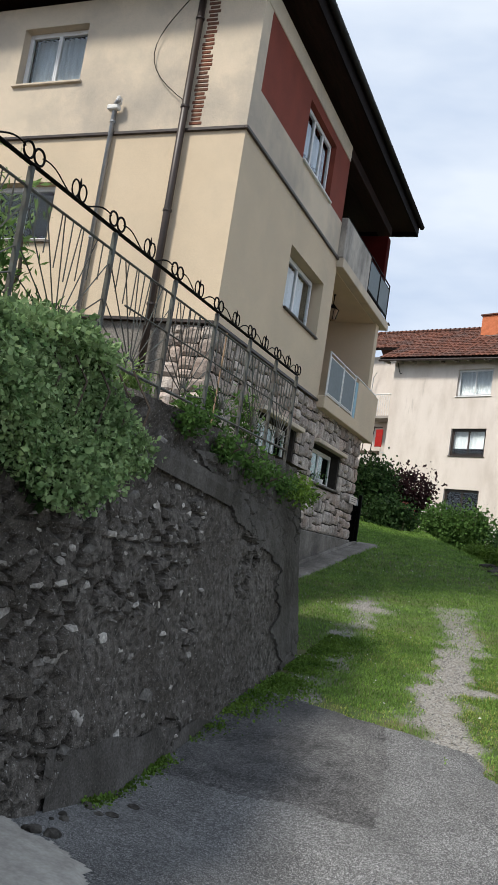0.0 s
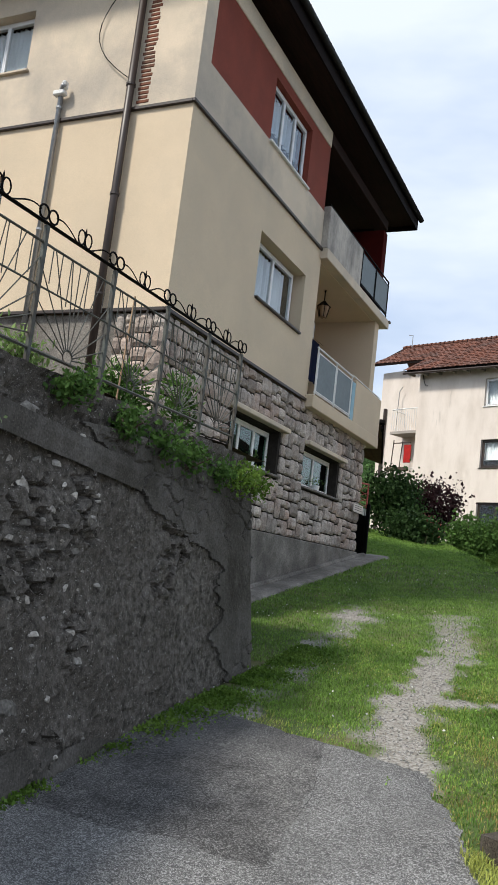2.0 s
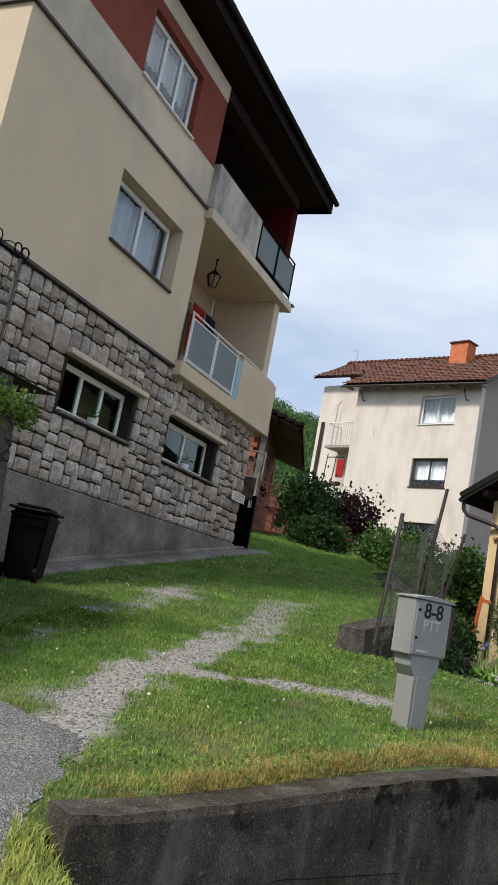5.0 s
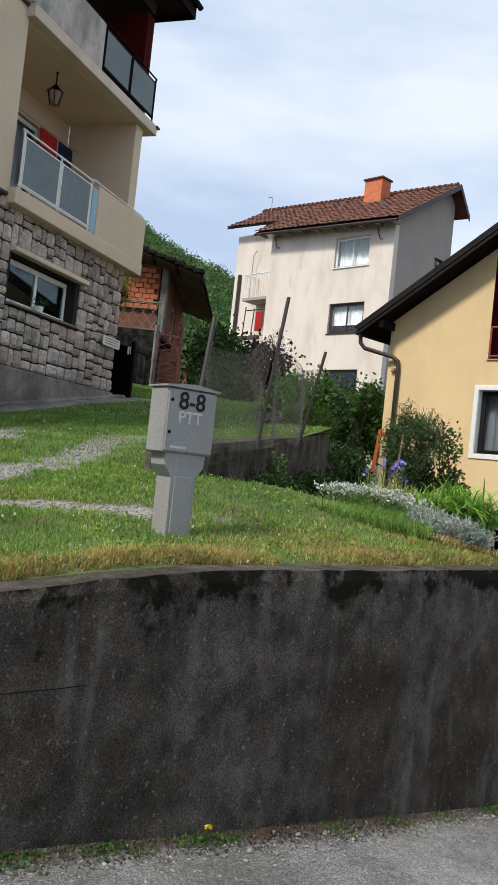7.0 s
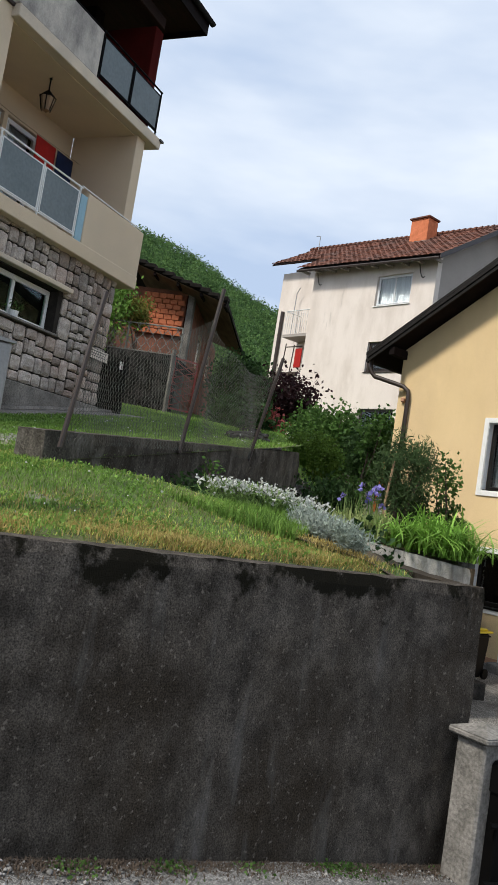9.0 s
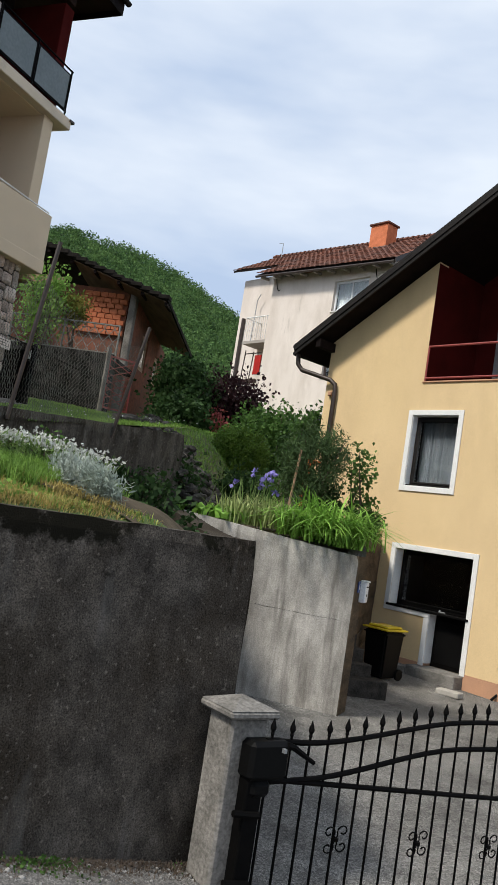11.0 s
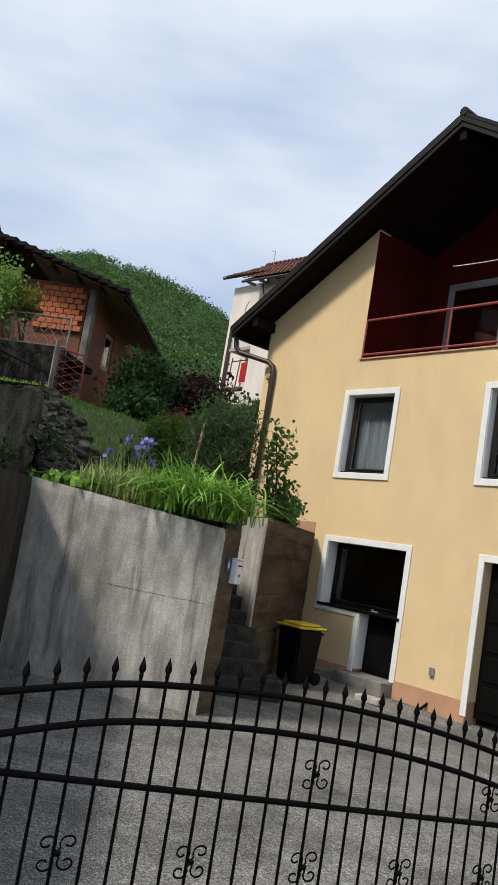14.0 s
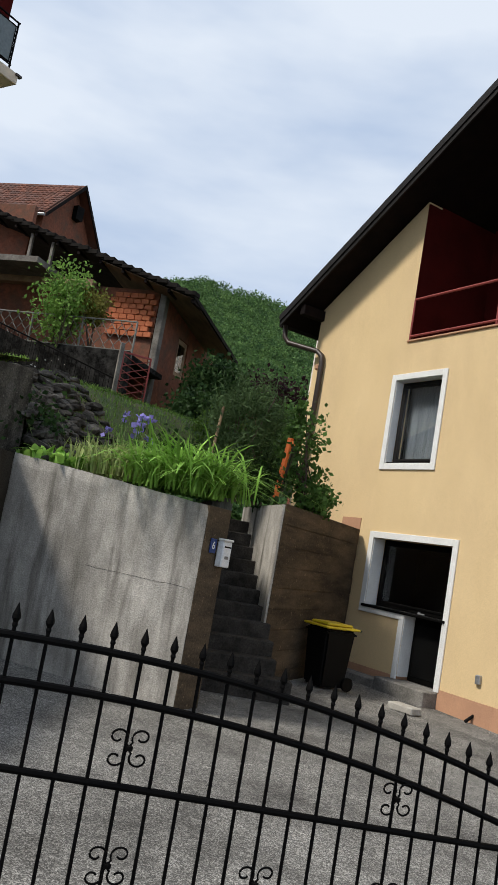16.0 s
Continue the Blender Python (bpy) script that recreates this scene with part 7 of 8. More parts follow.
shrub("shrub", "dense dark shrub before the pale house", (-1.5, 27.5, 1.5), (-1.6, 27.5, 2.35), (0.75, 0.8, 0.95), 200, 22, 0.12, M_LEAFDARK, 7)
shrub("shrub", "loose green shrub beside the yellow house", (-0.4, 25.4, 1.2), (-0.75, 25.5, 1.95), (0.5, 0.5, 0.75), 100, 20, 0.12, M_LEAF, 7)
shrub("sapling", "slender young tree with a pale trunk", (-1.35, 25.0, 1.2), (-1.0, 25.2, 2.5), (0.45, 0.5, 0.7), 70, 16, 0.12, M_LEAF, 3, "tree")
shrub("plum_shrub", "dark purple-leaved shrub near the pale house", (-6.3, 32.0, 2.4), (-6.2, 32.0, 4.2), (1.1, 1.0, 1.0), 200, 20, 0.14, M_PURPLELEAF, 7)
shrub("azalea", "pink flowering shrub on the lawn edge", (-6.2, 31.0, 2.2), (-6.2, 31.0, 3.2), (0.6, 0.6, 0.55), 90, 18, 0.10, M_PINKFLOWER, 5)
shrub("shrub", "dark laurel shrub beside the outbuilding", (-7.0, 29.8, 3.0), (-7.2, 30.2, 4.2), (0.95, 1.0, 1.0), 260, 22, 0.14, M_LEAFDARK, 7)
shrub("shrub", "dark drooping shrub beside the lawn", (-5.2, 27.5, 2.2), (-5.8, 27.8, 2.9), (0.9, 0.8, 0.75), 200, 22, 0.13, M_LEAFDARK, 7)
shrub("shrub", "green shrub mass on the slope", (-4.2, 30.5, 2.2), (-4.6, 30.5, 3.0), (0.8, 0.9, 0.85), 190, 22, 0.13, M_LEAF, 7)
shrub("shrub", "bright young tree in front of the brick terrace", (-10.1, 26.4, 3.9), (-10.05, 26.4, 5.7), (0.55, 0.45, 1.0), 120, 22, 0.13, M_SAPLEAF, 12, "tree", 0.42, 0.5, 0.28)
shrub("shrub", "yellowish bush on the brick terrace", (-9.2, 26.9, 4.5), (-9.3, 26.9, 5.75), (0.5, 0.4, 0.5), 70, 18, 0.10, leafy("yellow_leaves", (0.22, 0.21, 0.05), (0.13, 0.13, 0.03)), 4)
for cy, cz, cr, cm in ((12.6, 0.35, 0.5, M_LEAFDARK), (13.3, 0.5, 0.4, M_LEAFDARK), (14.4, 0.45, 0.55, M_LEAFDARK), (15.2, 0.55, 0.45, M_LEAFDARK), (15.9, 0.55, 0.6, M_LEAFDARK)):
    shrub("creeper", "overgrown dark creeper along the low garden wall", (0.12, cy, cz - 0.35), (0.15, cy, cz - 0.05), (0.10, cr, 0.24), 60, 13, 0.05, cm, 5, "creeper", 0.2)
shrub("shrub", "dark creeper over the return wall corner", (-0.5, 17.4, 0.5), (-0.25, 17.1, 0.75), (0.4, 0.5, 0.3), 90, 18, 0.07, M_LEAFDARK, 4, spread=0.25)
shrub("shrub", "green creeper on the low garden wall", (0.10, 13.9, 0.4), (0.10, 13.9, 0.75), (0.06, 0.25, 0.25), 16, 14, 0.05, M_LEAF, 4, spread=0.25)

op = thing("garden_stake", "orange painted post leaning in the garden", "post", at=pose(-0.42, 23.3, 0.8, 0, 6, 0))
part("stake", boxes(((-0.04, -0.04, 0), (0.04, 0.04, 1.1)), bevel=0.006), M_ORANGE, op)
part("arm", boxes(((0.041, -0.03, 0.98), (0.22, 0.03, 1.06)), bevel=0.006), M_ORANGE, op)

# ---- flowers on the terrace edge ----
for nm, lab, pts, m, s in (("daisy_clump", "white daisy-like flowers in the grass bank", [(1.28 + 0.60 * i / 9, 11.50 + 0.42 * i / 9 + 0.05 * math.sin(i * 2.3), 0) for i in range(10)], M_WHITEFLOWER, 0.019),
                           ("silver_plant", "silvery santolina cushion at the wall edge", [(2.02 + 0.50 * i / 7, 11.42 - 0.30 * i / 7 + 0.05 * math.sin(i * 1.9), 0) for i in range(8)], M_SILVER, 0.06)):
    for x, y, _ in pts:
        z = terrace_z(x, y)
        t = thing(nm, lab, "flowers", "flowering plants on the bank")
        if m is M_WHITEFLOWER:
            h = 0.19
            q = np.array((x, y, z)) + np.stack([RNG.normal(size=150) * 0.06, RNG.normal(size=150) * 0.08, RNG.uniform(0, h, 150)], 1)
            leaf_cloud("foliage", q, 0.06, M_LEAFLIGHT, t, 1.2, 0.08)
            f = np.array((x, y, z + h)) + RNG.normal(size=(52, 3)) * (0.075, 0.10, 0.024)
            leaf_cloud("blossom", np.repeat(f, 4, 0) + RNG.normal(size=(208, 3)) * 0.003, s, m, t, 0.1, 0.5)
        else:
            q = clumped((x, y, z + 0.07), (0.09, 0.10, 0.085), 36, 16, 0.22)
            leaf_cloud("foliage", q, 0.045, m, t, 0.9, 0.10)
for k in range(3):
    x, y = -0.35 + 0.12 * k, 12.9 + 0.12 * k
    x = max(0.12, x)
    t = thing("pink_flower", "small pink flower heads in the grass", "flower", "pink flowers")
    z = terrace_z(x, y)
    part("stem", bar([(x, y, z), (x, y, z + 0.25)], 0.004, 4), M_LEAF, t)
    leaf_cloud("blossom", np.array((x, y, z + 0.26)) + RNG.normal(size=(16, 3)) * 0.02, 0.05, leafy("pale_pink_petals", (0.55, 0.32, 0.38), (0.4, 0.2, 0.25)), t)
fx, fy = 1.53, 8.43
dn = thing("dandelion", "single yellow dandelion at the wall foot", "flower", at=pose(fx, fy, road_z(fx, fy)))
part("stem", bar([(0, 0, 0), (0, 0, 0.07)], 0.003, 4), M_LEAF, dn)
leaf_cloud("petals", np.array((0, 0, 0.07)) + RNG.normal(size=(20, 3)) * 0.004, 0.02, M_YELLOWLID, dn)


# ---- hillside ----
AZ = [-100, -60, -45, -40, -37.6, -32, -29, -27, -23.7, -20.4, -10, 0, 30, 70]
EL = [7, 12, 15.0, 16.8, 17.2, 16.75, 15.8, 14.7, 13.2, 12.6, 9.0, 6.0, 4.0, 2.0]


def hill_xyz(az, q, rough=True):
    el = np.interp(az, AZ, EL)
    r = 75 + 205 * q
    a = math.radians(az)
    top = 280 * math.tan(math.radians(el))
    z = -4 + (top + 4) * q ** 1.15
    if rough:
        z += 1.6 * q * noise.noise(Vector((az * 0.5, q * 6, 0)))
    return (5 + r * math.sin(a), 8 + r * math.cos(a), z)


verts, faces = [], []
NA, NQ = 110, 24
for i in range(NA + 1):
    for k in range(NQ + 1):
        verts.append(hill_xyz(-100 + 170 * i / NA, k / NQ))
for i in range(NA):
    for k in range(NQ):
        a = i * (NQ + 1) + k
        faces.append((a, a + NQ + 1, a + NQ + 2, a + 1))
hill = raw("backdrop", verts, faces, M_FOREST, smooth=True)
struct(hill, "wooded hillside above the village", "hill")
pts = []
for k in range(7600):
    az = RNG.uniform(-44, -16) if k % 8 else RNG.uniform(-70, 10)
    q = RNG.uniform(0.05, 1.0) ** 0.75
    c = np.array(hill_xyz(az, q))
    s = RNG.uniform(1.4, 3.4) * (0.6 + 0.5 * q)
    d = RNG.normal(size=(64, 3))
    d /= np.linalg.norm(d, axis=1, keepdims=True)
    d[:, 2] = np.abs(d[:, 2]) * 1.25
    pts.append(c + d * s * RNG.uniform(0.75, 1.05, (64, 1)) + (0, 0, s * 0.35))
woods = leaf_cloud("forest", np.concatenate(pts), 0.62, M_FOREST, None, 0.3, 0.42)
tagged(woods, "dense deciduous forest covering the hillside", "forest", kind="stuff")

# ---- grass, gravel ----
def seg_d(x, y, pts):
    best = np.full(x.shape, 9.0)
    for (ax, ay), (bx_, by_) in zip(pts, pts[1:]):
        dx, dy = bx_ - ax, by_ - ay
        t = np.clip(((x - ax) * dx + (y - ay) * dy) / (dx * dx + dy * dy), 0, 1)
        best = np.minimum(best, np.hypot(x - ax - t * dx, y - ay - t * dy))
    return best


PATHS = [([(-0.72, 7.35), (-0.90, 7.9), (-1.1, 9.0), (-1.15, 10.9), (-1.43, 12.6), (-1.6, 13.4)], 0.23),
         ([(-0.85, 7.75), (-1.3, 8.1)], 0.16),
         ([(-1.0, 9.1), (-0.5, 9.25), (-0.12, 9.53), (0.5, 9.78)], 0.10),
         ([(-2.25, 7.6), (-2.3, 8.3), (-2.4, 9.4), (-2.75, 12.4), (-2.9, 13.2)], 0.16)]


def worn(x, y):
    w = np.zeros(x.shape)
    wob = 0.07 * np.sin(x * 9 + y * 4) + 0.06 * np.sin(y * 11 - x * 5) + 0.05 * np.sin(x * 23 + y * 17)
    for pts, hw in PATHS:
        d = seg_d(x, y, pts) + wob
        k = 1.0 - 0.45 * np.clip((y - 10) / 4, 0, 1)
        if hw == 0.16:
            k = 0.72 + 0.28 * np.sin(y * 3.3 + 1.0) * np.sin(x * 5.0)
        w = np.maximum(w, k * np.clip((hw + 0.08 - d) / 0.14, 0, 1))
    w = np.maximum(w, 0.8 * np.clip((0.16 - np.hypot((x - 0.95) * 0.6, y - 10.0) + wob * 0.5) / 0.12, 0, 1))
    w = np.maximum(w, np.clip((0.35 - np.hypot((x + 2.75) * 0.7, y - 12.4)) / 0.2, 0, 1))
    return w


co = np.empty(len(lawn.data.vertices) * 3)
lawn.data.vertices.foreach_get("co", co)
co = co.reshape(-1, 3)
at = lawn.data.attributes.new("worn", "FLOAT", "POINT")
at.data.foreach_set("value", worn(co[:, 0], co[:, 1]).astype(np.float32))


def blades(name, X, Y, Z, length, width, material, lean=0.5):
    n = len(X)
    P = np.stack([X, Y, Z], 1)
    a = RNG.uniform(0, 2 * math.pi, n)
    d = np.stack([np.cos(a), np.sin(a), np.zeros(n)], 1)
    s = np.stack([-d[:, 1], d[:, 0], np.zeros(n)], 1) * width
    ln = (length * RNG.uniform(0.5, 1.3, n))[:, None]
    le = RNG.uniform(0.1, lean, n)[:, None]
    up = np.array((0, 0, 1.0))
    V = np.empty((n, 5, 3))
    V[:, 0], V[:, 1] = P - s, P + s
    m = P + up * ln * 0.55 + d * ln * le * 0.35
    V[:, 2], V[:, 3] = m + s * 0.7, m - s * 0.7
    V[:, 4] = P + up * ln * (1 - 0.3 * le) + d * ln * le
    b = np.arange(n)[:, None] * 5
    F = np.concatenate([b + (0, 1, 2), b + (0, 2, 3), b + (3, 2, 4)])
    return quick(name, V.reshape(-1, 3), F, material)


def lawn_z(X, Y):
    return np.array([drive_z(x, y) for x, y in zip(X, Y)])


def field(name, label, n, xr, yr, length, width, material, ok, zf=None, lean=1.15):
    X, Y = RNG.uniform(*xr, n), RNG.uniform(*yr, n)
    k = ok(X, Y)
    X, Y = X[k], Y[k]
    Z = (lawn_z(X, Y) if zf is None else np.array([zf(x, y) for x, y in zip(X, Y)])) - 0.01
    ob = blades(name, X, Y, Z, length, width, material, lean)
    return tagged(ob, label, "grass", kind="stuff")


CL = lambda Y: 1.468 + (Y - 8.484) * 0.601
patchy = lambda X, Y: 0.5 + 0.5 * np.sin(X * 2.1 + 1.3 * np.sin(Y * 1.7)) * np.sin(Y * 2.6 + X)
asph = lambda X, Y: np.array([apron_edge(x, y) > 0.01 for x, y in zip(X, Y)], bool)
near_ok = lambda X, Y: (X < CL(Y) - np.where(Y < 6.9, 0.12, 0.25)) & (RNG.uniform(size=X.shape) > worn(X, Y) * 1.03) & ~asph(X, Y) & ((X < -0.02) | (Y < 11.2))
lush = lambda X, Y: 0.5 + 0.28 * np.sin(X * 3.1 + 1.7 * np.sin(Y * 2.3)) + 0.28 * np.sin(Y * 3.7 + 1.3 * np.sin(X * 2.9 + 1)) + 0.15 * np.sin(X * 9 + Y * 7)
field("grass", "short green lawn grass beside the drive", 120000, (-2.6, 3.0), (6.3, 11.3), 0.046, 0.0027, M_GRASS, lambda X, Y: near_ok(X, Y) & (lush(X, Y) > RNG.uniform(-0.4, 0.75, X.shape)))
field("grass", "yellowish lawn grass beside the drive", 90000, (-2.6, 3.0), (6.3, 11.3), 0.040, 0.0027, M_LIMEGRASS, lambda X, Y: near_ok(X, Y) & (lush(X, Y) < RNG.uniform(0.1, 0.75, X.shape)) & (RNG.uniform(size=X.shape) < np.where(X > -0.9, 1.0, 0.5)))
field("grass", "rough grass on the bank at the wall end", 16000, (-0.15, 1.6), (5.2, 6.27), 0.07, 0.0028, M_LIMEGRASS, lambda X, Y: (X + 0.15 - 0.6 * (6.28 - Y) > 0) & (X - 0.6 * (6.28 - Y) < 0.75), verge_z)
field("grass", "short green lawn grass up the slope", 110000, (-4.4, 0.0), (8.0, 16.0), 0.044, 0.0038, M_GRASS, lambda X, Y: near_ok(X, Y) & (X < -0.02) & ~((X < -2.62) & (Y < 9.5)))
field("grass", "mown grass on the far slope", 100000, (-8.6, 0.0), (16.0, 30.0), 0.06, 0.007, M_GRASS, lambda X, Y: (X < 0.0) & ((Y > 19.9) | (X > -4.4)) & ((Y < 16.95) | (X < -0.95 - 0.33 * (Y - 17))), lambda x, y: drive_z(x, y) + (max(0.0, -x - 5) * 0.10 if x < -4.85 else 0.0))
field("dry_grass", "dry yellow grass near the wall edge", 40000, (-0.9, 3.2), (6.25, 11.45), 0.05, 0.003, M_DRYGRASS, lambda X, Y: near_ok(X, Y) & ((CL(Y) - X < RNG.uniform(0.15, 0.6, X.shape)) | (patchy(X, Y) > 0.62) & (RNG.uniform(size=X.shape) < 0.45)))
field("grass", "long green grass on the terrace bank", 60000, (0.0, 3.0), (10.9, 14.5), 0.10, 0.0036, M_GRASS, lambda X, Y: (X < np.where(Y < 11.5, CL(Y) - 0.3, 3.29 - (Y - 11.55) * 0.61 - 0.4)) & (X < 2.15) & (Y < 12.0), terrace_z)
field("dry_grass", "dry moss and sedum along the wall edge", 22000, (0.8, 3.2), (10.9, 14.0), 0.045, 0.004, M_DRYGRASS, lambda X, Y: (X < np.where(Y < 11.5, CL(Y) - 0.15, 3.29 - (Y - 11.55) * 0.61 - 0.2)) & (X > np.where(Y < 11.5, CL(Y) - 0.7, 3.29 - (Y - 11.55) * 0.61 - 0.8)) & (Y < 11.7) & (X < 2.4), terrace_z)


field("grass", "rough grass on the bank below the lawn", 30000, (-6.0, 0.4), (18.2, 32.0), 0.09, 0.006, M_GRASS, lambda X, Y: (X > -1.2 - 0.33 * (Y - 17)) & (X < 0.3 - 0.33 * (Y - 17)), bank_z)
Yf = RNG.uniform(6.6, 11.2, 30000)
Xf = CL(Yf) - 0.23 - np.abs(RNG.normal(size=30000)) * (0.16 + 0.30 * np.clip((Yf - 8.6) / 2.0, 0, 1))
kf = (lush(Xf * 1.3, Yf * 1.3) < RNG.uniform(0.2, 1.0, 30000)) & ((Xf > 0.02) | (Yf < 11))
Xf, Yf = Xf[kf], Yf[kf]
tagged(blades("dry_grass", Xf, Yf, np.array([(drive_z(x, y) if y < 11 else terrace_z(x, y)) - 0.01 for x, y in zip(Xf, Yf)]), 0.05, 0.003, M_DRYGRASS, 1.3), "dry orange grass fringe on the street wall", "grass", kind="stuff")


def weeds(name, label, n, xs, ys, zf, size, material, mask=None):
    X, Y = xs(n), ys(n)
    if mask is not None:
        X, Y = X[mask(X, Y)], Y[mask(X, Y)]
    Z = np.array([zf(x, y) for x, y in zip(X, Y)]) + np.abs(RNG.normal(size=len(X))) * size * 0.6
    return tagged(leaf_cloud(name, np.stack([X, Y, Z], 1), size, material, None, 0.5, 0.4), label, "weeds", kind="stuff")


gz = lambda x, y: max(drive_z(x, y), road_z(x, y))
Yw = RNG.uniform(4.6, 10.4, 26000)
dw = np.abs(RNG.normal(size=26000)) * (0.07 + 0.10 * np.clip(Yw - 6.3, 0, 1.6))
kw = patchy(Yw * 0 + 1.0, Yw * 3) > np.where(Yw > 6.8, RNG.uniform(0.0, 0.5, 26000), RNG.uniform(0.35, 0.8, 26000))
weeds("weeds", "green weeds along the foot of the old wall", int(kw.sum()), lambda n: (-2.73 + dw)[kw], lambda n: Yw[kw], gz, 0.027, M_BOXLEAF)
Yw2 = RNG.uniform(6.4, 11.4, 7000)
kw2 = patchy(Yw2 * 2.3, Yw2 * 1.9) > RNG.uniform(0.45, 0.95, 7000)
dw2 = np.abs(RNG.normal(size=7000)) * 0.07
weeds("weeds", "low weeds and moss at the street wall foot", int(kw2.sum()), lambda n: (CL(Yw2) + 0.03 + dw2 * 1.0)[kw2], lambda n: (Yw2 - dw2 * 0.5)[kw2], road_z, 0.018, M_LEAF)
weeds("weeds", "clover leaves among the lawn", 9000, lambda n: RNG.uniform(-0.8, 2.4, n), lambda n: RNG.uniform(7.0, 11.2, n), gz, 0.026, M_GRASS, lambda X, Y: (X < CL(Y) - 0.25) & (worn(X, Y) < 0.3) & (patchy(X * 1.7, Y * 1.3) > 0.45) & ((X < 0) | (Y < 11.2)))
weeds("daisies", "tiny white daisies scattered in the lawn", 420, lambda n: RNG.uniform(-4, 1.5, n), lambda n: RNG.uniform(8, 18, n), lambda x, y: gz(x, y) + 0.05, 0.022, M_WHITEFLOWER, lambda X, Y: (X < 0) | (Y < 11))

# pebbles
n = 26000
X = np.concatenate([RNG.uniform(-3.0, 0.9, n), RNG.uniform(0.5, 3.6, 14000)])
Y = np.concatenate([RNG.uniform(6.2, 13.2, n), RNG.uniform(6.2, 11.5, 14000)])
W = worn(X, Y)
isr = np.arange(len(X)) >= n
k = np.where(isr, (X > CL(Y) + 0.02) & (X < CL(Y) + 0.02 + np.abs(RNG.normal(size=len(X))) * 0.25), RNG.uniform(size=len(X)) < W)
X, Y, isr = X[k], Y[k], isr[k]
Z = np.array([road_z(x, y) if r else gz(x, y) for x, y, r in zip(X, Y, isr)])
m = len(X)
S = RNG.uniform(0.004, 0.012, (m, 1)) * np.where(RNG.uniform(size=(m, 1)) < 0.05, 2.0, 1.0)
oct_v = np.array([(1, 0, 0), (-1, 0, 0), (0, 1, 0), (0, -1, 0), (0, 0, 0.7), (0, 0, -0.7)])
oct_f = np.array([(0, 2, 4), (2, 1, 4), (1, 3, 4), (3, 0, 4), (2, 0, 5), (1, 2, 5), (3, 1, 5), (0, 3, 5)])
ang = RNG.uniform(0, 6.28, m)
ov = oct_v[None] * RNG.uniform(0.6, 1.3, (m, 6, 1))
rx = ov[..., 0] * np.cos(ang)[:, None] - ov[..., 1] * np.sin(ang)[:, None]
ry = ov[..., 0] * np.sin(ang)[:, None] + ov[..., 1] * np.cos(ang)[:, None]
V = np.stack([X[:, None] + rx * S, Y[:, None] + ry * S, Z[:, None] + ov[..., 2] * S + 0.003], -1)
F = oct_f[None] + (np.arange(m) * 6)[:, None, None]
tagged(quick("gravel", V.reshape(-1, 3), F.reshape(-1, 3), M_GRAVEL), "loose pale gravel in the worn wheel tracks", "gravel", kind="stuff")

# ---- rusticated stones of the house base ----
def pillow(seed):
    bm = bmesh.new()
    n = 4
    g = []
    for i in range(n + 1):
        row = []
        for k in range(n + 1):
            u, v = i / n - 0.5, k / n - 0.5
            e = max(abs(u), abs(v)) * 2
            h = 0.034 * (1 - e ** 7) + 0.016 * noise.noise(Vector((u * 5 + seed * 3.3, v * 5, seed)))
            cu, cv = u, v
            if abs(u) > 0.49 and abs(v) > 0.49:
                cu, cv = u * 0.91, v * 0.91
            cu += 0.03 * noise.noise(Vector((v * 3, seed, 1)))
            cv += 0.03 * noise.noise(Vector((u * 3, seed, 2)))
            row.append(bm.verts.new((h if e < 0.99 else 0.0, cu, cv)))
        g.append(row)
    for i in range(n):
        for k in range(n):
            bm.faces.new((g[i][k], g[i + 1][k], g[i + 1][k + 1], g[i][k + 1]))
    rim = [g[i][0] for i in range(n)] + [g[n][k] for k in range(n)] + [g[i][n] for i in range(n, 0, -1)] + [g[0][k] for k in range(n, 0, -1)]
    bk = [bm.verts.new((-0.06, v.co.y, v.co.z)) for v in rim]
    for i in range(len(rim)):
        j = (i + 1) % len(rim)
        bm.faces.new((rim[i], bk[i], bk[j], rim[j]))
    bmesh.ops.recalc_face_normals(bm, faces=bm.faces)
    me = bpy.data.meshes.new("stone")
    bm.to_mesh(me)
    bm.free()
    me.materials.append(M_STONE)
    return me


pillows = [pillow(i) for i in range(10)]
random.seed(17)


def lay(y0, y1, z0, z1, place, holes):
    """Irregular squared rubble: a face cut again and again, mostly across its longer side."""
    def cut(a, b, c, d):
        w, h = b - a, d - c
        if w < random.uniform(0.26, 0.48) and h < random.uniform(0.22, 0.42):
            inside = [q for q in holes if a < q[1] and b > q[0] and c < q[3] and d > q[2]]
            if not inside and w > 0.06 and h > 0.05:
                place(a, b, c, d)
            return
        f = random.uniform(0.36, 0.64)
        if w > h * random.uniform(0.7, 1.25):
            cut(a, a + w * f, c, d)
            cut(a + w * f, b, c, d)
        else:
            cut(a, b, c, c + h * f)
            cut(a, b, c + h * f, d)

    us = sorted({y0, y1, *[v for q in holes for v in q[:2]]})
    for a, b in zip(us, us[1:]):
        hs = [q for q in holes if q[0] < (a + b) / 2 < q[1]]
        if hs:
            cut(a, b, z0, hs[0][2])
            cut(a, b, hs[0][3], z1)
        else:
            cut(a, b, z0, z1)


def on_east(a, b, c, d):
    ob = new("stone", random.choice(pillows))
    ob.parent = stone_base
    g = 0.024
    ob.matrix_local = pose(AX - 0.02 + random.uniform(-0.008, 0.012), (a + b) / 2, (c + d) / 2, random.uniform(-2.5, 2.5)) @ Matrix.Diagonal((random.uniform(0.7, 1.2), b - a - g, d - c - g, 1))


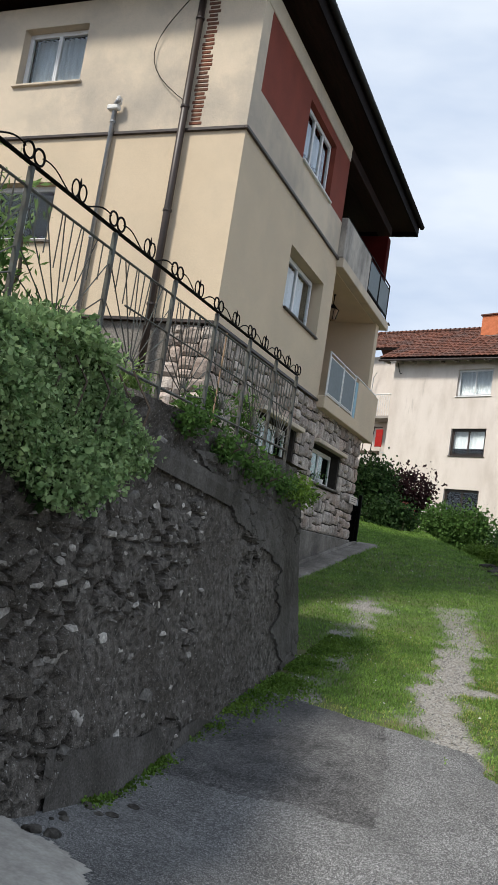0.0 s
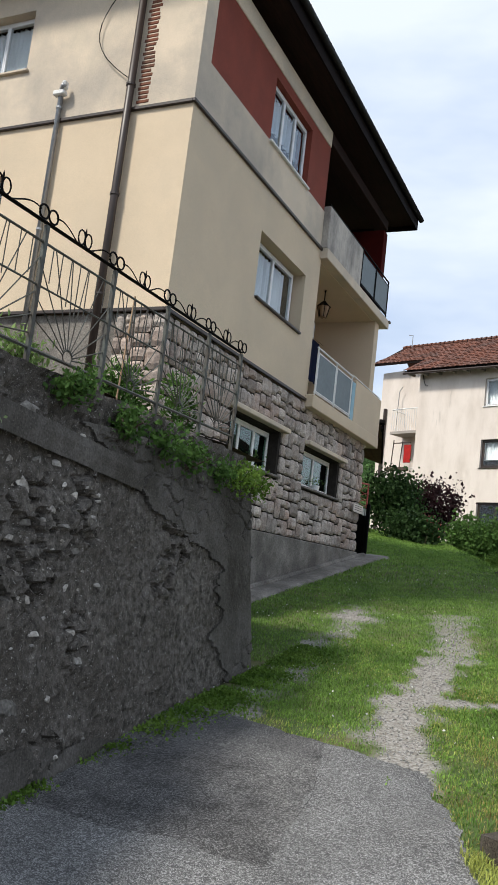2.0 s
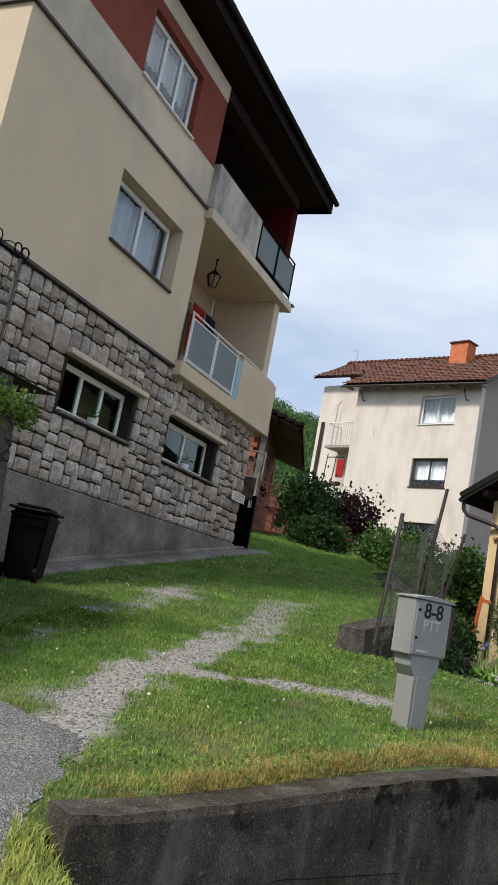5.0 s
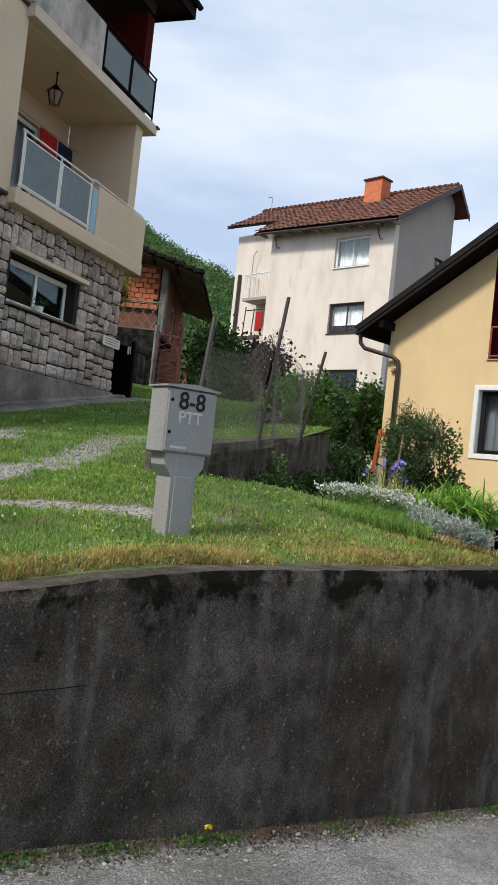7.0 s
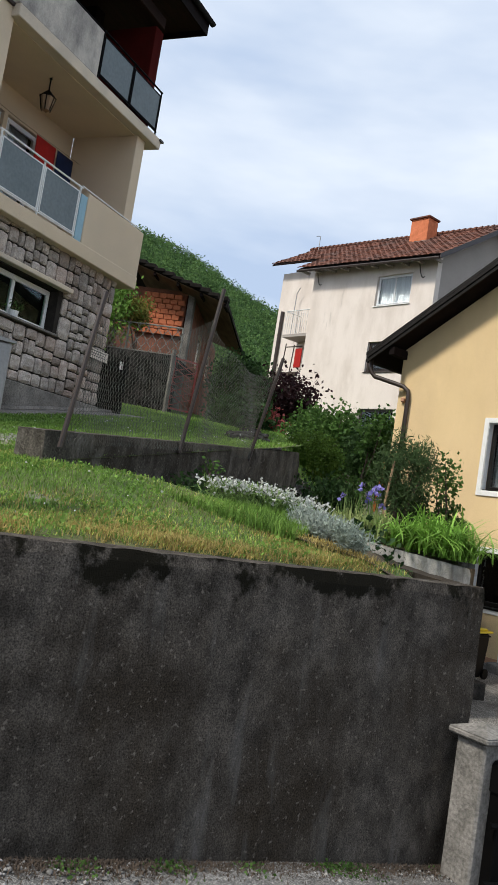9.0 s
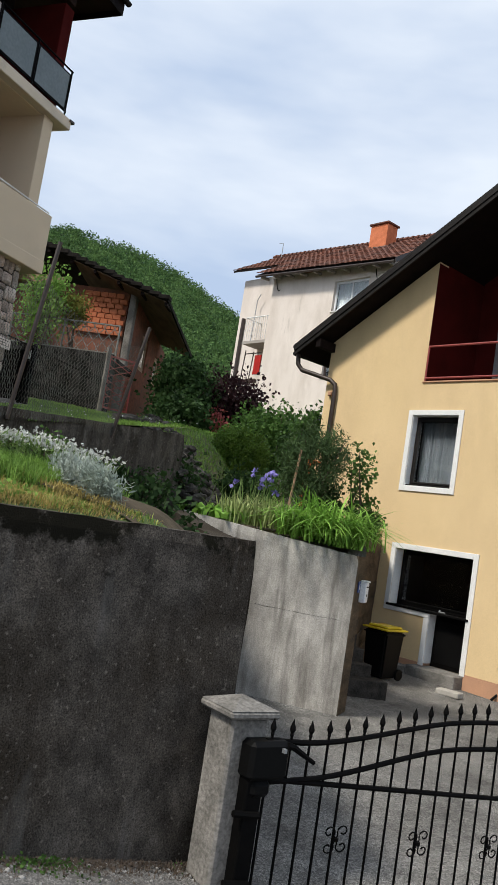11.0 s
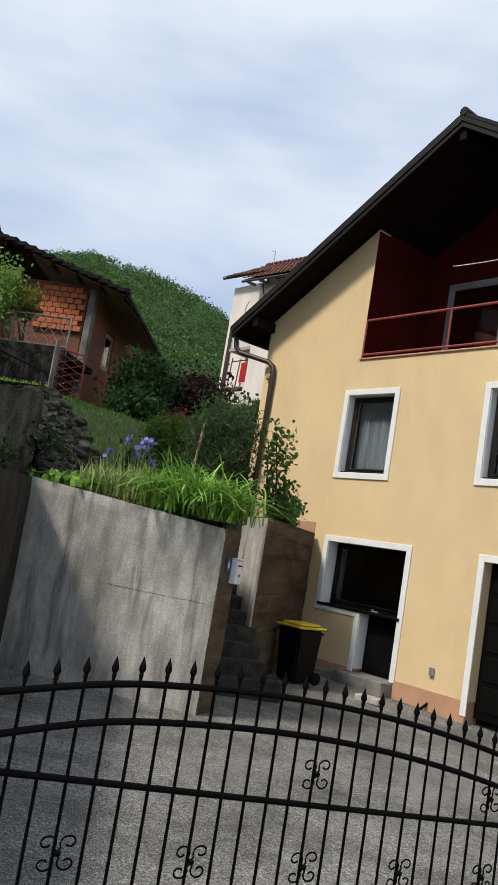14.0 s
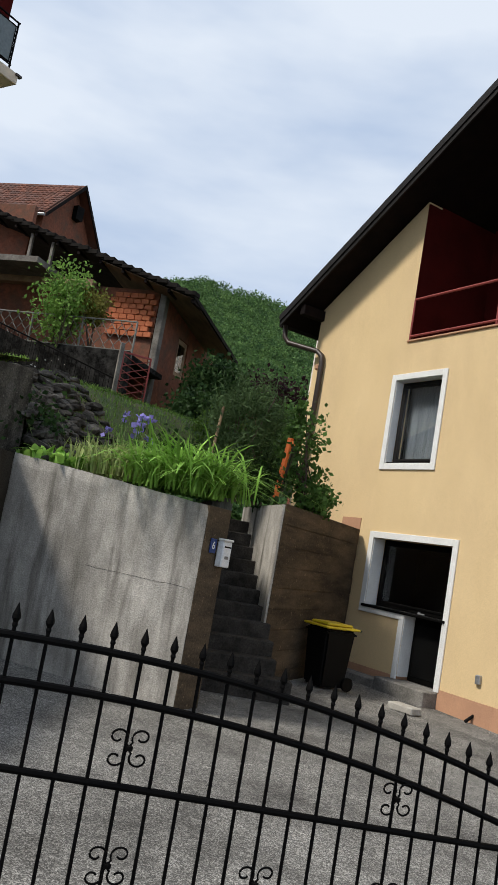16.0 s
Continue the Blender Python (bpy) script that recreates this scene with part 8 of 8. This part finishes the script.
def on_south(a, b, c, d):
    ob = new("stone", random.choice(pillows))
    ob.parent = stone_base
    ob.matrix_local = pose((a + b) / 2, AY + 0.03, (c + d) / 2, 0, 0, -90) @ Matrix.Diagonal((1, b - a - 0.015, d - c - 0.015, 1))


lay(AY + 0.02, 18.90, 1.885, 4.365, on_east, [(12.15, 14.20, 2.80, 3.70), (15.27, 17.40, 2.80, 3.70)])
lay(-5.62, AX + 0.0, 2.45, 4.365, on_south, [])

seam_p = [(-1.10, 6.30), (-1.125, 6.6), (-1.20, 6.9), (-1.24, 7.2), (-1.30, 7.45)]
part("seam", bar([(x, y, apron_z(x, y) + 0.0005) for x, y in seam_p], 0.0012, 4), M_DARK, asphalt_apron)

crack = [(0.55 + 1.85 * i / 14, 16.60 + 0.236 * (0.25 + 1.85 * i / 14), -0.62 - 0.05 * i / 14 + 0.012 * noise.noise(Vector((i * 0.9, 0, 2)))) for i in range(15)]
part("crack", bar([(x, y - 0.001, z) for x, y, z in crack[6:]], 0.0012, 4), M_DARK, wall_yard)
dead = RNG.uniform(6.5, 11.45, 9000)
off = np.abs(RNG.normal(size=9000)) * 0.09
tagged(blades("dead_leaves", CL(dead) + 0.01 + off, dead, np.array([road_z(CL(y) + o, y) for y, o in zip(dead, off)]) - 0.004, 0.022, 0.004, M_BARK, 2.0), "brown litter and dirt along the wall foot", "litter", kind="stuff")

# ground cover in the sunken bed behind the street wall
n = 15000
Yc = RNG.uniform(12.1, 16.5, n)
Xc = RNG.uniform(0.05, 3.0, n)
kc = Xc < 3.29 - (Yc - 11.55) * 0.61 - 0.22
Xc, Yc = Xc[kc], Yc[kc]
Zc = np.array([terrace_z(x, y) for x, y in zip(Xc, Yc)]) + RNG.uniform(0, 0.26, len(Xc)) * (0.5 + 0.5 * np.sin(Xc * 4 + Yc * 3))
tagged(leaf_cloud("ground_cover", np.stack([Xc, Yc, Zc], 1), 0.055, M_LEAFDARK, None, 0.4, 0.36), "dark leafy ground cover in the sunken bed", "plants", kind="stuff")
